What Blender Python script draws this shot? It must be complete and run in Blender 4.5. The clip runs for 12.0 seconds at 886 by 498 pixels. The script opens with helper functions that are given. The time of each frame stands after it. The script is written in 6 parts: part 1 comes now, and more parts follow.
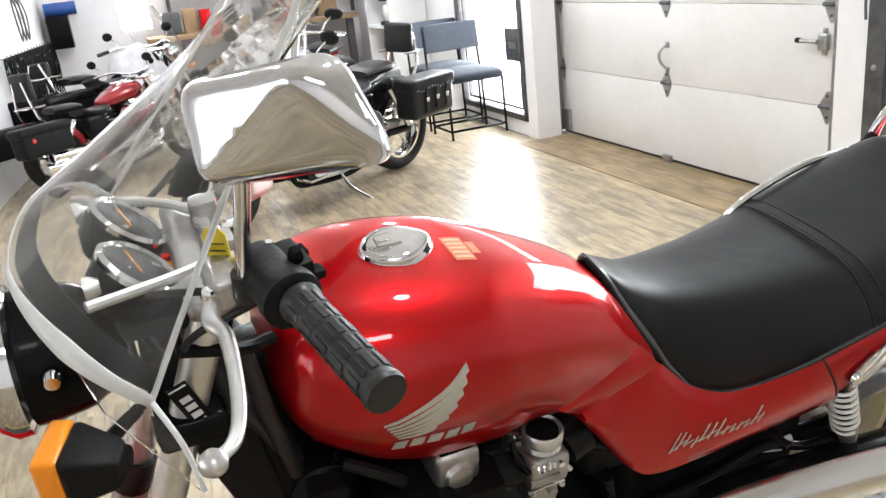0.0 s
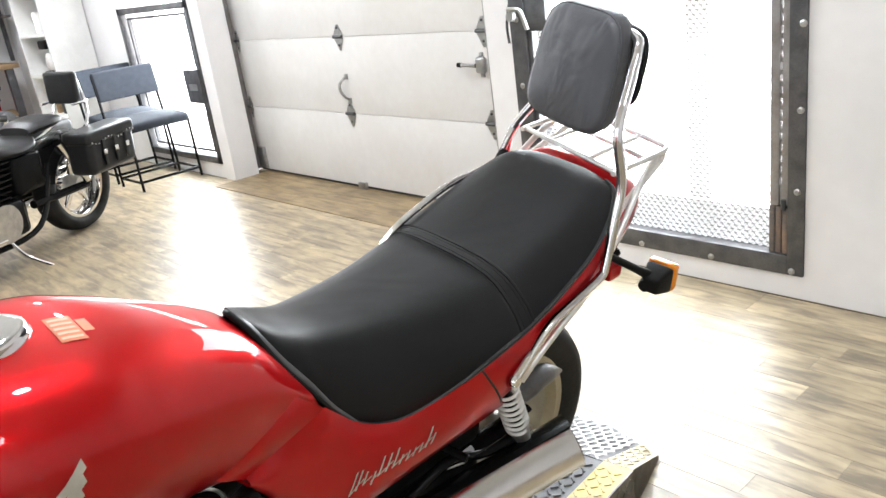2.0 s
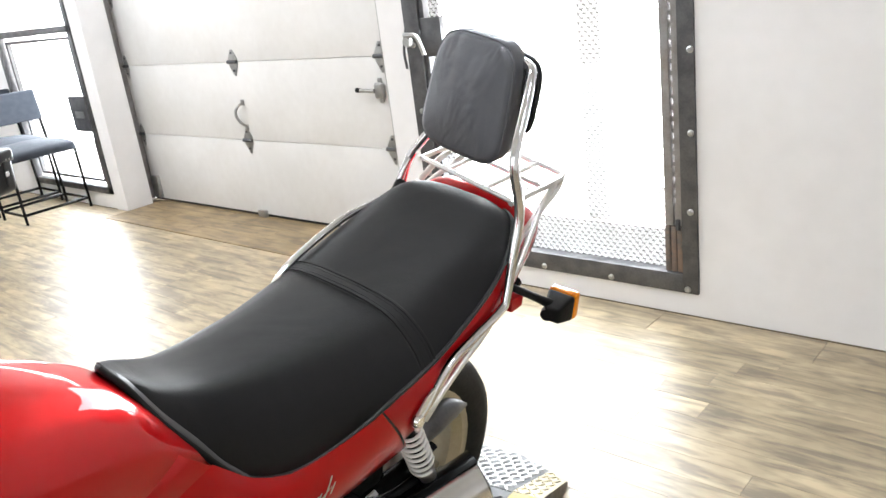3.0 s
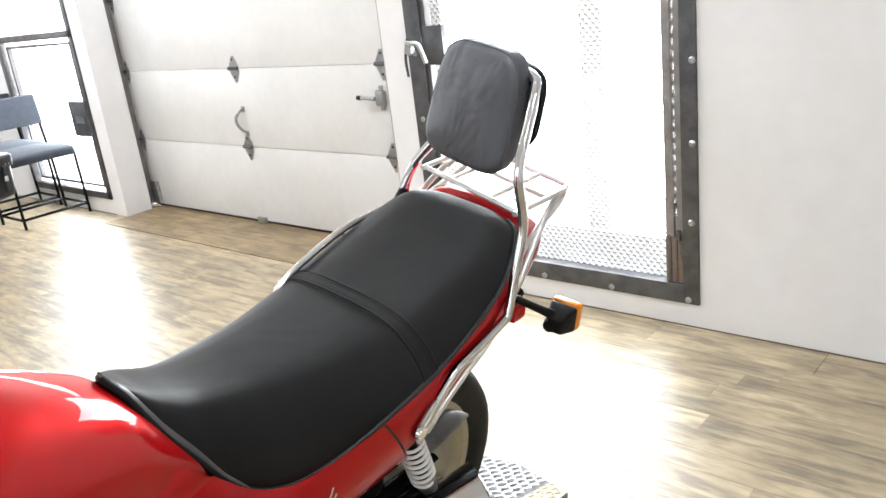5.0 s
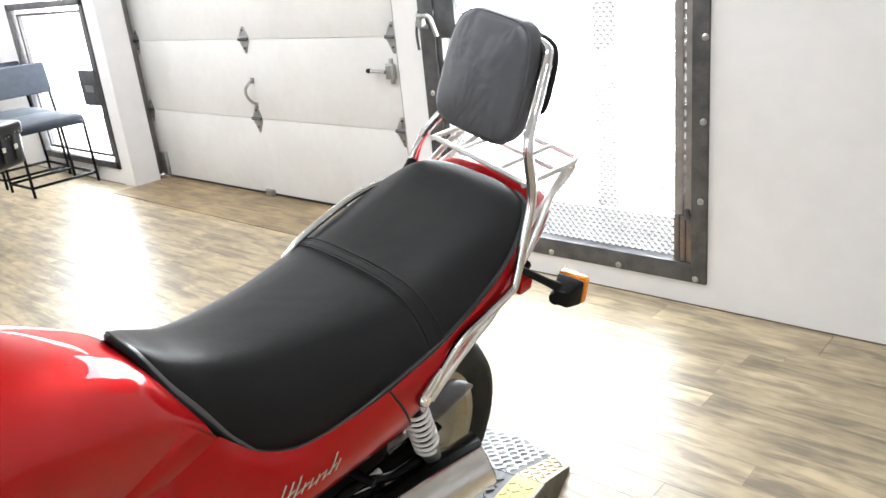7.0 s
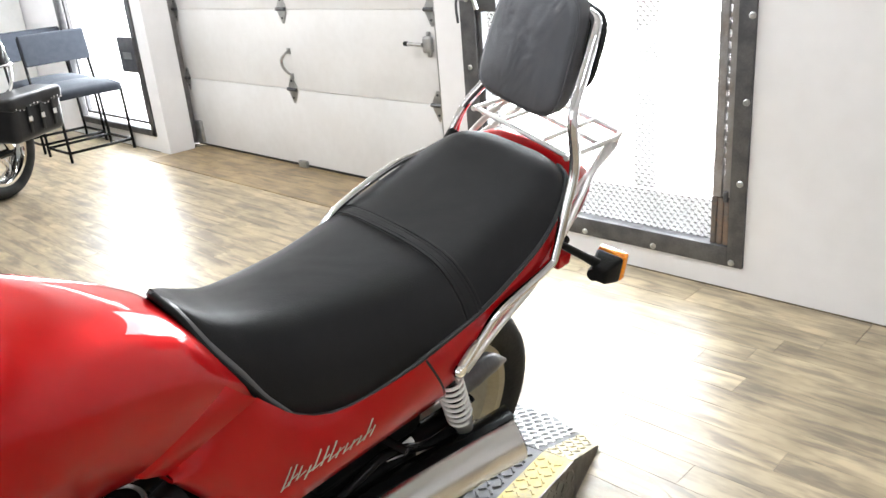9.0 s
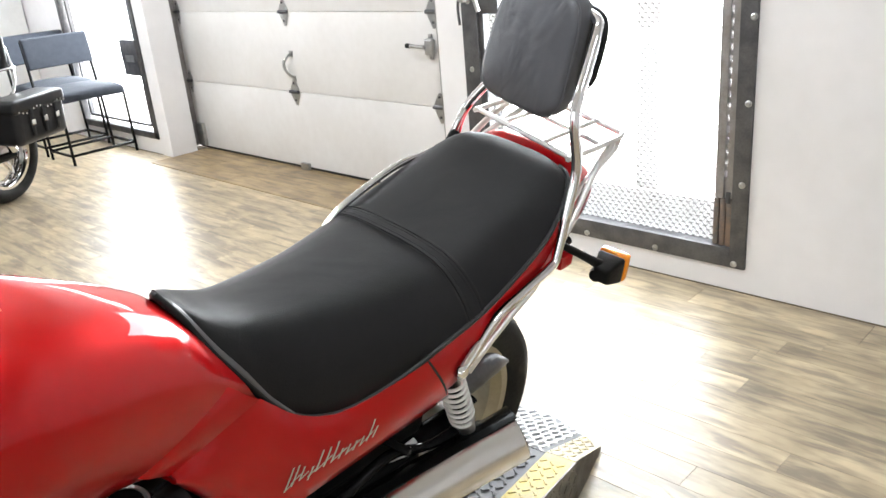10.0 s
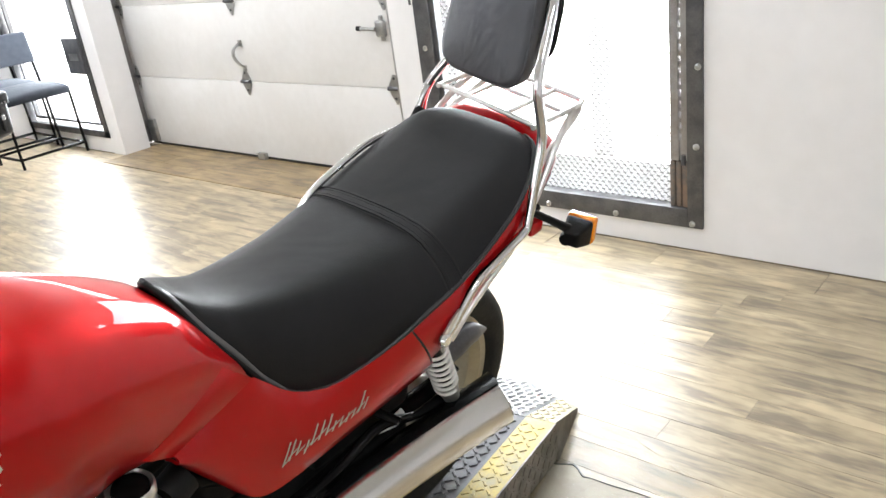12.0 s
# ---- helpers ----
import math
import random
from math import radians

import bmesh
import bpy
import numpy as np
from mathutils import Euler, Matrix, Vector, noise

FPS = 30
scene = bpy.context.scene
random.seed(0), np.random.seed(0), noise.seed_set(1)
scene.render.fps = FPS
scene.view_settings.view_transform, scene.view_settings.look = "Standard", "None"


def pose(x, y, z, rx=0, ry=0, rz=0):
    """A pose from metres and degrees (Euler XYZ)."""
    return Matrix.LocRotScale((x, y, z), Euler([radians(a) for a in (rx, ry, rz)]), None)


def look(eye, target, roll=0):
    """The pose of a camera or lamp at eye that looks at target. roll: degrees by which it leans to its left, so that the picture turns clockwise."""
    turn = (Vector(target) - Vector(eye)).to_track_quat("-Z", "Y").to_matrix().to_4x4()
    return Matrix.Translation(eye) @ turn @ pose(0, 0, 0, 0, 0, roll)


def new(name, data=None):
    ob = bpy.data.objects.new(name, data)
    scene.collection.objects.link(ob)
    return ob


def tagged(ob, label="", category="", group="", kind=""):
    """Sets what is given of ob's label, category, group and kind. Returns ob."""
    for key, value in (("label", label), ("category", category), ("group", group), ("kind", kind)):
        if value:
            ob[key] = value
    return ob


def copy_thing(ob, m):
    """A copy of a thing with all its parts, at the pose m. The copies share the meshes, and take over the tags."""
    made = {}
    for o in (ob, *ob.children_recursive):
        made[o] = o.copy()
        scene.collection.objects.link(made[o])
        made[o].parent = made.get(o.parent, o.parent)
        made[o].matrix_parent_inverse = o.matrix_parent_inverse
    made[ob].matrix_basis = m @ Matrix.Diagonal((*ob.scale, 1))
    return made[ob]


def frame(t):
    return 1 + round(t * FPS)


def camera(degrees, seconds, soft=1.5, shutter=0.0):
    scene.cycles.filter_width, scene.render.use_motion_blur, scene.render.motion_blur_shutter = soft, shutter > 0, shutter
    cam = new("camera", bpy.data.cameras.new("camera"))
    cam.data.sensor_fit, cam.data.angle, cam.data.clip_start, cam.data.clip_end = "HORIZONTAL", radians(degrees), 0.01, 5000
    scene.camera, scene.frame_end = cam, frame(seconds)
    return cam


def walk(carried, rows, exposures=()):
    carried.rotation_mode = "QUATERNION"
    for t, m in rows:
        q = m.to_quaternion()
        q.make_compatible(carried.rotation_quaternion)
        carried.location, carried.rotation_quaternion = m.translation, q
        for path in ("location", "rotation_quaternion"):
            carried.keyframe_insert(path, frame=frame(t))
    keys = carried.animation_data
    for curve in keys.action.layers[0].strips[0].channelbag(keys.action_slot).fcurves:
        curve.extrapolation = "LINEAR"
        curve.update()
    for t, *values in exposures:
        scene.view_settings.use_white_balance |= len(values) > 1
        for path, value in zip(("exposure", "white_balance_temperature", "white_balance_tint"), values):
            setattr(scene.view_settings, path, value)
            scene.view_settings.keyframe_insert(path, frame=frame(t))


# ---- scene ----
cam = camera(57.5, 12.0)
PATH = [
    (0, (1.395, 0.646, 1.419), (-0.379, 1.284, 0.750), -6.5),
    (0.5, (1.414, 0.679, 1.416), (-0.285, 1.488, 0.739), -7.2),
    (1, (1.424, 0.705, 1.411), (-0.208, 1.645, 0.737), -7.0),
    (1.5, (1.421, 0.741, 1.404), (-0.124, 1.803, 0.708), -7.4),
    (2, (1.416, 0.782, 1.407), (-0.023, 1.997, 0.734), -8.0),
    (2.5, (1.410, 0.815, 1.405), (0.067, 2.152, 0.764), -7.6),
    (3, (1.391, 0.835, 1.409), (0.108, 2.224, 0.758), -7.4),
    (5, (1.379, 0.836, 1.413), (0.097, 2.234, 0.778), -6.9),
    (5.5, (1.382, 0.834, 1.412), (0.099, 2.228, 0.772), -6.8),
    (6, (1.386, 0.830, 1.411), (0.096, 2.219, 0.774), -6.6),
    (6.5, (1.387, 0.830, 1.408), (0.100, 2.215, 0.756), -6.3),
    (7, (1.380, 0.830, 1.399), (0.093, 2.200, 0.715), -6.0),
    (7.5, (1.368, 0.826, 1.388), (0.056, 2.155, 0.674), -5.3),
    (9.5, (1.360, 0.818, 1.384), (0.031, 2.123, 0.658), -5.0),
    (10, (1.362, 0.817, 1.383), (0.030, 2.122, 0.661), -5.1),
    (10.5, (1.368, 0.815, 1.381), (0.048, 2.128, 0.650), -4.9),
    (11, (1.366, 0.786, 1.389), (0.027, 2.080, 0.659), -3.0),
    (11.5, (1.375, 0.751, 1.388), (0.089, 2.103, 0.666), -1.3),
    (12, (1.367, 0.768, 1.383), (0.117, 2.125, 0.610), -7.8),
]
walk(cam, [(t, look(eye, target, roll)) for t, eye, target, roll in PATH])

# ---- light ----
world = bpy.data.worlds.new("world")
scene.world = world
world.use_nodes = True
wn = world.node_tree.nodes
sky = wn.new("ShaderNodeTexSky")
sky.sky_type, sky.sun_disc, sky.sun_elevation, sky.sun_rotation = "NISHITA", False, radians(38), radians(20)
wn["Background"].inputs["Strength"].default_value = 0.12
world.node_tree.links.new(sky.outputs["Color"], wn["Background"].inputs["Color"])


def area_lamp(name, at, aim, sx, sy, watts, colour=(1, 1, 1)):
    data = bpy.data.lights.new(name, "AREA")
    data.shape, data.size, data.size_y, data.energy, data.color = "RECTANGLE", sx, sy, watts, colour
    ob = new(name, data)
    ob.matrix_world = look(at, aim)
    return ob


# daylight in the openings of the north and west walls, and the ceiling lamps
area_lamp("door_daylight", (-0.53, 3.66, 1.15), (-0.3, 1.5, 0.4), 1.2, 1.9, 85, (0.86, 0.94, 1))
area_lamp("window_daylight", (-5.1, 3.64, 1.0), (-4.6, 1.5, 0.3), 1.1, 1.5, 80, (0.86, 0.94, 1))
# soft fill from the south, added; no source is seen there
area_lamp("unseen_south_fill", (0.4, -4.1, 1.75), (0.4, 1.7, 0.9), 6.4, 1.6, 22, (0.92, 0.97, 1))
area_lamp("west_daylight", (-8.97, 0.94, 1.62), (-6, 1.2, 0.8), 0.36, 1.2, 20)
# first three placed from reflections on the tank; the rest are added, unseen
LAMPS = [(0.5, 1.62, 30), (-2.2, 2.5, 32), (-3.75, 2.7, 32), (-2.4, 0.6, 22), (-4.6, 0.6, 26), (-5.6, 2.4, 30), (-7.2, 2.4, 26), (-7.2, 0.6, 30)]
for lx, ly, watts in LAMPS:
    area_lamp("ceiling_lamp_light", (lx, ly, 2.86), (lx, ly, 0), 0.16, 0.16, watts, (0.90, 0.94, 1)).data.shape = "DISK"
area_lamp("ceiling_panel_light", (3.0, 0.85, 2.93), (3.0, 0.85, 0), 0.56, 1.16, 28, (0.92, 0.965, 1))


# ---- materials ----
def material(name, colour, rough=0.5, metal=0.0, second=None, scale=8.0, bump=0.0, bump_scale=60.0, coat=0.0,
             stretch=(1, 1, 1), amount=1.0, coords="Object", rough_vary=0.0, each=0.0, spec=0.5):
    """A surface of two colours mixed by large and fine noise, with relief."""
    m = bpy.data.materials.new(name)
    m.use_nodes = True
    n, l = m.node_tree.nodes, m.node_tree.links
    b = n["Principled BSDF"]
    b.inputs["Roughness"].default_value, b.inputs["Metallic"].default_value = rough, metal
    b.inputs["Coat Weight"].default_value, b.inputs["Coat Roughness"].default_value = coat, 0.025
    b.inputs["Coat IOR"].default_value = 1.28
    b.inputs["Specular IOR Level"].default_value = spec
    tc, mp = n.new("ShaderNodeTexCoord"), n.new("ShaderNodeMapping")
    mp.inputs["Scale"].default_value = stretch
    l.new(tc.outputs[coords], mp.inputs["Vector"])
    big, fine = n.new("ShaderNodeTexNoise"), n.new("ShaderNodeTexNoise")
    big.inputs["Scale"].default_value, big.inputs["Detail"].default_value = scale, 5
    fine.inputs["Scale"].default_value, fine.inputs["Detail"].default_value = scale * 9, 3
    both = n.new("ShaderNodeMath")
    both.operation = "MULTIPLY_ADD"
    both.inputs[1].default_value = 0.35
    l.new(mp.outputs[0], big.inputs["Vector"])
    l.new(mp.outputs[0], fine.inputs["Vector"])
    l.new(fine.outputs["Fac"], both.inputs[0])
    l.new(big.outputs["Fac"], both.inputs[2])
    ramp = n.new("ShaderNodeValToRGB")
    ramp.color_ramp.elements[0].position, ramp.color_ramp.elements[1].position = 0.5, 0.85
    sec = second or tuple(c * 0.8 for c in colour)
    ramp.color_ramp.elements[0].color = (*colour, 1)
    ramp.color_ramp.elements[1].color = (*(c + (s - c) * amount for c, s in zip(colour, sec)), 1)
    l.new(both.outputs[0], ramp.inputs["Fac"])
    l.new(ramp.outputs["Color"], b.inputs["Base Color"])
    if rough_vary:
        rr = n.new("ShaderNodeMapRange")
        rr.inputs["To Min"].default_value, rr.inputs["To Max"].default_value = max(0.02, rough - rough_vary), min(1, rough + rough_vary)
        l.new(big.outputs["Fac"], rr.inputs["Value"])
        l.new(rr.outputs[0], b.inputs["Roughness"])
    if bump:
        nb, bp = n.new("ShaderNodeTexNoise"), n.new("ShaderNodeBump")
        nb.inputs["Scale"].default_value, nb.inputs["Detail"].default_value = bump_scale, 4
        bp.inputs["Strength"].default_value, bp.inputs["Distance"].default_value = min(1, bump), 0.002
        l.new(mp.outputs[0], nb.inputs["Vector"])
        l.new(nb.outputs["Fac"], bp.inputs["Height"])
        l.new(bp.outputs[0], b.inputs["Normal"])
    return m


def glow(name, colour, strength):
    m = bpy.data.materials.new(name)
    m.use_nodes = True
    b = m.node_tree.nodes["Principled BSDF"]
    b.inputs["Base Color"].default_value = (*colour, 1)
    b.inputs["Emission Color"].default_value, b.inputs["Emission Strength"].default_value = (*colour, 1), strength
    return m


def clear(name, colour, rough=0.02, ior=1.45):
    m = material(name, colour, rough, second=tuple(c * 0.97 for c in colour))
    b = m.node_tree.nodes["Principled BSDF"]
    b.inputs["Transmission Weight"].default_value, b.inputs["IOR"].default_value = 1.0, ior
    return m


def wood_floor(name, light, dark, streak):
    """Vinyl planks: each piece has its own tone, streaked along its length."""
    m = bpy.data.materials.new(name)
    m.use_nodes = True
    n, l = m.node_tree.nodes, m.node_tree.links
    b = n["Principled BSDF"]
    tc, info, isl = n.new("ShaderNodeTexCoord"), n.new("ShaderNodeObjectInfo"), n.new("ShaderNodeNewGeometry")
    sh = n.new("ShaderNodeVectorMath")
    sh.operation = "MULTIPLY_ADD"
    sh.inputs[1].default_value = (37, 19, 7)
    add = n.new("ShaderNodeMath")
    l.new(info.outputs["Random"], add.inputs[0])
    l.new(isl.outputs["Random Per Island"], add.inputs[1])
    l.new(add.outputs[0], sh.inputs[0])
    l.new(tc.outputs["Object"], sh.inputs[2])
    mp = n.new("ShaderNodeMapping")
    mp.inputs["Scale"].default_value = (2.6, 15, 5)
    l.new(sh.outputs[0], mp.inputs["Vector"])
    a, f = n.new("ShaderNodeTexNoise"), n.new("ShaderNodeTexNoise")
    a.inputs["Scale"].default_value, a.inputs["Detail"].default_value = 1.5, 4
    a.inputs["Distortion"].default_value = 0.6
    f.inputs["Scale"].default_value, f.inputs["Detail"].default_value = 7, 4
    for t in (a, f):
        l.new(mp.outputs[0], t.inputs["Vector"])
    r = n.new("ShaderNodeValToRGB")
    e = r.color_ramp.elements
    e[0].position, e[0].color = 0.42, (*streak, 1)
    e[1].position, e[1].color = 0.63, (*light, 1)
    mid = e.new(0.53)
    mid.color = (*dark, 1)
    mixf = n.new("ShaderNodeMath")
    mixf.operation = "MULTIPLY_ADD"
    mixf.inputs[1].default_value, mixf.inputs[2].default_value = 0.25, 0
    l.new(f.outputs["Fac"], mixf.inputs[0])
    s2 = n.new("ShaderNodeMath")
    s2.operation = "MULTIPLY_ADD"
    s2.inputs[1].default_value = 0.85
    l.new(a.outputs["Fac"], s2.inputs[0])
    l.new(mixf.outputs[0], s2.inputs[2])
    l.new(s2.outputs[0], r.inputs["Fac"])
    hv = n.new("ShaderNodeHueSaturation")
    tone = n.new("ShaderNodeMapRange")
    tone.inputs["From Max"].default_value = 1.5
    tone.inputs["To Min"].default_value, tone.inputs["To Max"].default_value = 0.78, 1.16
    l.new(add.outputs[0], tone.inputs["Value"])
    # uneven blotches, a hand's breadth to a foot across
    blot, blot_tone, mul = n.new("ShaderNodeTexNoise"), n.new("ShaderNodeMapRange"), n.new("ShaderNodeMath")
    blot.inputs["Scale"].default_value, blot.inputs["Detail"].default_value = 5.0, 3
    blot_tone.inputs["From Min"].default_value, blot_tone.inputs["From Max"].default_value = 0.35, 0.65
    blot_tone.inputs["To Min"].default_value, blot_tone.inputs["To Max"].default_value = 0.80, 1.16
    mul.operation = "MULTIPLY"
    l.new(sh.outputs[0], blot.inputs["Vector"])
    l.new(blot.outputs["Fac"], blot_tone.inputs["Value"])
    l.new(blot_tone.outputs[0], mul.inputs[0])
    l.new(tone.outputs[0], mul.inputs[1])
    l.new(mul.outputs[0], hv.inputs["Value"])
    l.new(r.outputs["Color"], hv.inputs["Color"])
    # crumbs and specks of dirt lying about
    vo, gate, near, spot = n.new("ShaderNodeTexVoronoi"), n.new("ShaderNodeMath"), n.new("ShaderNodeMapRange"), n.new("ShaderNodeMix")
    sep, both = n.new("ShaderNodeSeparateColor"), n.new("ShaderNodeMath")
    vo.inputs["Scale"].default_value = 7.0
    l.new(sh.outputs[0], vo.inputs["Vector"])
    l.new(vo.outputs["Color"], sep.inputs[0])
    gate.operation, gate.inputs[1].default_value = "GREATER_THAN", 0.62
    l.new(sep.outputs[0], gate.inputs[0])
    near.inputs["From Min"].default_value, near.inputs["From Max"].default_value = 0.018, 0.034
    near.inputs["To Min"].default_value, near.inputs["To Max"].default_value = 0.85, 0.0
    l.new(vo.outputs["Distance"], near.inputs["Value"])
    both.operation = "MULTIPLY"
    l.new(gate.outputs[0], both.inputs[0])
    l.new(near.outputs[0], both.inputs[1])
    spot.data_type = "RGBA"
    spot.inputs[7].default_value = (0.05, 0.045, 0.04, 1)
    l.new(both.outputs[0], spot.inputs[0])
    l.new(hv.outputs["Color"], spot.inputs[6])
    l.new(spot.outputs[2], b.inputs["Base Color"])
    rg = n.new("ShaderNodeMapRange")
    rg.inputs["To Min"].default_value, rg.inputs["To Max"].default_value = 0.31, 0.43
    l.new(f.outputs["Fac"], rg.inputs["Value"])
    l.new(rg.outputs[0], b.inputs["Roughness"])
    bp = n.new("ShaderNodeBump")
    bp.inputs["Strength"].default_value, bp.inputs["Distance"].default_value = 0.15, 0.0012
    l.new(f.outputs["Fac"], bp.inputs["Height"])
    l.new(bp.outputs[0], b.inputs["Normal"])
    return m


M_WALL = material("white_wall_paint", (0.82, 0.81, 0.815), 0.6, second=(0.75, 0.74, 0.74), scale=1.3, bump=0.15, bump_scale=90)
M_CEIL = material("white_ceiling_paint", (0.72, 0.72, 0.71), 0.8, scale=1.0, bump=0.1)
M_GDOOR = material("cream_door_paint", (0.74, 0.73, 0.715), 0.45, second=(0.67, 0.655, 0.632), scale=2.0, bump=0.2, bump_scale=150)
M_FLOOR = wood_floor("vinyl_planks", (0.385, 0.307, 0.198), (0.30, 0.240, 0.158), (0.195, 0.158, 0.112))
M_SILL = wood_floor("brown_planks", (0.275, 0.198, 0.103), (0.21, 0.15, 0.08), (0.14, 0.10, 0.06))
M_GAP = material("floor_joint", (0.17, 0.138, 0.098), 0.8)
M_CONC = material("pale_concrete", (0.58, 0.57, 0.55), 0.8, second=(0.48, 0.47, 0.45), scale=3, bump=0.3)
M_STEEL = material("dark_grey_steel", (0.13, 0.13, 0.135), 0.45, 0.6, second=(0.08, 0.08, 0.085), scale=14, bump=0.2, rough_vary=0.12)
M_RUST = material("worn_primer_steel", (0.22, 0.15, 0.11), 0.6, 0.3, second=(0.1, 0.1, 0.1), scale=20)
M_GALV = material("galvanised_steel", (0.48, 0.48, 0.47), 0.35, 0.9, second=(0.36, 0.36, 0.35), scale=25, rough_vary=0.1)
M_MESH = material("expanded_steel", (0.06, 0.055, 0.05), 0.5, 0.5, scale=30)
M_RED = material("red_metallic_paint", (0.49, 0.003, 0.006), 0.33, 0.5, second=(0.45, 0.003, 0.005), scale=4, coat=1.0, spec=0.1)
red_coat = M_RED.node_tree.nodes["Principled BSDF"].inputs
red_coat["Coat IOR"].default_value, red_coat["Coat Roughness"].default_value = 1.48, 0.004
red_coat["Specular Tint"].default_value = (1.0, 0.03, 0.03, 1)
M_REDDK = material("dark_red_paint", (0.26, 0.006, 0.012), 0.25, 0.3, second=(0.2, 0.004, 0.008), scale=4, coat=1.0)
M_ORANGE = material("orange_paint", (0.6, 0.09, 0.02), 0.3, coat=1.0)
M_VINYL = material("black_vinyl", (0.009, 0.009, 0.0095), 0.46, second=(0.012, 0.012, 0.0125), scale=6, bump=0.22, bump_scale=420, rough_vary=0.05, spec=0.19)
M_PAD = material("grey_black_vinyl", (0.072, 0.074, 0.084), 0.42, second=(0.09, 0.092, 0.102), scale=5, bump=0.15, bump_scale=300, spec=0.35)


def creased(m, scale, depth, stretch):
    """Soft creases of a loose cover, under the fine grain."""
    n, l = m.node_tree.nodes, m.node_tree.links
    tc, mp, no, bp = n.new("ShaderNodeTexCoord"), n.new("ShaderNodeMapping"), n.new("ShaderNodeTexNoise"), n.new("ShaderNodeBump")
    mp.inputs["Scale"].default_value = stretch
    no.inputs["Scale"].default_value, no.inputs["Detail"].default_value, no.inputs["Distortion"].default_value = scale, 2, 1.2
    bp.inputs["Strength"].default_value, bp.inputs["Distance"].default_value = 1.0, depth
    l.new(tc.outputs["Object"], mp.inputs["Vector"])
    l.new(mp.outputs[0], no.inputs["Vector"])
    l.new(no.outputs["Fac"], bp.inputs["Height"])
    fine = n["Bump"]
    l.new(bp.outputs[0], fine.inputs["Normal"])


creased(M_PAD, 9.0, 0.009, (1.4, 1, 0.8))
creased(M_VINYL, 4.5, 0.0024, (1, 1, 1))
M_CHROME = material("chrome", (0.88, 0.88, 0.89), 0.08, 1.0, second=(0.8, 0.8, 0.81), scale=10)
M_SATIN = material("satin_steel", (0.88, 0.875, 0.87), 0.38, 1.0, second=(0.72, 0.71, 0.69), scale=15, rough_vary=0.08)
M_ALU = material("cast_aluminium", (0.55, 0.54, 0.52), 0.38, 0.9, second=(0.4, 0.39, 0.38), scale=22, bump=0.3, bump_scale=150)
M_BLACK = material("black_paint", (0.005, 0.005, 0.0055), 0.25, second=(0.008, 0.008, 0.008), scale=9, coat=0.15, spec=0.06)
M_PLAST = material("black_plastic", (0.008, 0.008, 0.008), 0.42, second=(0.013, 0.013, 0.013), scale=18, bump=0.25, bump_scale=200, spec=0.12)
M_RUBBER = material("rubber", (0.011, 0.011, 0.012), 0.42, spec=0.4, second=(0.02, 0.02, 0.02), scale=16, bump=0.3, bump_scale=160, rough_vary=0.1)
M_TYRE = material("tyre_rubber", (0.008, 0.008, 0.008), 0.7, spec=0.25, second=(0.022, 0.022, 0.021), scale=12, bump=0.4, bump_scale=120)
M_RIM = material("champagne_rim_paint", (0.42, 0.38, 0.29), 0.35, 0.6, scale=10)
M_AMBER = material("amber_lens", (1.0, 0.34, 0.015), 0.2, coat=0.6, second=(0.95, 0.28, 0.012))
M_REDLENS = material("red_lens", (0.55, 0.01, 0.01), 0.15, coat=0.8)
M_GLASS = clear("clear_screen", (0.97, 0.98, 0.975), 0.02, 1.42)
M_LENS = clear("lens_glass", (0.95, 0.97, 0.97), 0.02, 1.3)
M_TRIM = material("milky_edge_trim", (0.72, 0.72, 0.7), 0.3, second=(0.62, 0.62, 0.6), scale=12)
M_DIAL = material("dial_face", (0.02, 0.02, 0.022), 0.4)
M_WHITE = material("white_plastic", (0.8, 0.8, 0.78), 0.4, second=(0.72, 0.72, 0.7), scale=6)
M_SILVER = material("silver_decal", (0.62, 0.6, 0.54), 0.35, 0.4, scale=20)
M_STICK = material("orange_warning_label", (0.72, 0.2, 0.08), 0.4, second=(0.62, 0.16, 0.06), scale=15)
M_STICKT = material("label_print", (0.75, 0.45, 0.3), 0.5)
M_YELLOW = material("yellow_tag_card", (0.8, 0.62, 0.03), 0.55, second=(0.74, 0.56, 0.03), scale=15)
M_INK = material("dark_print", (0.06, 0.06, 0.05), 0.6)
M_YPLATE = material("worn_yellow_paint", (0.66, 0.5, 0.1), 0.5, second=(0.42, 0.36, 0.18), scale=14, bump=0.2, rough_vary=0.1)
# the worn yellow again, paled to carry the sunlight on the ramp
M_YRAMP = material("sunlit_worn_yellow_paint", (0.60, 0.52, 0.30), 0.5, second=(0.42, 0.38, 0.28), scale=16, bump=0.2, rough_vary=0.1)
M_DPLATE = material("dark_tread_plate", (0.075, 0.075, 0.082), 0.6, 0.3, second=(0.13, 0.13, 0.13), scale=18, rough_vary=0.1)
M_SIDEP = material("worn_grey_brown_plate", (0.26, 0.235, 0.20), 0.4, 0.6, second=(0.14, 0.125, 0.11), scale=20, rough_vary=0.1)
M_FABRIC = material("blue_grey_fabric", (0.014, 0.018, 0.027), 0.9, second=(0.02, 0.025, 0.035), scale=25, bump=0.5, bump_scale=350)
M_LEATHER = material("black_leather", (0.012, 0.012, 0.013), 0.35, spec=0.25, second=(0.02, 0.02, 0.021), scale=9, bump=0.3, bump_scale=180)
M_CLOTH = material("grey_white_cloth", (0.5, 0.5, 0.5), 0.9, second=(0.42, 0.42, 0.43), scale=12, bump=0.3)
M_CARD = material("brown_cardboard", (0.36, 0.24, 0.13), 0.8, scale=6)
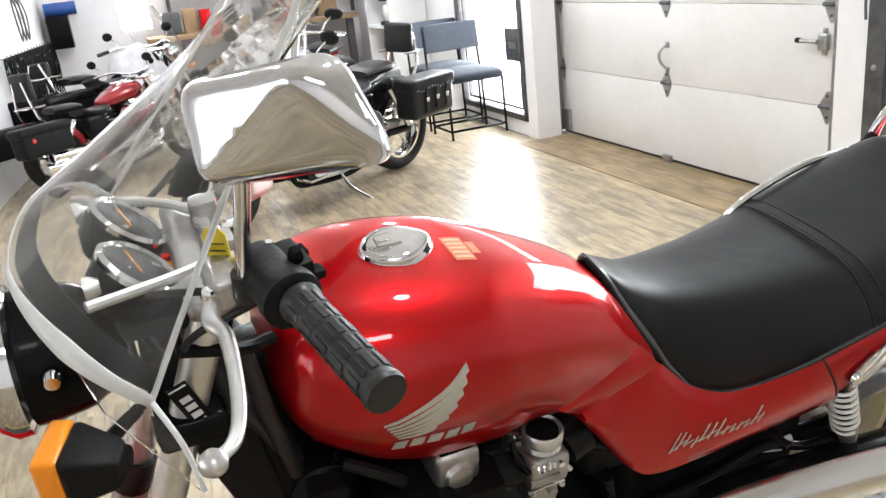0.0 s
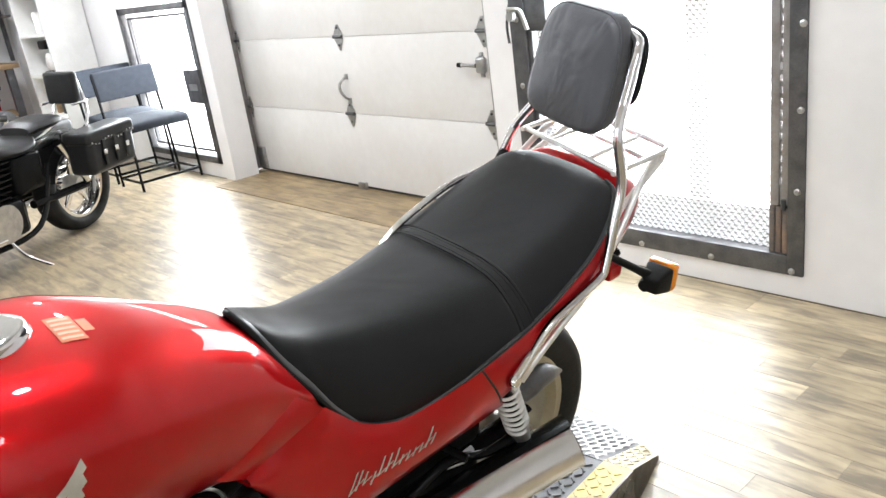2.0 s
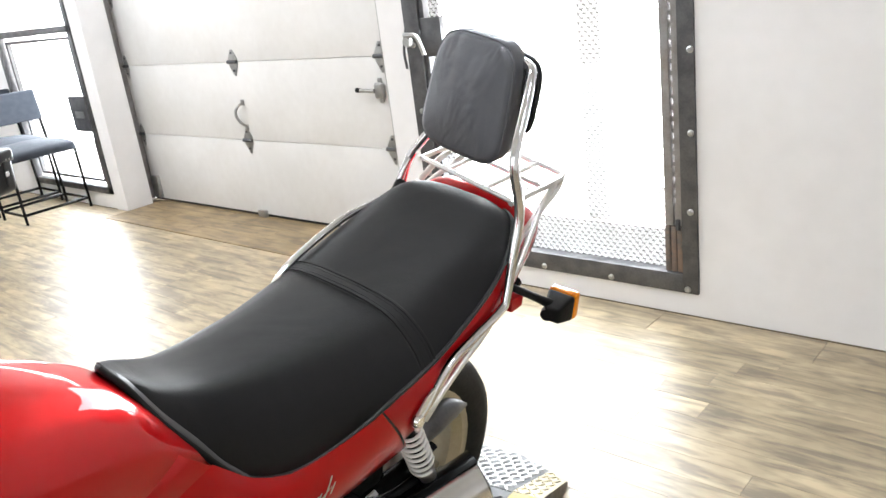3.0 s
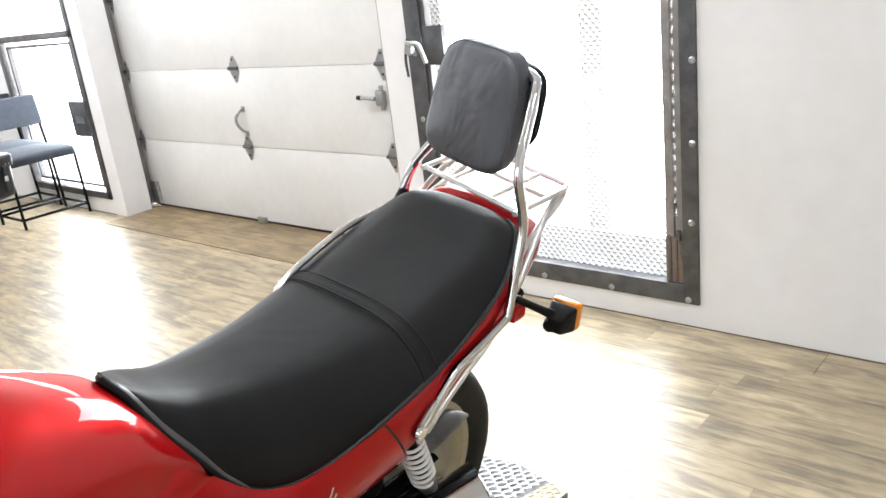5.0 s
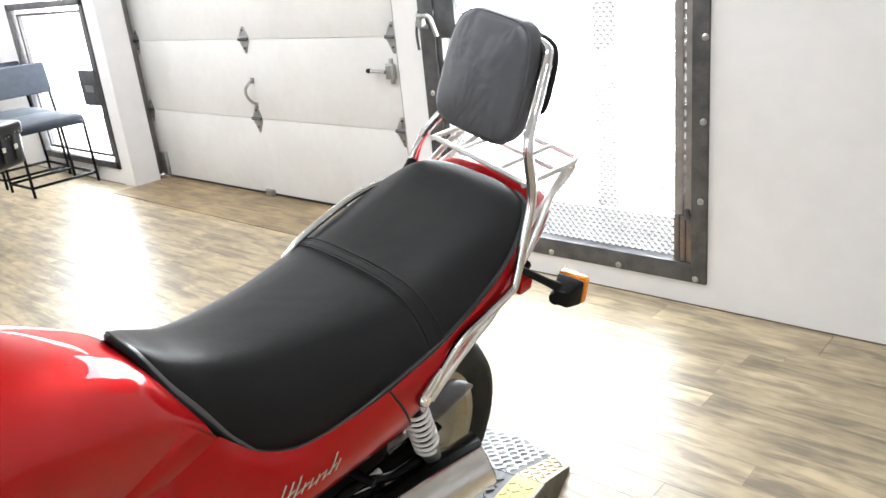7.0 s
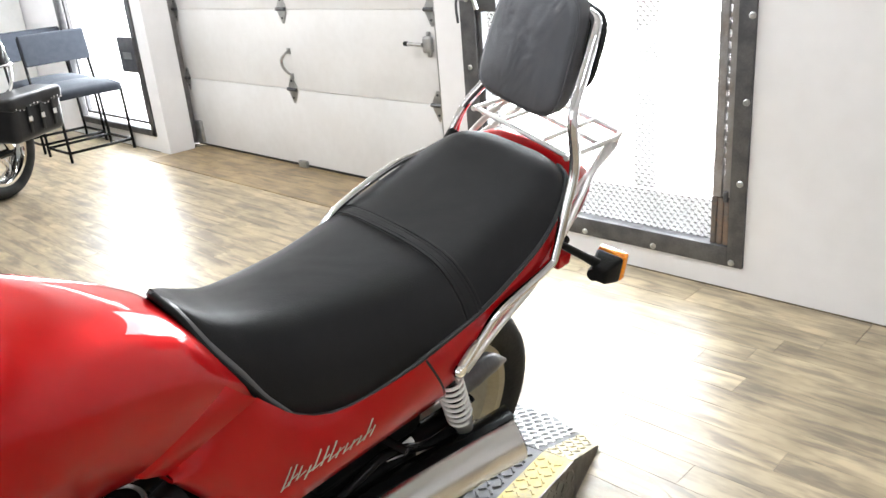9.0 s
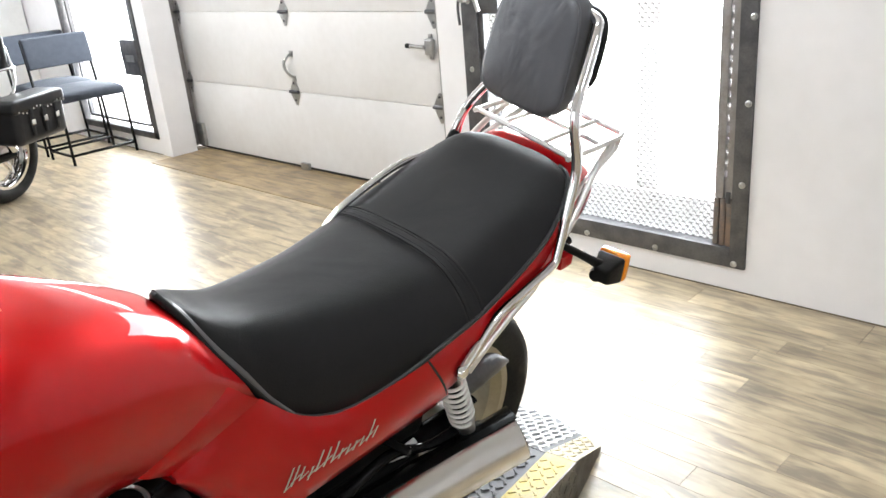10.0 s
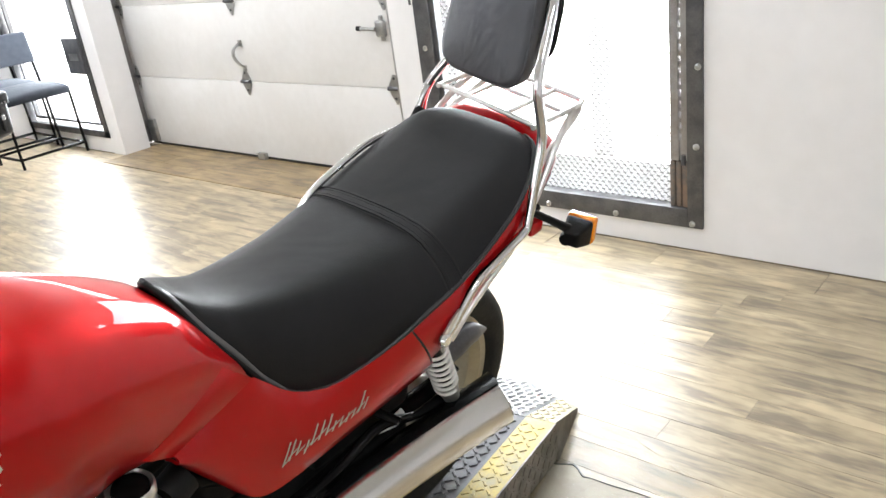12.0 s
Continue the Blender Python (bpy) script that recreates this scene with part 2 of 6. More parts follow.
M_BLUE = material("blue_plastic", (0.02, 0.08, 0.3), 0.45, scale=6)
M_SHEET = clear("clear_plastic_sheet", (0.97, 0.97, 0.96), 0.25, 1.05)
M_MUFF = material("brushed_muffler_steel", (0.86, 0.85, 0.83), 0.22, 1.0, second=(0.82, 0.81, 0.79), scale=5)
# grey steel with the backlit haze on the gate uprights mixed into its colour
M_STILE = material("haze_lightened_steel", (0.30, 0.29, 0.29), 0.5, 0.3, second=(0.22, 0.2, 0.19), scale=16, bump=0.2)
M_LEVER = material("bright_cast_aluminium", (0.78, 0.775, 0.76), 0.32, 0.85, second=(0.66, 0.65, 0.64), scale=14, rough_vary=0.06)
M_LIP = material("smooth_black_vinyl", (0.06, 0.06, 0.063), 0.36, second=(0.07, 0.07, 0.073), scale=6, spec=0.6)
# white door frame, made translucent so the backdrop lifts it like veiling glare
M_BACKLIT = material("backlit_white_frame", (0.9, 0.9, 0.9), 1.0)
M_BACKLIT.node_tree.nodes["Principled BSDF"].inputs["Transmission Weight"].default_value = 0.22
M_BACKLIT.node_tree.nodes["Principled BSDF"].inputs["IOR"].default_value = 1.02
M_PATCH = material("pale_screed", (0.42, 0.37, 0.30), 0.6, second=(0.30, 0.26, 0.21), scale=9, bump=0.4, bump_scale=80)
M_OUT = glow("overcast_daylight", (1, 1, 1), 9.0)
# glow for the added window in the unseen back wall
M_OUT2 = glow("fill_window_glow", (0.97, 0.99, 1), 1.2)
M_BULB = glow("lit_lamp", (1, 0.97, 0.92), 30.0)
M_PANEL = glow("lit_panel", (1, 0.98, 0.95), 4.0)


# ---- building blocks ----
def part(name, bm, mat, parent=None, label="", smooth=True, sharp=40):
    """Links a bmesh as one mesh object, under a thing or a part."""
    me = bpy.data.meshes.new(name)
    bm.to_mesh(me)
    bm.free()
    me.materials.append(mat)
    if smooth:
        me.shade_smooth()
        me.set_sharp_from_angle(angle=radians(sharp))
    ob = new(name, me)
    if parent is not None:
        ob.parent = parent
    if label:
        tagged(ob, label)
    return ob


def thing(name, at=None, label="", category="", group="", kind=""):
    ob = new(name)
    ob.empty_display_size = 0.05
    if at is not None:
        ob.matrix_world = at
    return tagged(ob, label, category, group, kind)


def box(x0, x1, y0, y1, z0, z1, bevel=0.0, seg=2, bm=None):
    bm = bm or bmesh.new()
    made = bmesh.ops.create_cube(bm, size=1.0)["verts"]
    for v in made:
        v.co = Vector(((x0 + x1) / 2 + v.co.x * (x1 - x0), (y0 + y1) / 2 + v.co.y * (y1 - y0), (z0 + z1) / 2 + v.co.z * (z1 - z0)))
    if bevel:
        es = list({e for v in made for e in v.link_edges})
        bmesh.ops.bevel(bm, geom=es, offset=bevel, segments=seg, affect="EDGES", profile=0.6)
    return bm


def turned(bm, m):
    bmesh.ops.transform(bm, matrix=m, verts=bm.verts)
    return bm


def rings(rows, closed=True, caps=True, bm=None):
    """A skin over rings of points with the same count."""
    bm = bm or bmesh.new()
    vs = [[bm.verts.new(p) for p in row] for row in rows]
    n = len(rows[0])
    for a, b in zip(vs, vs[1:]):
        for i in range(n if closed else n - 1):
            j = (i + 1) % n
            bm.faces.new((a[i], a[j], b[j], b[i]))
    if caps and closed:
        bm.faces.new(list(reversed(vs[0])))
        bm.faces.new(vs[-1])
    bmesh.ops.recalc_face_normals(bm, faces=bm.faces)
    return bm


def glide(points, steps=6):
    """Points on a smooth curve through the given ones."""
    p = [Vector(q) for q in points]
    p = [2 * p[0] - p[1], *p, 2 * p[-1] - p[-2]]
    out = []
    for a, b, c, d in zip(p, p[1:], p[2:], p[3:]):
        for k in range(steps):
            t = k / steps
            out.append(0.5 * ((2 * b) + (c - a) * t + (2 * a - 5 * b + 4 * c - d) * t * t + (3 * b - a - 3 * c + d) * t ** 3))
    return [*out, p[-2]]


def tube(points, r, seg=10, steps=6, smooth=True, bm=None, flat=1.0):
    """A bar along a curve; r is one radius or one for each point."""
    pts = glide(points, steps) if smooth and len(points) > 2 else [Vector(q) for q in points]
    n = len(pts)
    rad = [r] * n if not isinstance(r, (list, tuple)) else [float(q) for q in np.interp(np.linspace(0, len(r) - 1, n), range(len(r)), r)]
    side = None
    rows = []
    for i, p in enumerate(pts):
        d = (pts[min(i + 1, n - 1)] - pts[max(i - 1, 0)]).normalized()
        if side is None:
            side = d.orthogonal().normalized() if abs(d.z) > 0.9 else d.cross(Vector((0, 0, 1))).normalized()
        else:
            side = (side - d * side.dot(d)).normalized()
        up = d.cross(side)
        rows.append([p + rad[i] * (side * math.cos(2 * math.pi * k / seg) + up * flat * math.sin(2 * math.pi * k / seg)) for k in range(seg)])
    return rings(rows, bm=bm)


def lathe(profile, axis="z", seg=32, at=(0, 0, 0), bm=None, closed=False):
    """A turned body from rows of (radius, height)."""
    rows = []
    for r, h in (list(profile) + [profile[0]] if closed else profile):
        row = []
        for k in range(seg):
            a = 2 * math.pi * k / seg
            c, s = r * math.cos(a), r * math.sin(a)
            q = {"z": (c, s, h), "x": (h, c, s), "y": (c, h, s)}[axis]
            row.append(Vector(at) + Vector(q))
        rows.append(row)
    bm = rings(rows, caps=not closed, bm=bm)
    bmesh.ops.remove_doubles(bm, verts=bm.verts, dist=1e-5)
    return bm


def sheet(rows, thick, bm=None):
    """An open skin over rows of points, given a thickness."""
    bm = rings(rows, closed=False, caps=False, bm=bm)
    faces = list(bm.faces)
    bmesh.ops.solidify(bm, geom=faces, thickness=thick)
    return bm


def slab(outline, depth, axis="z", at=0.0, bevel=0.0):
    """A flat plate from an outline in two axes, pushed up by depth."""
    bm = bmesh.new()
    put = {"z": lambda a, b: (a, b, at), "x": lambda a, b: (at, a, b), "y": lambda a, b: (a, at, b)}[axis]
    f = bm.faces.new([bm.verts.new(put(a, b)) for a, b in outline])
    top = bmesh.ops.extrude_face_region(bm, geom=[f])["geom"]
    push = {"z": (0, 0, depth), "x": (depth, 0, 0), "y": (0, depth, 0)}[axis]
    bmesh.ops.translate(bm, vec=push, verts=[g for g in top if isinstance(g, bmesh.types.BMVert)])
    bmesh.ops.recalc_face_normals(bm, faces=bm.faces)
    if bevel:
        bmesh.ops.bevel(bm, geom=list(bm.edges), offset=bevel, segments=2, affect="EDGES")
    return bm


# ---- the room ----
def solid(name, x0, x1, y0, y1, z0, z1, mat, label, category="wall", parent=None):
    ob = part(name, box(x0, x1, y0, y1, z0, z1), mat, parent, smooth=False)
    return tagged(ob, label, category, kind="structure") if parent is None else ob


WALL_Y, DOOR_Y, TOP = 3.6, 3.89, 3.0
WEST, EAST, SOUTH, BACK = -9.0, 4.6, -0.55, -4.2


SOUTH_TURN = Matrix.Translation((-4.4, SOUTH, 0)) @ Matrix.Rotation(radians(-6.2), 4, "Z") @ Matrix.Translation((4.4, -SOUTH, 0))


def build_walls():
    wall = thing("wall_north", None, "white painted wall with a garage door recess and two barred openings", "wall", kind="structure")
    for x0, x1, z0, z1 in ((WEST, -5.76, 0, TOP), (-5.76, -4.43, 0, 0.115), (-5.76, -4.43, 1.9, TOP), (-4.43, -4.27, 0, TOP),
                           (-4.27, -1.385, 2.15, TOP), (-1.385, -1.225, 0, TOP), (-1.225, 0.155, 0, 0.105), (-1.225, 0.155, 2.15, TOP),
                           (0.155, EAST, 0, TOP)):
        part("wall_panel", box(x0, x1, WALL_Y, WALL_Y + (0.205 if x0 == -4.43 else 0.32), z0, z1), M_WALL, wall, smooth=False)
    south = part("wall_south", turned(box(WEST - 0.1, -4.4, SOUTH - 0.2, SOUTH, 0, TOP), SOUTH_TURN), M_WALL, smooth=False)
    tagged(south, "white painted wall with hanging cables", "wall", kind="structure")
    solid("wall_return", -4.6, -4.4, BACK, SOUTH - 0.2, 0, TOP, M_WALL, "plain white painted wall")
    # closing wall out of view; its window is added as a fill source
    back = thing("wall_back", None, "unseen white painted wall with an added fill-light window", "wall", kind="structure")
    for x0, x1, z0, z1 in ((-4.6, -2.9, 0, TOP), (3.7, EAST, 0, TOP), (-2.9, 3.7, 0, 0.9), (-2.9, 3.7, 2.6, TOP)):
        part("wall_panel", box(x0, x1, BACK - 0.2, BACK, z0, z1), M_WALL, back, smooth=False)
    w3 = thing("window_3", None, "added wide window with white frame bars, out of view", "window", kind="structure")
    for x in (-2.9, -1.25, 0.4, 2.05, 3.65):
        part("frame", box(x, x + 0.05, BACK - 0.14, BACK - 0.06, 0.9, 2.6, 0.004), M_WHITE, w3)
    for z in (0.9, 2.55):
        part("frame", box(-2.85, 3.65, BACK - 0.135, BACK - 0.065, z, z + 0.05, 0.004), M_WHITE, w3)
    tagged(part("backdrop", box(-4, 5, BACK - 0.8, BACK - 0.75, 0.2, 3.2), M_OUT2, smooth=False), "glowing panel added behind the out-of-view window", "backdrop", kind="structure")
    solid("wall_east", EAST, EAST + 0.2, BACK, WALL_Y, 0, TOP, M_WALL, "plain white painted wall")
    west = thing("wall_west", None, "white painted wall with a bright window above a workbench", "wall", kind="structure")
    for y0, y1, z0, z1 in ((SOUTH, 0.74, 0, TOP), (1.14, WALL_Y, 0, TOP), (0.74, 1.14, 0, 1.0), (0.74, 1.14, 2.25, TOP)):
        part("wall_panel", box(WEST - 0.2, WEST, y0, y1, z0, z1), M_WALL, west, smooth=False)
    solid("ceiling", WEST - 0.2, EAST + 0.2, BACK - 0.2, WALL_Y + 0.35, TOP, TOP + 0.15, M_CEIL, "plain white painted ceiling", "ceiling")
    tagged(part("backdrop", box(-12, 6, 5.4, 5.45, -1, 4), M_OUT, smooth=False), "overcast daylight outside, blown out to white", "backdrop", kind="structure")
    tagged(part("backdrop", box(-9.9, -9.85, 0.2, 3.2, 0.5, 3), M_OUT, smooth=False), "overcast daylight outside, blown out to white", "backdrop", kind="structure")
    tagged(part("ground", box(-30, 30, -20, 30, -0.16, -0.05), M_CONC, smooth=False), "pale concrete slab under and round the building", "ground", kind="structure")


build_walls()


def build_lamps():
    first = None
    for x, y, _ in LAMPS:
        if first:
            copy_thing(first, pose(x, y, 0))
            continue
        first = thing("ceiling_lamp", pose(x, y, 0), "round recessed ceiling lamp, lit", "ceiling lamp", "ceiling lamps")
        part("ring", lathe([(0.075, 2.90), (0.095, 2.895), (0.1, 2.93), (0.1, 3.0), (0.08, 3.0)], "z", 24, closed=True), M_WHITE, first)
        part("bulb", lathe([(0.0, 2.905), (0.05, 2.908), (0.073, 2.925)], "z", 24), M_BULB, first, "lit lamp glass")


build_lamps()


def build_panel():
    p = thing("ceiling_panel", pose(3.0, 0.85, 0), "rectangular ceiling light panel with a white frame, lit", "ceiling lamp")
    for x0, x1, y0, y1 in ((-0.31, -0.285, -0.61, 0.61), (0.285, 0.31, -0.61, 0.61), (-0.285, 0.285, -0.61, -0.585), (-0.285, 0.285, 0.585, 0.61)):
        part("frame", box(x0, x1, y0, y1, 2.945, 3.0, 0.004), M_WHITE, p)
    part("diffuser", box(-0.285, 0.285, -0.585, 0.585, 2.965, 2.985), M_PANEL, p, "glowing white diffuser", smooth=False)


build_panel()


# garage door in its recess
def build_garage_door():
    door = thing("garage_door", None, "cream painted sectional garage door with steel hinges, closed", "garage door")
    x0, x1 = -4.36, -1.62
    for k in range(4):
        z0 = 0.022 + 0.5 * k
        bm = box(x0, x1, DOOR_Y, DOOR_Y + 0.045, z0, z0 + 0.497, 0.003)
        part("section", bm, M_GDOOR, door)
    part("bottom_seal", tube([(x0, DOOR_Y + 0.02, 0.016), (x1, DOOR_Y + 0.02, 0.016)], 0.016, 8, smooth=False), M_RUBBER, door, "black rubber bottom seal")

    def hinge(x, z, narrow):
        w = 0.045 if not narrow else 0.028
        bm = slab([(x - 0.006, z - 0.088), (x + 0.006, z - 0.088), (x + w, z - 0.016), (x + w, z + 0.016), (x + 0.009, z + 0.075), (x - 0.009, z + 0.075),
                   (x - w, z + 0.016), (x - w, z - 0.016)], -0.005, "y", DOOR_Y - 0.001)
        h = part("hinge", bm, M_GALV, door, "galvanised steel hinge plate", smooth=False)
        part("pin", tube([(x - w, DOOR_Y - 0.012, z), (x + w, DOOR_Y - 0.012, z)], 0.011, 10, smooth=False), M_STEEL, h)
        for dz in (-0.055, 0.055):
            part("bolt", lathe([(0.0, -0.006), (0.007, -0.006), (0.007, 0)], "y", 8, (x, DOOR_Y - 0.005, z + dz)), M_STEEL, h)

    for k in (1, 2, 3):
        z = 0.022 + 0.5 * k
        for x, nar in ((x0 + 0.04, True), (-3.0, False), (-1.69, False)):
            hinge(x, z, nar)
    # lift handle, side latch, bottom brackets
    pull = part("handle", tube([(-2.99, DOOR_Y - 0.006, 0.765), (-2.998, DOOR_Y - 0.03, 0.75), (-3.012, DOOR_Y - 0.05, 0.72), (-3.014, DOOR_Y - 0.05, 0.68), (-3.0, DOOR_Y - 0.034, 0.64), (-2.992, DOOR_Y - 0.006, 0.615)], [0.007, 0.008, 0.0105, 0.0105, 0.009, 0.007], 10), M_GALV, door, "steel pull handle")
    for z in (0.765, 0.608):
        part("foot", slab([(-3.006, z - 0.018), (-2.974, z - 0.018), (-2.972, z + 0.018), (-3.004, z + 0.018)], -0.006, "y", DOOR_Y - 0.001), M_GALV, pull, smooth=False)
    latch = part("latch", box(-1.755, -1.69, DOOR_Y - 0.03, DOOR_Y, 0.80, 0.885, 0.014, 3), M_GALV, door, "bright steel slide latch")
    part("bolt", tube([(-1.845, DOOR_Y - 0.045, 0.848), (-1.80, DOOR_Y - 0.04, 0.845), (-1.75, DOOR_Y - 0.03, 0.842)], [0.012, 0.009, 0.012], 8, smooth=False), M_GALV, latch)
    part("tip", tube([(-1.868, DOOR_Y - 0.048, 0.85), (-1.842, DOOR_Y - 0.045, 0.848)], 0.013, 8, smooth=False), M_PLAST, latch)
    for z in (0.79, 0.895):
        part("ear", box(-1.735, -1.71, DOOR_Y - 0.012, DOOR_Y, z - 0.014, z + 0.014, 0.004), M_GALV, latch)
    part("bracket", box(-3.03, -2.95, DOOR_Y - 0.026, DOOR_Y, 0.004, 0.05, 0.004), M_GALV, door, "galvanised bottom bracket")
    for x in (x0 + 0.03, x1 - 0.12):
        part("bracket", box(x, x + 0.09, DOOR_Y - 0.028, DOOR_Y, 0.03, 0.2, 0.005), M_GALV, door, "galvanised corner bracket")
    for x in (-4.385, -1.615):
        rail = thing("door_track", None, "grey steel vertical track of the garage door", "door track", "door tracks")
        part("rail", box(x, x + 0.02, DOOR_Y - 0.06, DOOR_Y + 0.03, 0.02, 2.2, 0.004), M_STILE, rail)
        part("flange", box(x, x + 0.045, DOOR_Y - 0.066, DOOR_Y - 0.058, 0.02, 2.2), M_GALV, rail)
        part("bracket", box(x - 0.03, x + 0.06, DOOR_Y - 0.075, DOOR_Y - 0.066, 0.03, 0.17, 0.003), M_GALV, rail)


build_garage_door()
solid("recess_jamb_west", -4.50, -4.40, WALL_Y + 0.205, 4.05, 0, 2.15, M_WALL, "white painted jamb beside the garage door")
solid("recess_jamb_east", -1.60, -1.385, WALL_Y + 0.32, 4.05, 0, 2.15, M_WALL, "white painted jamb beside the garage door")


def mesh_grid(x0, x1, z0, z1, y, step=0.03, rise=1.13, r=0.0006):
    """Expanded steel: two sets of slanted strands clipped to the opening."""
    verts, faces = [], []
    for sgn in (1, -1):
        lo = min(0, sgn * rise * (x1 - x0))
        c = z0 - max(0, sgn * rise * (x1 - x0))
        while c < z1 - lo:
            xs = sorted([x0, x1, min(max(x0 + (z0 - c) / (sgn * rise), x0), x1), min(max(x0 + (z1 - c) / (sgn * rise), x0), x1)])
            xa, xb = xs[1], xs[2]
            za, zb = c + sgn * rise * (xa - x0), c + sgn * rise * (xb - x0)
            if xb - xa > 0.004 and z0 - 1e-6 <= min(za, zb) and max(za, zb) <= z1 + 1e-6:
                i = len(verts)
                for x, z in ((xa, za), (xb, zb)):
                    verts += [(x, y - r, z - r), (x, y + r, z - r), (x, y + r, z + r * 1.6), (x, y - r, z + r * 1.6)]
                faces += [(i, i + 1, i + 5, i + 4), (i + 1, i + 2, i + 6, i + 5), (i + 2, i + 3, i + 7, i + 6), (i + 3, i, i + 4, i + 7)]
            c += step * rise
    # flat knuckles where the strands meet
    dz, j = step * rise / 2, 0
    z = z0 + 0.01
    while z < z1:
        x = x0 + (0.004 if j % 2 else 0.004 + step / 2)
        while x < x1 - 0.01:
            i = len(verts)
            verts += [(x - 0.006, y - 0.002, z - 0.002), (x + 0.006, y - 0.002, z - 0.0004), (x + 0.006, y - 0.002, z + 0.003), (x - 0.006, y - 0.002, z + 0.0014),
                      (x - 0.006, y + 0.002, z - 0.0012), (x + 0.006, y + 0.002, z + 0.0004), (x + 0.006, y + 0.002, z + 0.0026), (x - 0.006, y + 0.002, z + 0.001)]
            faces += [(i, i + 1, i + 2, i + 3), (i + 7, i + 6, i + 5, i + 4), (i, i + 4, i + 5, i + 1), (i + 3, i + 2, i + 6, i + 7)]
            x += step
        z += dz
        j += 1
    me = bpy.data.meshes.new("mesh_infill")
    me.from_pydata(verts, [], faces)
    me.materials.append(M_MESH)
    return new("mesh_infill", me)


def bolt(parent, x, z, y, r=0.013):
    return part("bolt", lathe([(0, -0.009), (r * 0.6, -0.009), (r, -0.004), (r, 0)], "y", 10, (x, y, z)), M_GALV, parent, "round galvanised bolt head")


# security gate over the glass door
def build_cage_door():
    gate = thing("security_gate", None, "dark grey steel security gate with expanded mesh, closed", "gate")
    y0 = WALL_Y - 0.012
    xl, xr, zb, zt = -1.215, 0.154, 0.1, 2.14
    for name, a, b, c, d in (("post", xl, xl + 0.09, zb, zt), ("post", xr - 0.062, xr, zb, zt), ("rail", xl + 0.09, xr - 0.062, zb, zb + 0.078), ("rail", xl + 0.09, xr - 0.062, zt - 0.08, zt)):
        part(name, box(a, b, y0, WALL_Y + 0.05, c, d, 0.003), M_STEEL, gate)
    for x, z in ((xr - 0.024, 0.436), (xr - 0.016, 0.739), (xr - 0.012, 1.038), (xr - 0.012, 1.34), (xr - 0.042, 0.118), (-0.223, 0.118), (-0.556, 0.118), (-0.89, 0.118), (xl + 0.045, 0.5), (xl + 0.045, 0.8), (xl + 0.045, 1.1)):
        bolt(gate, x, z, y0)
    # inner leaf: two slim uprights with a row of slots between them, brown primer at the foot, mesh behind
    part("stile", box(xr - 0.135, xr - 0.101, WALL_Y, WALL_Y + 0.04, 0.37, zt - 0.08, 0.003), M_STILE, gate)
    part("stile", box(xr - 0.091, xr - 0.064, WALL_Y + 0.004, WALL_Y + 0.04, 0.37, zt - 0.08, 0.003), M_STILE, gate)
    for k in range(3):
        x = xr - 0.137 + 0.025 * k
        part("stile", box(x, x + 0.0215, WALL_Y - 0.002, WALL_Y + 0.04, zb + 0.08, 0.368, 0.004), M_RUST, gate, "worn brown primer upright" if k == 0 else "")
    part("stile", box(xr - 0.1, xr - 0.092, WALL_Y + 0.01, WALL_Y + 0.03, 0.37, 0.435), M_STILE, gate)
    for k in range(38):
        z = 0.435 + 0.0425 * k
        part("link", box(xr - 0.1005, xr - 0.0915, WALL_Y + 0.012, WALL_Y + 0.03, z, z + 0.016), M_STILE, gate)
    part("hinge", tube([(xr - 0.075, y0 - 0.002, 0.36), (xr - 0.075, y0 - 0.002, 0.40)], 0.009, 10, smooth=False), M_STEEL, gate)
    part("stile", box(xl + 0.09, xl + 0.118, WALL_Y + 0.0, WALL_Y + 0.04, zb + 0.08, zt - 0.08, 0.003), M_STEEL, gate)
    mg = mesh_grid(xl + 0.09, xr - 0.12, zb + 0.07, zt - 0.08, WALL_Y + 0.045)
    mg.parent = gate
    lock = part("lock_box", box(-1.125, -1.005, WALL_Y - 0.005, WALL_Y + 0.02, 1.045, 1.215, 0.004), M_STEEL, gate, "dark steel lock box")
    part("lever", tube([(-1.19, y0 - 0.03, 1.15), (-1.15, y0 - 0.05, 1.15), (-1.10, y0 - 0.05, 1.14), (-1.075, y0 - 0.04, 1.06)], 0.011, 8), M_GALV, lock, "steel lever handle")
    part("knob", lathe([(0, -0.03), (0.02, -0.03), (0.024, -0.01), (0.018, 0.0)], "y", 14, (-1.16, y0 - 0.03, 1.12)), M_GALV, lock)
    part("chain", tube([(-1.19, y0 - 0.02, 1.17), (-1.205, y0 - 0.03, 1.08), (-1.2, y0 - 0.03, 1.0)], 0.006, 6), M_STEEL, lock)
    # glass door behind
    gd = thing("glass_door", None, "white framed glass door behind the steel gate", "door")
    yb = WALL_Y + 0.14
    # frame bars glow with light let through, imitating glare
    for a, b, c, d in ((-1.22, -1.13, 0.106, 2.14), (-0.405, -0.305, 0.31, 2.05), (0.10, 0.15, 0.106, 2.14), (-1.13, 0.10, 0.106, 0.30), (-1.13, 0.07, 2.05, 2.14)):
        part("frame", box(a, b, yb, yb + 0.02, c, d, 0.002), M_BACKLIT, gd)


build_cage_door()


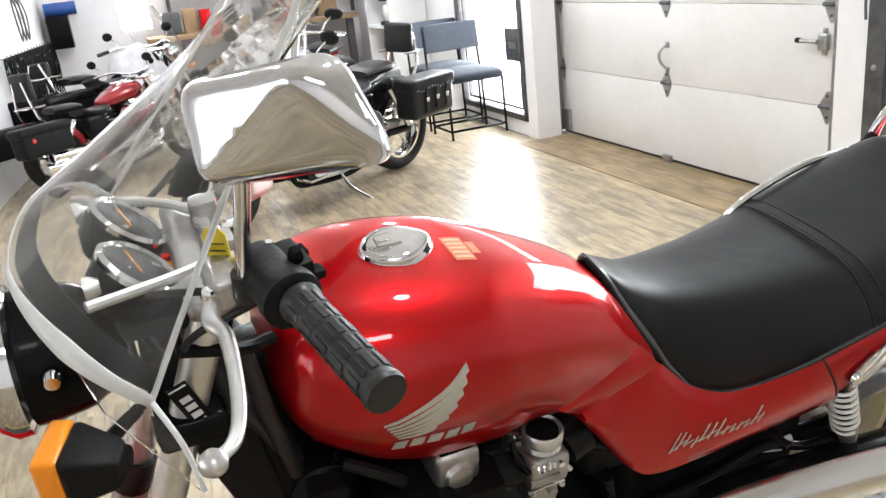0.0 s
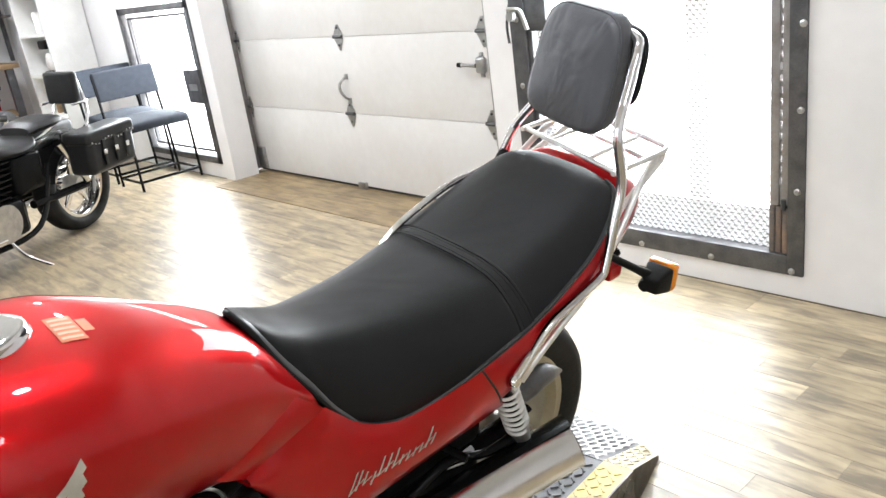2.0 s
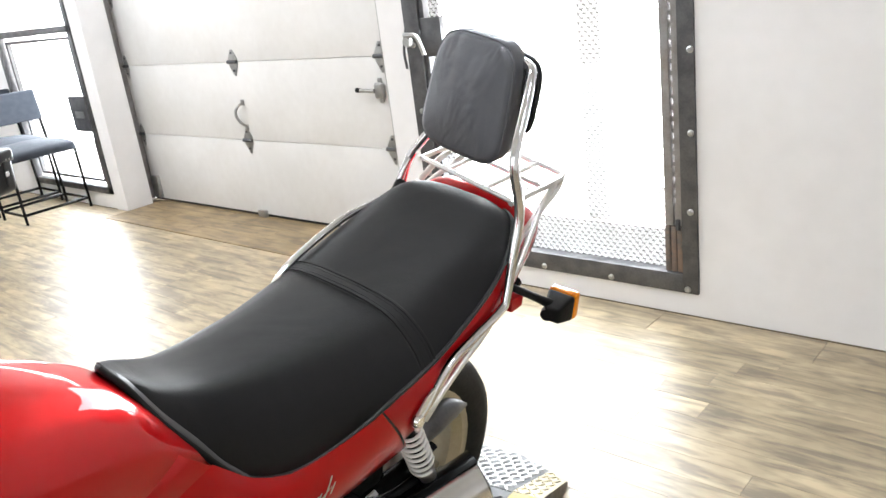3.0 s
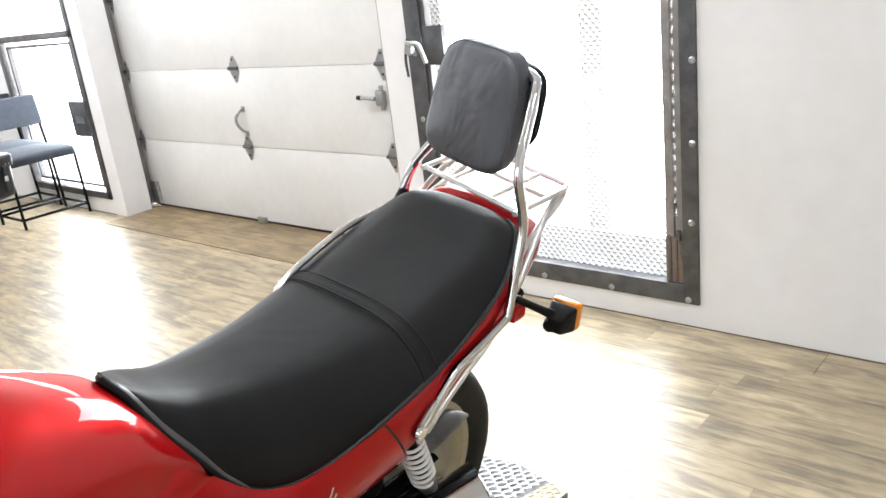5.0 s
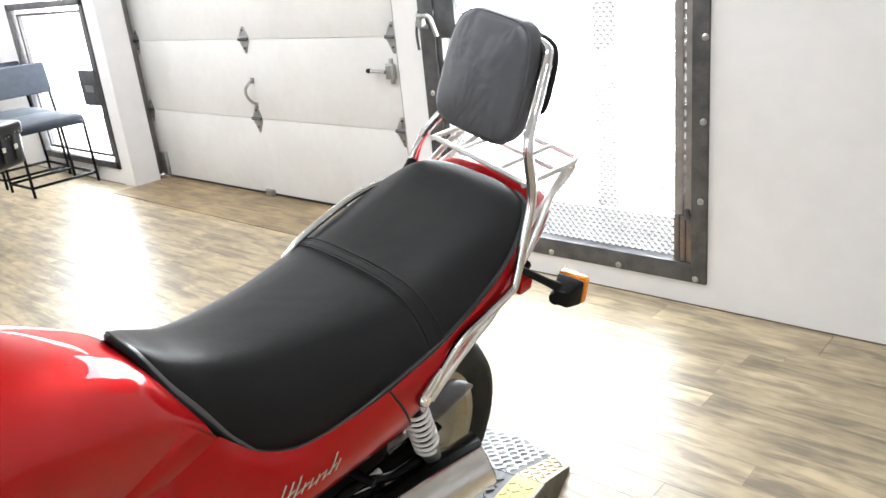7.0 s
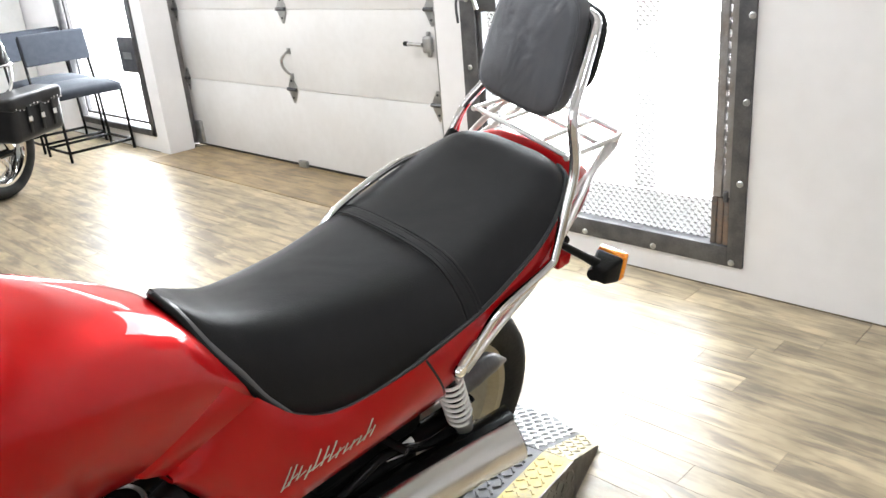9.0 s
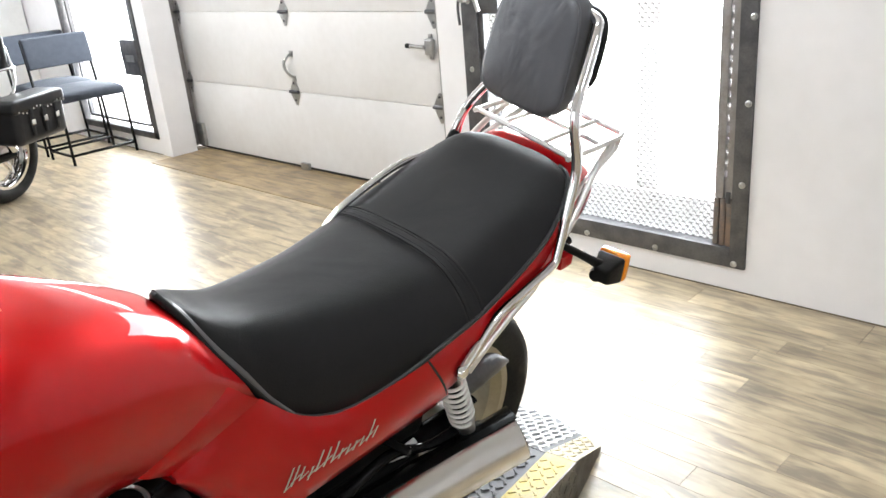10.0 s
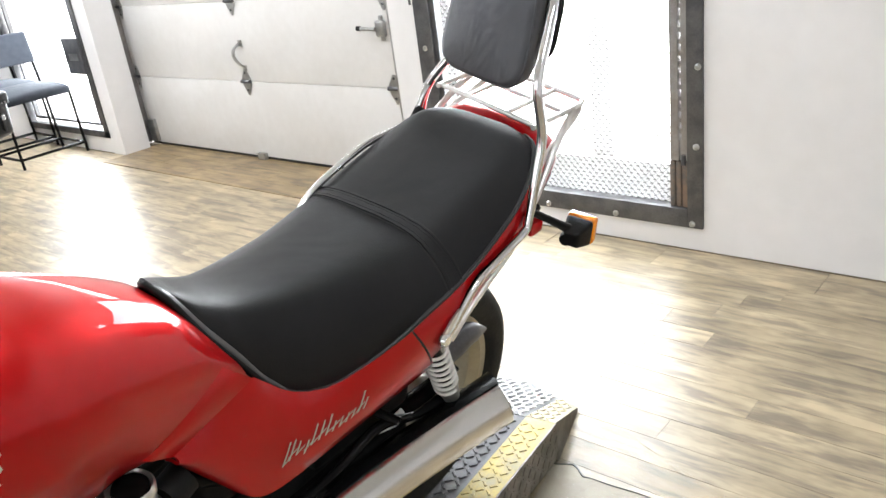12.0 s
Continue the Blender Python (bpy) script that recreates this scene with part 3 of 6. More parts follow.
def build_barred_window():
    w = thing("window_1", None, "bright window behind a dark steel frame with a lock plate", "window", kind="structure")
    y0 = WALL_Y - 0.012
    xl, xr, zb, zt = -5.75, -4.435, 0.12, 1.36
    for a, b, c, d in ((xl, xl + 0.05, zb, zt), (xr - 0.05, xr, zb, zt + 0.5), (xl, xr, zb, zb + 0.05), (xl, xr, zt - 0.05, zt), (xl, xr, zt + 0.5, zt + 0.54)):
        part("frame", box(a, b, y0, WALL_Y + 0.04, c, d, 0.003), M_STEEL, w)
    for a, b, c, d in ((xl + 0.1, xl + 0.13, zb + 0.08, zt - 0.08), (xr - 0.13, xr - 0.1, zb + 0.08, zt - 0.08), (xl + 0.1, xr - 0.1, zb + 0.08, zb + 0.1), (xl + 0.1, xr - 0.1, zt - 0.1, zt - 0.08)):
        part("inner_bar", box(a, b, WALL_Y + 0.02, WALL_Y + 0.05, c, d), M_STEEL, w)
    pl = part("lock_plate", box(-4.70, -4.45, y0 - 0.02, WALL_Y + 0.0, 0.60, 0.86, 0.004), M_STEEL, w, "dark steel lock plate")
    part("slot", box(-4.63, -4.5, y0 - 0.024, y0 - 0.0205, 0.7, 0.75), M_GALV, pl)


build_barred_window()


def build_floor():
    fl = thing("floor", None, "light grey-brown wood-look vinyl plank floor", "floor", kind="structure")
    tagged(part("subfloor", box(WEST - 0.2, EAST, BACK, 4.2, -0.05, -0.006), M_GAP, fl, smooth=False))
    wid, length, seam = 0.1, 0.92, 0.0008
    me = bpy.data.meshes.new("plank")
    bm = box(0, length - seam, 0, wid - seam, -0.006, 0.0, 0.0003, 1)
    bm.to_mesh(me)
    bm.free()
    me.materials.append(M_FLOOR)
    rnd = random.Random(5)
    verts, faces = [], []
    y = 3.42 - wid
    while y > BACK:
        west = WEST if y > SOUTH - wid else -4.4
        x = west - rnd.random() * length
        while x < EAST:
            a, b = max(x, west), min(x + length, EAST)
            if a == x and b == x + length and y > 0.9 and -5.6 < x < 2.2:
                ob = new("plank", me)
                ob.location, ob.parent = (x, y, 0), fl
            elif b - a > 0.01:
                i = len(verts)
                verts += [(a, y, 0), (b - seam, y, 0), (b - seam, y + wid - seam, 0), (a, y + wid - seam, 0)]
                verts += [(p, q, -0.005) for p, q, _ in verts[i:i + 4]]
                faces += [(i, i + 1, i + 2, i + 3)] + [(i + k, i + 4 + k, i + 4 + (k + 1) % 4, i + (k + 1) % 4) for k in range(4)]
            x += length
        y -= wid
    # planks of the far ends of the room, joined
    far = bpy.data.meshes.new("far_planks")
    far.from_pydata(verts, [], faces)
    far.materials.append(M_FLOOR)
    ob = new("far_planks", far)
    ob.parent = fl
    ob["kind"] = "stuff"
    # filler along the wall outside the recess
    for a, b in ((WEST, -4.28), (-1.385, EAST)):
        x = a
        while x < b:
            e = min(x + length * (0.5 + 0.5 * rnd.random()), b)
            ob = part("plank", box(0, e - x - 0.002, 0, WALL_Y - 3.42, -0.006, 0.0), M_FLOOR, smooth=False)
            ob.location, ob.parent = (x, 3.42, 0), fl
            x = e
    # darker sill of the garage recess
    sill = thing("door_sill", None, "worn brown plank sill in the garage door recess", "door sill", kind="structure")
    y, k = 3.425, 0
    while y < 4.0:
        for xa, xb in (((-4.28, -3.3), (-3.3, -2.2), (-2.2, -1.39)), ((-4.28, -3.75), (-3.75, -2.6), (-2.6, -1.39)))[k % 2]:
            ob = part("plank", box(0, xb - xa - 0.002, 0, 0.148, -0.006, 0.0025), M_SILL, smooth=False)
            ob.location, ob.parent = (xa, y, 0), sill
        y += 0.15
        k += 1


# ---- the lift ----
LIFT_Z = 0.125
DECK = pose(0.366, 1.699, 0, 0, 0, 6.28)
BIKE = pose(0.366, 1.699, 0.85, 0, 13, 1.5) @ Matrix.Translation((0, 0, -0.85))  # leaning on its side stand


def build_lift():
    lift = thing("motorcycle_lift", DECK, "black and yellow diamond plate motorcycle lift with a rear ramp", "lift table")
    xo, xi, y0, y1 = 0.042, -0.62, -1.75, 0.50
    part("platform", box(xi, xo, y0, y1, LIFT_Z - 0.05, LIFT_Z - 0.002, 0.003), M_DPLATE, lift)
    part("base", box(xi + 0.05, xo - 0.03, y0 + 0.1, y1 - 0.1, 0.0, LIFT_Z - 0.045, 0.006), M_BLACK, lift)
    part("stripe", box(-0.040, xo, y0, y1, LIFT_Z - 0.0015, LIFT_Z + 0.001), M_YPLATE, lift, "worn yellow painted edge stripe", smooth=False)
    part("side_plate", box(xo, xo + 0.004, y0, y1, 0.02, LIFT_Z), M_SIDEP, lift, "worn tread plate skirt")
    # ramp
    zt = 0.012

    def slope(x, t):
        """A place on the ramp: x on its upper edge, t from 0 at the top to 1 at the toe, whose outer corner is cut off."""
        u = max(0.0, (x + 0.19) / (xo + 0.19))
        return (x + (-0.19 + 0.182 * u - x) * t if u > 0 else x, y1 + 0.002 + (0.298 - 0.065 * u) * t, LIFT_Z + (zt - LIFT_Z) * t)

    def lay(xs, up):
        return [[tuple(np.add(slope(x, t / 6), (0, 0, up))) for x in xs] for t in range(7)]

    ramp = part("ramp", sheet(lay([xi, -0.4, -0.19, -0.13, -0.085, -0.04, 0.0, xo], -0.003), 0.002), M_DPLATE, lift, smooth=False)
    # stripe on the ramp, its sunlit look put into the paler colour
    part("stripe", sheet(lay([-0.04, 0.0, xo], 0.001), 0.002), M_YRAMP, lift, "worn yellow painted edge stripe", smooth=False)
    bm = bmesh.new()
    q = [bm.verts.new(p) for p in ((xo, y1, LIFT_Z - 0.002), (-0.008, 0.735, zt), (-0.008, 0.735, 0.0), (xo, y1, 0.0))]
    bm.faces.new(q)
    bmesh.ops.solidify(bm, geom=bm.faces[:], thickness=0.004)
    part("ramp_cheek", bm, M_SIDEP, lift, smooth=False)
    verts, faces = [], []
    for k in range(92):
        for j in range(4):
            y, z = y0 + 0.012 + 0.0245 * k, 0.032 + 0.0245 * j
            d = 1 if (k + j) % 2 else -1
            i = len(verts)
            verts += [(xo + 0.0035, y - 0.008, z - 0.008 * d - 0.002), (xo + 0.0035, y + 0.008, z + 0.008 * d - 0.002), (xo + 0.0035, y + 0.008, z + 0.008 * d + 0.002), (xo + 0.0035, y - 0.008, z - 0.008 * d + 0.002)]
            verts += [(xo + 0.006, a + (y - a) * 0.25, b + (z - b) * 0.25) for _, a, b in verts[i:i + 4]]
            faces += [(i + 4, i + 5, i + 6, i + 7)] + [(i + q, i + (q + 1) % 4, i + 4 + (q + 1) % 4, i + 4 + q) for q in range(4)]
    me = bpy.data.meshes.new("skirt_tread")
    me.from_pydata(verts, [], faces)
    me.materials.append(M_SIDEP)
    ob = new("skirt_tread", me)
    ob.parent = lift
    ob["kind"] = "stuff"

    # raised treads
    def treads(name, mat, x0, x1, ya, yb, height, label):
        bm = bmesh.new()
        k = 0
        y = ya + 0.01
        while y < yb:
            x = x0 + 0.012
            j = 0
            while x < x1 - 0.006:
                t = (y - y1) / (slope(x, 1)[1] - y1) if y > y1 else 0.0
                if t > 0.94:
                    x += 0.0245
                    j += 1
                    continue
                xs, _, z = slope(x, t)
                z += height + (0.002 if t > 0 else 0)
                d = 1 if (k + j) % 2 else -1
                ax, ay = 0.0078, 0.0078 * d
                nx, ny = -0.0022 * d, 0.0022
                base = [(xs - ax - nx, y - ay - ny), (xs + ax - nx, y + ay - ny), (xs + ax + nx, y + ay + ny), (xs - ax + nx, y - ay + ny)]
                lo = [bm.verts.new((a, b, z - 0.001)) for a, b in base]
                hi = [bm.verts.new((xs + (a - xs) * 0.72, y + (b - y) * 0.72, z + 0.0022)) for a, b in base]
                bm.faces.new(hi)
                for i in range(4):
                    bm.faces.new((lo[i], lo[(i + 1) % 4], hi[(i + 1) % 4], hi[i]))
                x += 0.0245
                j += 1
            y += 0.0245
            k += 1
        bmesh.ops.recalc_face_normals(bm, faces=bm.faces)
        part(name, bm, mat, lift, label, smooth=False)["kind"] = "stuff"

    treads("tread", M_DPLATE, -0.42, -0.040, -0.5, y1 - 0.01, 0.0, "raised dark tread of the plate")
    treads("tread", M_GALV, -0.42, -0.040, y1, 0.79, 0.0, "raised bright tread of the ramp")
    treads("tread", M_YPLATE, -0.040, xo, -0.5, y1 - 0.01, 0.001, "raised worn yellow tread of the plate")
    treads("tread", M_YRAMP, -0.040, xo, y1, 0.75, 0.001, "raised worn tread of the ramp, tinted sunlit pale")


build_lift()


# ---- the red motorcycle; x to its left side, y to its rear ----
def body_ring(y, w, zt, zb, zw, n=88, up=0.62, low=0.5, wb=0.86):
    """A closed cross-section: half width w at height zw, crown zt, belly zb."""
    row = []
    for k in range(n):
        a = 2 * math.pi * k / n
        c, s = math.cos(a), math.sin(a)
        if s >= 0:
            x = w * math.copysign(abs(c) ** up, c)
            z = zw + (zt - zw) * s ** 0.9
        else:
            x = w * math.copysign(abs(c) ** low, c) * (wb + (1 - wb) * (1 - abs(s)))
            z = zw + (zb - zw) * -s * abs(s) ** 0.1
        row.append((x, y, z))
    return row


def between(table, y):
    """A row of a table, read between its rows by the first column."""
    cols = list(zip(*table))
    return [float(np.interp(y, cols[0], c)) for c in cols[1:]]


def smooth_rows(table, count):
    pts = np.array(table, float)
    t = np.linspace(0, len(pts) - 1, count)
    out = []
    for q in t:
        i = min(int(q), len(pts) - 2)
        f = q - i
        p0, p1, p2, p3 = pts[max(i - 1, 0)], pts[i], pts[i + 1], pts[min(i + 2, len(pts) - 1)]
        out.append(list(0.5 * (2 * p1 + (p2 - p0) * f + (2 * p0 - 5 * p1 + 4 * p2 - p3) * f * f + (3 * p1 - p0 - 3 * p2 + p3) * f ** 3)))
    return out


TANK = [  # y, half width, crown, belly, widest height
    (-0.968, 0.06, 1.003, 0.945, 0.967), (-0.960, 0.1, 1.029, 0.915, 0.962), (-0.942, 0.133, 1.06, 0.885, 0.957), (-0.90, 0.16, 1.082, 0.85, 0.95), (-0.85, 0.174, 1.089, 0.812, 0.946),
    (-0.78, 0.18, 1.085, 0.785, 0.94), (-0.70, 0.174, 1.072, 0.776, 0.93), (-0.66, 0.164, 1.061, 0.785, 0.925), (-0.62, 0.153, 1.047, 0.800, 0.92), (-0.58, 0.141, 1.030, 0.798, 0.91), (-0.54, 0.130, 1.01, 0.785, 0.895), (-0.51, 0.122, 0.993, 0.76, 0.882),
    (-0.475, 0.113, 0.968, 0.735, 0.868), (-0.435, 0.103, 0.922, 0.715, 0.85), (-0.395, 0.094, 0.872, 0.715, 0.83), (-0.35, 0.08, 0.84, 0.73, 0.80)]


def tank_ring(r):
    """A cross-section of the tank; towards the seat it turns from boxy to rounded, with upright sides below."""
    f = min(1.0, max(0.0, (r[0] + 0.70) / 0.12))
    return body_ring(*r, up=0.62 + 0.26 * f, low=0.5 - 0.22 * f, wb=0.86 + 0.15 * f)


def tank_side(y, z):
    """Half width of the built tank at a place along it and a height."""
    left = sorted((p[2], p[0]) for p in tank_ring([y, *between(TANK, y)]) if p[0] > 0.01)
    return float(np.interp(z, [p[0] for p in left], [p[1] for p in left]))


def tank_surface(y, z):
    """Half width of the tank's left side at a height."""
    w, zt, zb, zw = between(TANK, y)
    if z >= zw:
        s = min(1.0, ((z - zw) / (zt - zw)) ** (1 / 0.9))
        return w * (max(0.0, 1 - s * s) ** 0.5) ** 0.62
    s = min(1.0, ((zw - z) / (zw - zb)) ** (1 / 1.1))
    return w * (max(0.0, 1 - s * s) ** 0.5) ** 0.5 * (0.86 + 0.14 * (1 - s))


def tank_top(y, x):
    w, zt, zb, zw = between(TANK, y)
    c = min(1.0, abs(x) / w) ** (1 / 0.62)
    return zw + (zt - zw) * (max(0.0, 1 - c * c) ** 0.5) ** 0.9


SEAT = [  # y, half width, crown, lower edge
    (-0.470, 0.02, 0.983, 0.974), (-0.450, 0.048, 0.967, 0.93), (-0.432, 0.072, 0.953, 0.892), (-0.402, 0.088, 0.936, 0.845), (-0.372, 0.101, 0.921, 0.80),
    (-0.34, 0.115, 0.910, 0.770), (-0.30, 0.129, 0.902, 0.754), (-0.25, 0.141, 0.897, 0.751), (-0.165, 0.154, 0.895, 0.767), (-0.08, 0.166, 0.899, 0.797), (0.0, 0.176, 0.908, 0.828),
    (0.08, 0.174, 0.931, 0.857), (0.175, 0.167, 0.960, 0.898), (0.235, 0.153, 0.981, 0.937), (0.275, 0.134, 0.993, 0.966), (0.305, 0.105, 0.995, 0.976), (0.322, 0.06, 0.988, 0.978)]


def seat_ring(y, w, zt, zb):
    h = zt - zb
    half = [(0.0, 0.0), (0.25, 0.005), (0.45, 0.05), (0.6, 0.15), (0.72, 0.30), (0.82, 0.46), (0.9, 0.62), (0.96, 0.8), (1.0, 0.94), (0.97, 1.0)]
    left = [(x * w, y, zt - f * h) for x, f in half]
    far = [(0.0, 0.0), (0.25, 0.0), (0.5, 0.01), (0.68, 0.05), (0.82, 0.12), (0.92, 0.22), (1.0, 0.36), (1.05, 0.56), (1.06, 0.9), (1.0, 1.0)]
    right = [(-x * w, y, zt - f * h) for x, f in reversed(far[1:])]
    return left + right


def wheel(bike, at, r, wid, rim_mat, spokes=6, name="wheel", steer=0.0):
    hub = thing(name)
    hub.parent = bike
    hub.matrix_basis = pose(*at, 0, 0, steer)
    h = wid / 2
    prof = [(r * 0.70, -h * 0.62), (r * 0.76, -h * 0.9), (r * 0.86, -h), (r * 0.94, -h * 0.86), (r * 0.985, -h * 0.5), (r, 0), (r * 0.985, h * 0.5), (r * 0.94, h * 0.86),
            (r * 0.86, h), (r * 0.76, h * 0.9), (r * 0.70, h * 0.62)]
    part("tyre", lathe(prof, "x", 56, closed=True), M_TYRE, hub, "black rubber tyre")
    prof = [(r * 0.60, -h * 0.4), (r * 0.66, -h * 0.7), (r * 0.72, -h * 0.72), (r * 0.72, -h * 0.55), (r * 0.66, -h * 0.4), (r * 0.66, h * 0.4), (r * 0.72, h * 0.55), (r * 0.72, h * 0.72),
            (r * 0.66, h * 0.7), (r * 0.60, h * 0.4)]
    part("rim", lathe(prof, "x", 48, closed=True), rim_mat, hub)
    part("hub", lathe([(0.0, -h * 0.8), (0.04, -h * 0.8), (0.06, -h * 0.4), (0.06, h * 0.4), (0.04, h * 0.8), (0, h * 0.8)], "x", 24), M_ALU, hub)
    for k in range(spokes):
        a = 2 * math.pi * k / spokes
        bm = box(-0.012, 0.012, -0.017, 0.017, 0.05, r * 0.63, 0.005)
        part("spoke", turned(bm, Matrix.Rotation(a, 4, "X")), rim_mat, hub)
    return hub


def mirrored(points):
    return [(-x, y, z) for x, y, z in points]


def signal(bike, root, tip, body, tilt=0.0, size=0.84):
    """A turn signal: stalk with a collar, tapered black housing, amber lens on the far side."""
    s = part("turn_signal", tube([root, tuple((Vector(root) * 0.4 + Vector(tip) * 0.6)), tip], [0.0075, 0.0085, 0.0125], 12, smooth=False), M_PLAST, bike, "black turn signal with an amber lens")
    x, y, z = tip
    back = 1 if body > 0 else -1
    m = Matrix.Translation((x, y, z)) @ Matrix.Rotation(tilt, 4, "Z") @ Matrix.Diagonal(((1 if x > 0 else -1) * size, back * size, size, 1))
    bm = box(-0.034, 0.042, -0.042, 0.022, -0.036, 0.036, 0.010, 3)
    for v in bm.verts:
        f = (v.co.y + 0.042) / 0.064
        k = 0.52 + 0.48 * min(1.0, f * 1.25) ** 0.8
        v.co.x, v.co.z = 0.004 + (v.co.x - 0.004) * k, v.co.z * k - 0.006 * (1 - f)
    part("housing", turned(bm, m), M_PLAST, s)
    bm = lathe([(0.0, -0.026), (0.016, -0.024), (0.020, -0.012), (0.022, 0.012)], "y", 16, (-0.010, -0.018, -0.012))
    part("collar", turned(bm, m), M_PLAST, s)
    bm = box(-0.036, 0.044, 0.020, 0.050, -0.038, 0.038, 0.009, 3)
    part("lens", turned(bm, m), M_AMBER, s, "amber plastic lens")


def build_motorcycle():
    bike = thing("motorcycle", BIKE, "red motorcycle with black seat, chrome sissy bar and clear windshield", "motorcycle")

    # tank
    rows = []
    for r in smooth_rows(TANK, 96):
        rows.append(tank_ring(r))
    tank = part("fuel_tank", rings(rows), M_RED, bike, "glossy red metallic fuel tank", sharp=70)
    # seam flange under the tank
    edge = [(tank_surface(y, between(TANK, y)[2] + 0.006) * 0.98 + 0.004, y, between(TANK, y)[2] + 0.004) for y in np.linspace(-0.93, -0.55, 24)]
    part("tank_flange", tube(edge, 0.0045, 8, 2), M_RED, tank)
    part("tank_flange", tube(mirrored(edge), 0.0045, 8, 2), M_RED, tank)
    # raised strip along the rear seam
    for sgn in (1, -1):
        rows = []
        for k in range(9):
            f = k / 8
            lo, hi = (-0.549 + 0.147 * f, 0.806 + 0.033 * f), (-0.592 + 0.150 * f, 0.835 + 0.040 * f)
            row = []
            for g in (0, 0.15, 0.3, 0.55, 0.8, 1):
                y, z = hi[0] + (lo[0] - hi[0]) * g, hi[1] + (lo[1] - hi[1]) * g
                seam = 0.120 - 0.011 * f
                x = tank_side(y, z) * (1 - g) + max(seam, tank_side(y, z)) * g + 0.006 * math.sin(math.pi * min(1.0, g * 0.8)) - 0.0015 * (g == 0)
                row.append((x * sgn, y, z))
            rows.append(row)
        part("tank_skirt", sheet(rows, -0.002 * sgn), M_RED, tank)
    # cap: a drop-shaped chrome lid on a ring
    ring = []
    for k in range(40):
        a = 2 * math.pi * k / 40
        px, py = 0.035 * math.sin(a), -0.045 * math.cos(a)
        px *= 1 - 0.32 * max(0, py / 0.045) ** 1.4
        ring.append((px, py - 0.768))
    zc = tank_top(-0.78, 0.012) + 0.002
    lid = Matrix.Translation((0.012, -0.78, zc)) @ Matrix.Rotation(radians(7), 4, "Y")
    rows = [[lid @ Vector((x * k, (y + 0.768) * k, h)) for x, y in ring] for k, h in ((1.12, -0.014), (1.14, -0.004), (1.13, 0.0), (1.07, 0.002), (1.06, 0.008), (0.99, 0.0125), (0.8, 0.014), (0.35, 0.0145))]
    cap = part("fuel_cap", rings(rows), M_CHROME, tank, "chrome drop-shaped fuel cap", sharp=60)
    part("key_cover", turned(box(-0.012, 0.012, -0.016, 0.016, 0, 0.004, 0.002), lid @ Matrix.Translation((-0.004, -0.01, 0.0135))), M_CHROME, cap)

    # decals that follow the tank's side
    def on_side(y, z, lift=0.0021):
        return (tank_surface(y, z) + lift, y, z)

    def decal(name, pts, mat, label=""):
        bm = bmesh.new()
        n = len(pts) // 2
        a, b = [on_side(*p) for p in pts[:n]], [on_side(*p) for p in reversed(pts[n:])]
        rows = []
        for k in range(7):
            f = k / 6
            rows.append([on_side(p[1] + (q[1] - p[1]) * f, p[2] + (q[2] - p[2]) * f) for p, q in zip(a, b)])
        part(name, rings(rows, closed=False, caps=False, bm=bm), mat, tank, label)

    # wing-shaped emblem: five feathers sweeping up to the rear, and a row of blocks below
    for k in range(6):
        f = k / 5
        p0, p2 = Vector((-0.864 + 0.018 * f, 0.952 - 0.029 * f)), Vector((-0.754 - 0.012 * f - 0.034 * f * f, 1.008 - 0.070 * f))
        p1 = (p0 + p2) / 2 + Vector((0.010, -0.011))
        top, bot = [], []
        for i in range(9):
            q = i / 8
            c = p0 * (1 - q) ** 2 + p1 * 2 * q * (1 - q) + p2 * q * q
            th = 0.0024 + 0.0050 * q
            top.append((c.x, c.y))
            bot.append((c.x + 0.3 * th, c.y - 1.6 * th))
        decal("emblem_feather", top + bot[::-1], M_SILVER, "pale silver wing emblem feather" if k == 0 else "")
    for k in range(5):
        y0 = -0.852 + 0.0225 * k
        decal("emblem_block", [(y0 + 0.003, 0.913), (y0 + 0.020, 0.912), (y0 + 0.0165, 0.893), (y0, 0.894)], M_SILVER, "silver block of the worn brand mark" if k == 0 else "")
    # warning label on the top
    def on_top(x, y, up=0.0015):
        return (x, y, tank_top(y, x) + up)
    bm = rings([[on_top(0.052 - 0.010 * i, -0.712 + 0.010 * j) for i in range(7)] for j in range(4)], closed=False, caps=False)
    st = part("warning_label", bm, M_STICK, tank, "orange paper warning label with faded print")
    for k in range(5):
        x = 0.047 - 0.011 * k
        bm = rings([[on_top(x - 0.005 * i, -0.709 + 0.008 * j, 0.0022) for i in range(2)] for j in range(4)], closed=False, caps=False)
        part("print_bar", bm, M_STICKT, st)
    bm = rings([[on_top(0.035 - 0.010 * i, -0.68 + 0.012 * j) for i in range(4)] for j in range(2)], closed=False, caps=False)
    part("warning_label", bm, M_STICK, tank)

    # seat
    seat = part("seat", rings([seat_ring(*r) for r in smooth_rows(SEAT, 90)]), M_VINYL, bike, "black vinyl two-up seat with a cross strap", sharp=60)

    def seat_strip(name, y, width, up, mat, lo=0.02):
        rows = []
        for f in (0, 0.25, 0.75, 1):
            yy = y + width * (f - 0.5)
            w, zt, zb = between(SEAT, yy)
            ring = seat_ring(yy, w, zt, zb)
            g = up if 0 < f < 1 else up * 0.2
            mid = Vector((0, yy, (zt + zb) / 2))
            row = []
            for p in [*reversed(ring[:9]), *reversed(ring[10:])][:18]:
                d = (Vector(p) - mid)
                d.y = 0
                row.append(Vector(p) + d.normalized() * g)
            rows.append(row)
        return part(name, rings(rows, closed=False, caps=False), mat, seat)

    seat_strip("strap", -0.010, 0.031, 0.004, M_VINYL)
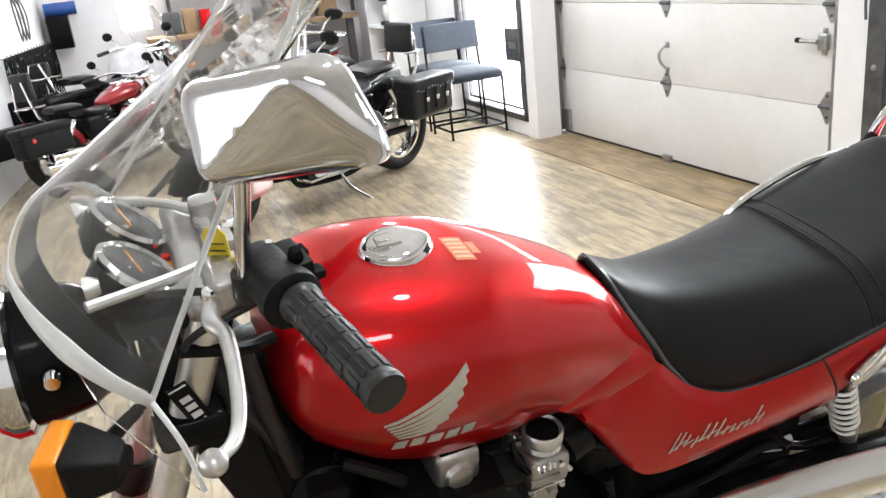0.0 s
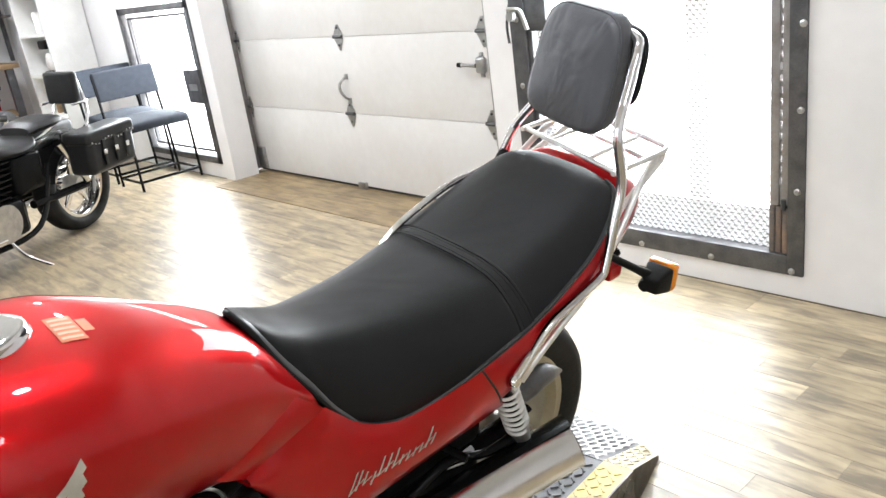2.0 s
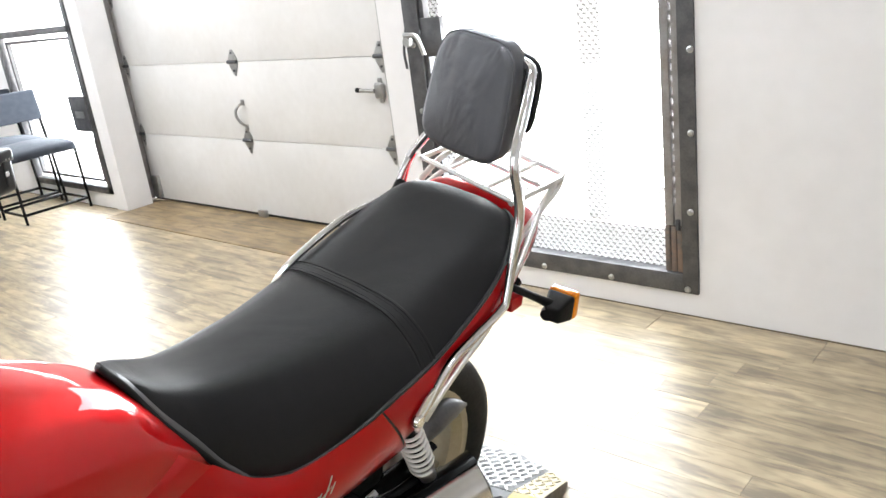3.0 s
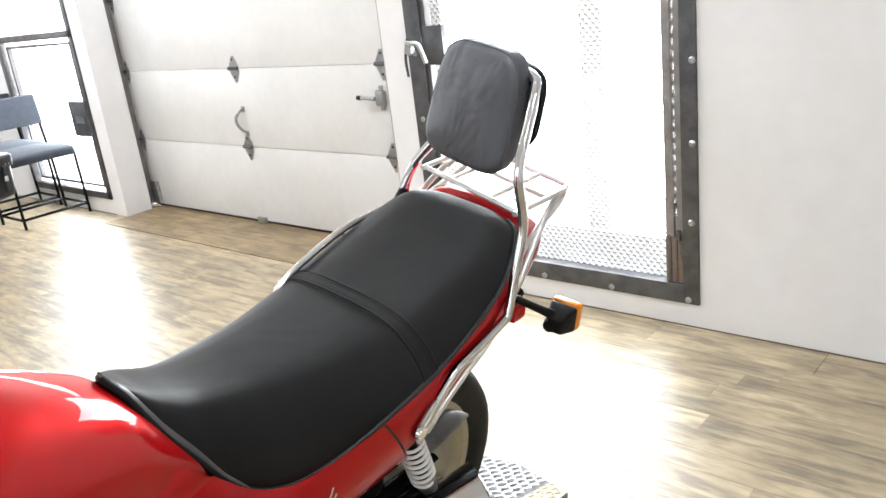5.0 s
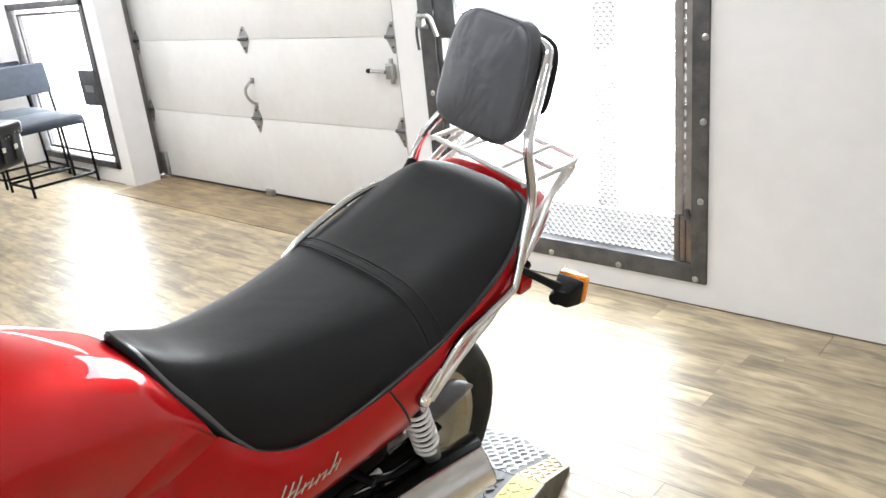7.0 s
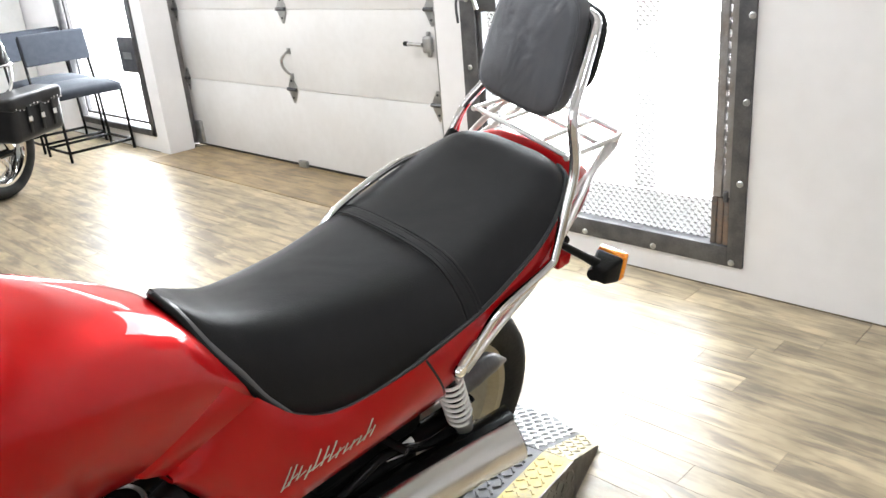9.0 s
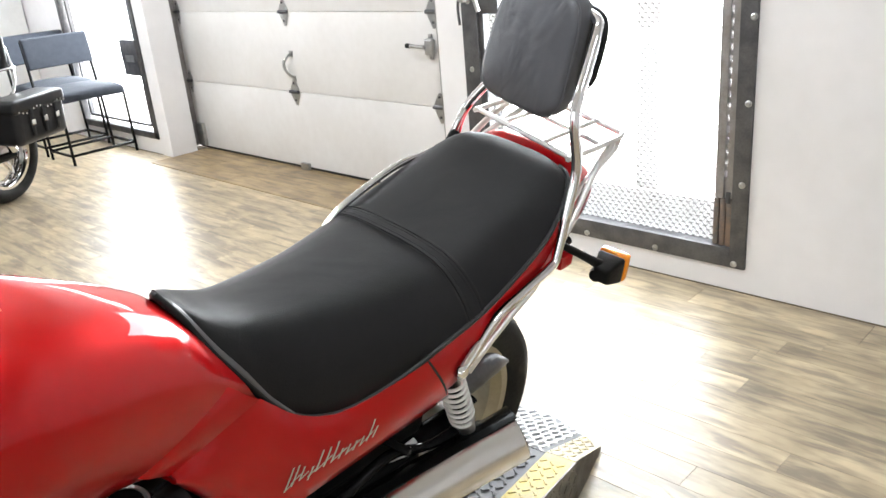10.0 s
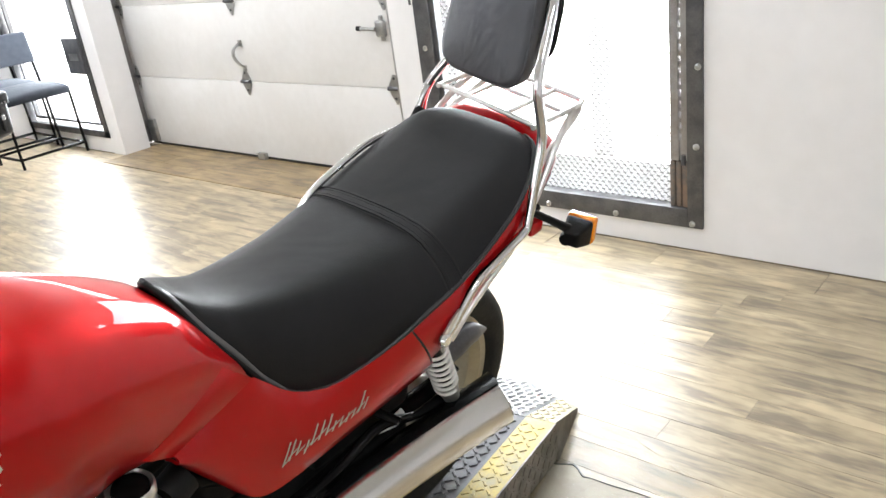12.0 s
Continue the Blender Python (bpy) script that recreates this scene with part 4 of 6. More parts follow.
    for dy in (-0.0235, -0.0165, -0.0035, 0.0035):
        seat_strip("stitch_seam", dy, 0.005, 0.0048, M_VINYL)
    for dy in (-0.0272, 0.0072):
        seat_strip("seam_groove", dy, 0.0035, 0.0012, M_TYRE)
    # piping round the lower edge and the nose
    low = [(w * 1.0 + 0.001, y, zb + 0.004) for y, w, zt, zb in smooth_rows(SEAT, 40)]
    nose = [p for p in low[1:] if p[1] < -0.35]
    part("nose_lip", tube([*mirrored(nose[::-1]), (0, SEAT[0][0] - 0.004, SEAT[0][3] + 0.006), *nose], 0.0055, 10, 2), M_PLAST, seat, "thin black edge of the seat nose")
    band = []
    for y in np.linspace(-0.462, -0.34, 18):
        w, zt, zb = between(SEAT, y)
        deep = min(0.95, 0.026 / max(zt - zb, 0.01)) * (1 - 0.75 * max(0.0, (y + 0.40) / 0.06))
        row = []
        for g in (0.0, 0.1, 0.3, 0.55, 0.8, 1.0):
            f = 0.985 - deep * (1 - g)
            x = float(np.interp(f, (0.0, 0.005, 0.05, 0.15, 0.30, 0.46, 0.62, 0.8, 0.94, 1.0), (0.0, 0.25, 0.45, 0.6, 0.72, 0.82, 0.9, 0.96, 1.0, 1.0)))
            up = 0.0006 + 0.0022 * math.sin(math.pi * min(1.0, g * 1.1))
            row.append((x * w + up, y - up, zt - f * (zt - zb) + up))
        band.append(row)
    part("nose_band", rings(band, closed=False, caps=False), M_LIP, seat, "smooth grey-black welt round the seat nose")
    edge = [p for p in low if p[1] > -0.40]
    part("piping", tube(edge, 0.0045, 8, 2), M_RUBBER, seat)
    part("piping", tube(mirrored(edge), 0.0045, 8, 2), M_RUBBER, seat)

    # side covers: curved panels from the tank to the tail
    COVER = [  # y, top z, top x, bottom z, bottom x
        (-0.546, 0.802, 0.119, 0.797, 0.120), (-0.52, 0.809, 0.117, 0.762, 0.125), (-0.48, 0.820, 0.114, 0.708, 0.132), (-0.455, 0.827, 0.111, 0.674, 0.138), (-0.43, 0.834, 0.108, 0.652, 0.143), (-0.405, 0.838, 0.105, 0.646, 0.146),
        (-0.375, 0.808, 0.108, 0.647, 0.149), (-0.34, 0.777, 0.119, 0.650, 0.151), (-0.28, 0.758, 0.139, 0.656, 0.154), (-0.20, 0.765, 0.152, 0.664, 0.157), (-0.13, 0.780, 0.161, 0.671, 0.159), (-0.112, 0.784, 0.162, 0.674, 0.160)]
    for sgn in (1, -1):
        rows = []
        for y, zt, xt, zb, xb in smooth_rows(COVER, 26):
            row = []
            for k in range(9):
                f = k / 8
                bulge = 0.012 * math.sin(math.pi * f)
                row.append((sgn * (xt + (xb - xt) * f + bulge), y + 0.066 * f * max(0.0, (y + 0.22) / 0.108), zt + (zb - zt) * f))
            yl = row[-1][1]
            row += [(sgn * (xb - 0.012), yl, zb - 0.006), (sgn * (xb - 0.03), yl, zb)]
            rows.append(row)
        cover = part("side_cover", sheet(rows, -0.004 * sgn), M_RED, bike, "glossy red side cover with a silver script mark", sharp=60)
        if sgn > 0:
            # script mark: a run of slanted strokes, not lettered
            strokes = [(-0.392, 0.0, 0.034), (-0.380, 0.002, 0.03), (-0.366, 0.004, 0.02), (-0.352, -0.004, 0.02), (-0.338, 0.003, 0.03), (-0.324, 0.003, 0.028), (-0.311, 0.003, 0.03), (-0.298, 0.002, 0.016), (-0.285, 0.002, 0.016), (-0.272, 0.002, 0.015), (-0.259, 0.002, 0.015), (-0.246, 0.003, 0.032), (-0.234, 0.003, 0.018)]

            def on_cover(y, z, up=0.002):
                zt, xt, zb, xb = between([(r[0], *r[1:]) for r in COVER], y)
                f = min(1, max(0, (zt - z) / (zt - zb)))
                return (xt + (xb - xt) * f + 0.012 * math.sin(math.pi * f) + up, y, z)
            for k, (y, b, h) in enumerate(strokes):
                z = 0.682 + (y + 0.392) * 0.1 + b
                bm = rings([[on_cover(y + 0.62 * h * f + w, z + h * f, 0.0058) for f in (0, 0.35, 0.7, 1)] for w in (-0.0017, 0.0017)], closed=False, caps=False)
                part("script_stroke", bm, M_SILVER, cover, "silver stroke of the script mark" if k == 0 else "")
                if k < len(strokes) - 1:
                    y2 = strokes[k + 1][0]
                    bm = rings([[on_cover(y + (y2 + 0.004 - y) * f, z + (0.006 if k % 2 else 0.001) + 0.008 * f + w, 0.0058) for f in (0, 0.5, 1)] for w in (-0.0011, 0.0011)], closed=False, caps=False)
                    part("script_stroke", bm, M_SILVER, cover)

        seam = [(sgn * (0.1625 - 0.002 * f + 0.0125 * math.sin(math.pi * f)), -0.112 + 0.06 * f, 0.784 - 0.108 * f) for f in np.linspace(0, 1, 8)]
        part("panel_gap", tube([(x + 0.0015 * sgn, y, z) for x, y, z in seam], 0.003, 6, 2), M_TYRE, cover)
    # tail cowl: red body under the seat to the rear
    TAIL = [  # y, half width, top, bottom
        (-0.110, 0.160, 0.79, 0.668), (-0.06, 0.166, 0.806, 0.642), (0.0, 0.170, 0.832, 0.660), (0.1, 0.169, 0.86, 0.740), (0.2, 0.162, 0.905, 0.795), (0.28, 0.15, 0.965, 0.805), (0.33, 0.136, 1.0, 0.81),
        (0.38, 0.122, 0.985, 0.835), (0.42, 0.106, 0.957, 0.868), (0.436, 0.08, 0.938, 0.885)]
    rows = []
    for y, w, zt, zb in smooth_rows(TAIL, 36):
        rows.append([(w * math.copysign(abs(math.cos(a)) ** 0.5, math.cos(a)), y, (zt + zb) / 2 + (zt - zb) / 2 * math.copysign(abs(math.sin(a)) ** 0.75, math.sin(a)))
                     for a in (2 * math.pi * k / 24 for k in range(24))])
    tail = part("tail_cowl", rings(rows), M_RED, bike, "glossy red tail cowl", sharp=60)
    part("tail_light", box(-0.075, 0.075, 0.41, 0.45, 0.87, 0.93, 0.012), M_REDLENS, tail, "red tail light lens")
    part("reflector", box(0.135, 0.158, 0.265, 0.305, 0.80, 0.828, 0.004), M_REDLENS, tail, "red side reflector")
    fender = [[(x, y, z) for x, z in ((-0.07, zz - 0.05), (-0.075, zz), (0.0, zz + 0.012), (0.075, zz), (0.07, zz - 0.05))] for y, zz in ((0.05, 0.74), (0.15, 0.765), (0.25, 0.775), (0.32, 0.775), (0.37, 0.765))]
    part("rear_fender", sheet(fender, 0.004), M_PLAST, bike, "black plastic rear fender")

    # sissy bar: side stays, uprights, pads and rack
    SK = 0.2  # the bar stands a little askew
    bar = [(0.172, -0.03, 0.724), (0.172, 0.0, 0.747), (0.175, 0.05, 0.802), (0.176, 0.118, 0.825), (0.176, 0.195, 0.846), (0.174, 0.214, 0.868), (0.166, 0.236, 0.944), (0.158, 0.255, 1.02),
           (0.139, 0.25, 1.112), (0.124, 0.29, 1.19), (0.113, 0.318, 1.24)]
    turn = [(0.095, 0.338, 1.258), (0.03, 0.36, 1.262), (-0.03, 0.372, 1.256)]
    right = [(-x * (0.5 if z > 1.15 else 0.72 if z > 1.1 else 1.0), y + (2 * SK * x if z > 0.9 else 0.0) + (0.035 if z > 1.1 else 0.0), z) for x, y, z in reversed(bar)]
    sis = part("sissy_bar", tube([*bar, *turn, *right[:5]], 0.0095, 12, 5), M_CHROME, bike, "chrome sissy bar with padded backrest")
    part("grab_rail", tube([(-0.15, 0.385, 1.07), (-0.157, 0.315, 1.02), (-0.166, 0.285, 0.955), (-0.171, 0.235, 0.943), (-0.170, 0.135, 0.936), (-0.163, 0.015, 0.906), (-0.156, -0.04, 0.885), (-0.145, -0.08, 0.862)], 0.0072, 12, 5), M_CHROME, sis)
    part("rail_grip", tube([(-0.165, 0.285, 0.95), (-0.161, 0.30, 0.975)], 0.0115, 10, smooth=False), M_PLAST, sis)
    for sgn in (1, -1):
        part("mount_plate", slab([(-0.043, 0.733), (-0.040, 0.712), (-0.022, 0.706), (0.012, 0.738), (0.022, 0.766), (0.006, 0.772), (-0.012, 0.762)], 0.006 * sgn, "x", 0.172 * sgn, 0.0015), M_SATIN, sis, "steel mounting plate", smooth=False)
        part("bolt", lathe([(0, 0.012), (0.010, 0.012), (0.014, 0.005), (0.014, 0)], "x", 12, (0.171 if sgn > 0 else -0.183, -0.032, 0.726)), M_CHROME, sis)
        part("stay", tube([(0.173 * sgn, -0.012, 0.714), (0.173 * sgn, 0.034, 0.748), (0.172 * sgn, 0.097, 0.785), (0.170 * sgn, 0.168, 0.822), (0.160 * sgn, 0.262, 0.90), (0.148 * sgn, 0.36 - SK * 0.1 * sgn, 0.985), (0.138 * sgn, 0.43 - SK * 0.13 * sgn, 1.022)], 0.0068, 10, 5), M_SATIN, sis)

    def pad(name, y_front, lean, w0, w1, z0, z1, thick, mat, label):
        rows = []
        zc = (z0 + z1) / 2
        for k, (g, d) in enumerate(((0.78, 0), (0.9, 0.06), (0.97, 0.2), (1.0, 0.4), (1.0, 0.7), (0.96, 0.92), (0.82, 1.0))):
            row = []
            for i in range(48):
                a = 2 * math.pi * i / 48
                c, s = math.cos(a), math.sin(a)
                px = math.copysign(abs(c) ** 0.42, c)
                pz = math.copysign(abs(s) ** (0.42 if s < 0 else 0.55), s)
                w = w0 + (w1 - w0) * (pz + 1) / 2
                z = zc + pz * (z1 - z0) / 2 * (g * 0.5 + 0.5)
                x = px * w * (g * 0.6 + 0.4)
                row.append((x - 0.012, y_front + d * thick + lean * (z - z0) - SK * x, z))
            rows.append(row)
        bm = rings(rows)
        front = [f for f in bm.faces if len(f.verts) > 8 and sum(v.co.y + SK * v.co.x for v in f.verts) / len(f.verts) < y_front + thick * 0.5]
        made = bmesh.ops.poke(bm, faces=front)
        for v in made["verts"]:
            v.co.y -= 0.012
        ob = part(name, bm, mat, sis, label, sharp=80)
        part("piping", tube([*rows[2], rows[2][0]], 0.0022, 6, 1, smooth=False), mat, ob)
        return ob

    pad("backrest_pad", 0.268, 0.24, 0.116, 0.101, 1.080, 1.297, 0.055, M_PAD, "grey-black padded vinyl backrest")
    pad("rear_pad", 0.345, 0.24, 0.128, 0.122, 1.12, 1.27, 0.024, M_VINYL, "thin black vinyl rear pad")
    # luggage rack
    zr = 1.025

    def rk(x, y, z=1.025):
        return (x, y - SK * x, z)
    part("luggage_rack", tube([rk(0.132, 0.29), rk(0.135, 0.44), rk(0.13, 0.475), rk(0.112, 0.486), rk(0.0, 0.486), rk(-0.112, 0.486), rk(-0.13, 0.475), rk(-0.135, 0.44), rk(-0.132, 0.29)], 0.0055, 10, 6), M_SATIN, sis, "chrome wire luggage rack")
    part("rack_bar", tube([rk(0.13, 0.30), rk(-0.13, 0.30)], 0.0052, 8, smooth=False), M_SATIN, sis)
    for x in (-0.055, 0.055):
        part("rack_bar", tube([rk(x, 0.30), rk(x, 0.486)], 0.0045, 8, smooth=False), M_SATIN, sis)
    part("rack_bar", tube([rk(0.135, 0.40), rk(-0.135, 0.40)], 0.0045, 8, smooth=False), M_SATIN, sis)
    for sgn in (1, -1):
        part("rack_bar", tube([rk(0.128 * sgn, 0.472), rk(0.128 * sgn, 0.462, 1.0), rk(0.14 * sgn, 0.35, 0.962), (0.155 * sgn, 0.265 - SK * 0.15 * sgn, 0.92)], 0.006, 8), M_SATIN, sis)

    # signals
    signal(bike, (0.14, 0.275, 0.85), (0.197, 0.372, 0.785), 1, 0.1, 0.76)
    signal(bike, (-0.14, 0.30, 0.85), (-0.2, 0.40, 0.793), 1, -0.1, 0.76)

    # rear wheel, swing arm, shocks
    axle = (0.0, 0.105, 0.408)
    wheel(bike, axle, 0.293, 0.13, M_RIM, 6, "rear_wheel")
    for sgn in (1, -1):
        part("swing_arm", tube([(0.095 * sgn, -0.40, 0.42), (0.105 * sgn, 0.0, 0.425), (0.105 * sgn, 0.16, 0.425)], [0.028, 0.024, 0.024], 10), M_BLACK, bike)
        sh = part("shock_absorber", tube([(0.148 * sgn, -0.035, 0.705), (0.146 * sgn, 0.06, 0.49)], 0.013, 12, smooth=False), M_BLACK, bike, "rear shock absorber with a white coil spring")
        coil = [(0.148 * sgn + (0.0245 - 0.003 * a / 50.3) * math.cos(a), -0.032 + 0.056 * a / 50.3 + 0.0235 * math.sin(a) * 0.93, 0.702 - 0.130 * a / 50.3 + 0.009 * math.sin(a)) for a in np.linspace(0, 50.3, 150)]
        part("coil_spring", tube(coil, 0.0034, 7, smooth=False), M_WHITE, sh)
        part("shroud", tube([(0.147 * sgn, 0.025, 0.575), (0.147 * sgn, 0.034, 0.552), (0.146 * sgn, 0.052, 0.512)], [0.022, 0.019, 0.015], 14, smooth=False), M_ALU, sh)
        # silencer
        def slash(bm):
            """Cuts the tail end on a slant, shorter outside and on top."""
            for v in bm.verts:
                f = min(1.0, max(0.0, (v.co.y - 0.04) / 0.115))
                v.co.y -= f * (0.5 * (abs(v.co.x) - 0.192) + 0.42 * (v.co.z - 0.480))
            return bm

        bm = tube([(0.125 * sgn, -0.66, 0.41), (0.135 * sgn, -0.45, 0.463), (0.152 * sgn, -0.2, 0.482), (0.192 * sgn, 0.157, 0.480)], [0.028, 0.043, 0.050, 0.054], 36, 8, flat=0.97)
        mu = part("muffler", slash(bm), M_MUFF, bike, "brushed steel muffler with a slant-cut end")
        part("end_cap", slash(lathe([(0.050, -0.006), (0.047, 0.001), (0.026, 0.003), (0.024, -0.025), (0.0, -0.025)], "y", 28, (0.192 * sgn, 0.157, 0.480))), M_BLACK, mu)
        # black skin over the upper half, painting the reflection of the bike's underside
        arc = []
        for k in range(18):
            f = k / 17
            y = -0.48 + 0.64 * f
            cx, cz, r = float(np.interp(y, (-0.45, -0.2, 0.157), (0.135, 0.152, 0.192))), float(np.interp(y, (-0.45, -0.2, 0.157), (0.463, 0.482, 0.480))), float(np.interp(y, (-0.45, -0.2, 0.157), (0.0455, 0.0525, 0.0565)))
            arc.append([(sgn * (cx + r * math.cos(radians(a))), y, cz + r * math.sin(radians(a))) for a in range(84, 208, 12)])
        part("underside_reflection", slash(sheet(arc, 0.002)), M_BLACK, mu, "black skin painted as the bike's dark reflection on the muffler")
        part("exhaust_header", tube([(0.08 * sgn, -0.88, 0.70), (0.1 * sgn, -0.97, 0.64), (0.12 * sgn, -0.97, 0.45), (0.14 * sgn, -0.85, 0.37), (0.126 * sgn, -0.63, 0.425)], 0.021, 14), M_CHROME, bike)
        part("peg_bracket", tube([(0.12 * sgn, -0.46, 0.53), (0.125 * sgn, -0.26, 0.545), (0.128 * sgn, -0.15, 0.575), (0.13 * sgn, -0.05, 0.535), (0.135 * sgn, 0.03, 0.53)], [0.010, 0.009, 0.010, 0.009, 0.012], 10), M_BLACK, bike, "black foot peg bracket")
        part("foot_peg", tube([(0.125 * sgn, -0.158, 0.616), (0.172 * sgn, -0.145, 0.612)], 0.0085, 12, smooth=False), M_BLACK, bike, "folding rubber foot peg")
        part("frame_tube", tube([(0.10 * sgn, -0.52, 0.72), (0.115 * sgn, -0.35, 0.64), (0.125 * sgn, -0.1, 0.66), (0.125 * sgn, 0.15, 0.75), (0.11 * sgn, 0.35, 0.82)], 0.013, 10), M_BLACK, bike)
        part("frame_tube", tube([(0.05 * sgn, -0.99, 0.93), (0.10 * sgn, -0.95, 0.72), (0.12 * sgn, -0.9, 0.40), (0.12 * sgn, -0.6, 0.30), (0.11 * sgn, -0.42, 0.36), (0.1 * sgn, -0.47, 0.62)], 0.015, 10), M_BLACK, bike)
    part("chain_guard", tube([(0.09, -0.38, 0.50), (0.095, -0.05, 0.52), (0.095, 0.12, 0.53)], [0.02, 0.026, 0.014], 10, flat=0.5), M_BLACK, bike)
    part("wheel_hugger", tube([(0.088, 0.05, 0.572), (0.09, 0.12, 0.582), (0.09, 0.18, 0.582), (0.088, 0.238, 0.558)], [0.026, 0.027, 0.023, 0.004], 14), M_STEEL, bike, "dark grey torque arm cover")

    # engine: crankcase, finned cylinders, head cover, carburettors
    part("crankcase", box(-0.19, 0.185, -0.90, -0.40, 0.24, 0.52, 0.04, 4), M_BLACK, bike)
    part("clutch_cover", lathe([(0, 0.03), (0.07, 0.03), (0.095, 0.015), (0.1, 0)], "x", 32, (0.185, -0.54, 0.38)), M_ALU, bike)
    part("generator_cover", lathe([(0, 0.03), (0.06, 0.03), (0.08, 0.012), (0.085, 0)], "x", 32, (0.185, -0.77, 0.38)), M_ALU, bike)
    part("cylinder_block", box(-0.19, 0.17, -0.87, -0.69, 0.52, 0.70, 0.01), M_BLACK, bike)
    for k in range(7):
        z = 0.53 + 0.024 * k
        part("cooling_fin", box(-0.2, 0.182, -0.885, -0.675, z, z + 0.006, 0.002), M_BLACK, bike)
    part("cylinder_head", box(-0.19, 0.17, -0.87, -0.69, 0.705, 0.775, 0.012), M_BLACK, bike)
    hc = part("head_cover", box(-0.16, 0.142, -0.785, -0.718, 0.765, 0.828, 0.014, 3), M_ALU, bike, "cast aluminium cam cover end")
    part("cam_plug", lathe([(0, 0.008), (0.018, 0.008), (0.022, 0.0)], "x", 18, (0.142, -0.752, 0.79)), M_ALU, hc)
    part("cover_plate", box(0.09, 0.138, -0.778, -0.728, 0.8285, 0.834, 0.002), M_BLACK, hc)
    part("cover_mark", box(0.105, 0.13, -0.765, -0.75, 0.8342, 0.8352), M_SILVER, hc)
    for x in (0.13, 0.045, -0.045, -0.13):
        part("spark_cap", tube([(x, -0.83, 0.80), (x, -0.86, 0.83), (x * 0.8, -0.90, 0.84)], 0.009, 8), M_PLAST, bike)
    for x in (0.115, 0.04, -0.04, -0.115):
        cb = part("carburettor", box(x - 0.03, x + 0.03, -0.64, -0.57, 0.70, 0.755, 0.014, 3), M_ALU, bike, "cast carburettor with a bright cap")
        part("top_cap", lathe([(0.0, 0.022), (0.024, 0.022), (0.028, 0.030), (0.031, 0.026), (0.031, 0.012), (0.027, 0.006), (0.030, 0.0)], "z", 24, (x, -0.606, 0.765)), M_LEVER, cb)
        part("cap_lid", lathe([(0.0, 0.003), (0.018, 0.003), (0.0235, 0.002), (0.025, -0.004)], "z", 24, (x, -0.606, 0.790)), M_BLACK, cb)
        part("float_bowl", box(x - 0.024, x + 0.024, -0.635, -0.585, 0.655, 0.702, 0.01), M_ALU, cb)
        part("throttle_spring", tube([(x + 0.034 + 0.006 * math.cos(k * 1.57), -0.632 + 0.0022 * k, 0.75 + 0.006 * math.sin(k * 1.57)) for k in range(17)], 0.0015, 6, 2), M_CHROME, cb)
        for sy, sz in ((-0.634, 0.70), (-0.586, 0.70), (-0.575, 0.728), (-0.635, 0.762)):
            part("screw", lathe([(0, 0.005), (0.004, 0.005), (0.0045, 0)], "x", 8, (x + 0.0295, sy, sz)), M_LEVER, cb)
        part("intake_boot", tube([(x, -0.645, 0.73), (x, -0.69, 0.74)], 0.026, 14, smooth=False), M_PLAST, cb)
        part("air_boot", tube([(x, -0.565, 0.735), (x * 0.93, -0.527, 0.742)], 0.026, 14, smooth=False), M_PLAST, cb)
        part("screw", lathe([(0, 0.006), (0.005, 0.006), (0.005, 0)], "x", 8, (x + 0.03, -0.59, 0.745)), M_CHROME, cb)
        part("lever_arm", box(x + 0.03, x + 0.034, -0.64, -0.59, 0.715, 0.727, 0.002), M_GALV, cb)
        part("choke_link", tube([(x + 0.028, -0.64, 0.70), (x + 0.03, -0.61, 0.706), (x + 0.028, -0.58, 0.70)], 0.0035, 8), M_CHROME, cb)
        part("top_screw", lathe([(0, 0.004), (0.0035, 0.004), (0.0035, 0)], "x", 8, (x + 0.0295, -0.606, 0.775)), M_CHROME, cb)
        part("pilot_housing", lathe([(0, 0.012), (0.007, 0.012), (0.009, 0.0)], "x", 12, (x + 0.022, -0.6, 0.69)), M_ALU, cb)
        part("drain_screw", lathe([(0, 0.006), (0.004, 0.006), (0.004, 0)], "x", 8, (x + 0.024, -0.62, 0.672)), M_CHROME, cb)
    part("fuel_pipe", tube([(0.12, -0.66, 0.79), (0.135, -0.655, 0.765), (0.14, -0.64, 0.74)], 0.005, 8), M_BLACK, bike)
    part("inner_fender", box(-0.10, 0.085, -0.42, 0.0, 0.30, 0.74, 0.03, 3), M_PLAST, bike)
    part("oil_cooler", box(-0.15, 0.14, -0.955, -0.905, 0.46, 0.84, 0.012, 2), M_BLACK, bike, "black oil cooler before the engine")
    for k in range(9):
        part("cooler_fin", box(-0.152, 0.142, -0.958, -0.902, 0.49 + 0.038 * k, 0.494 + 0.038 * k), M_BLACK, bike)
    shroud = Matrix.Translation((-0.01, -1.0, 0.84)) @ Matrix.Rotation(radians(18), 4, "X")
    part("horn_shroud", turned(box(-0.10, 0.075, -0.055, 0.06, -0.19, 0.13, 0.025, 3), shroud), M_PLAST, bike, "black horn shroud behind the fork")
    part("head_gusset", box(-0.045, 0.045, -1.0, -0.86, 0.80, 1.0, 0.02, 2), M_BLACK, bike)
    part("wire_loom", tube([(0.06, -1.05, 1.1), (0.075, -1.02, 0.98), (0.07, -0.97, 0.88), (0.08, -0.94, 0.7)], 0.016, 10), M_RUBBER, bike)
    part("wire_loom", tube([(0.09, -1.0, 1.06), (0.10, -0.985, 0.96), (0.09, -0.96, 0.84)], 0.011, 10), M_RUBBER, bike)
    part("air_box", box(-0.09, 0.09, -0.50, -0.28, 0.60, 0.78, 0.03, 3), M_PLAST, bike)
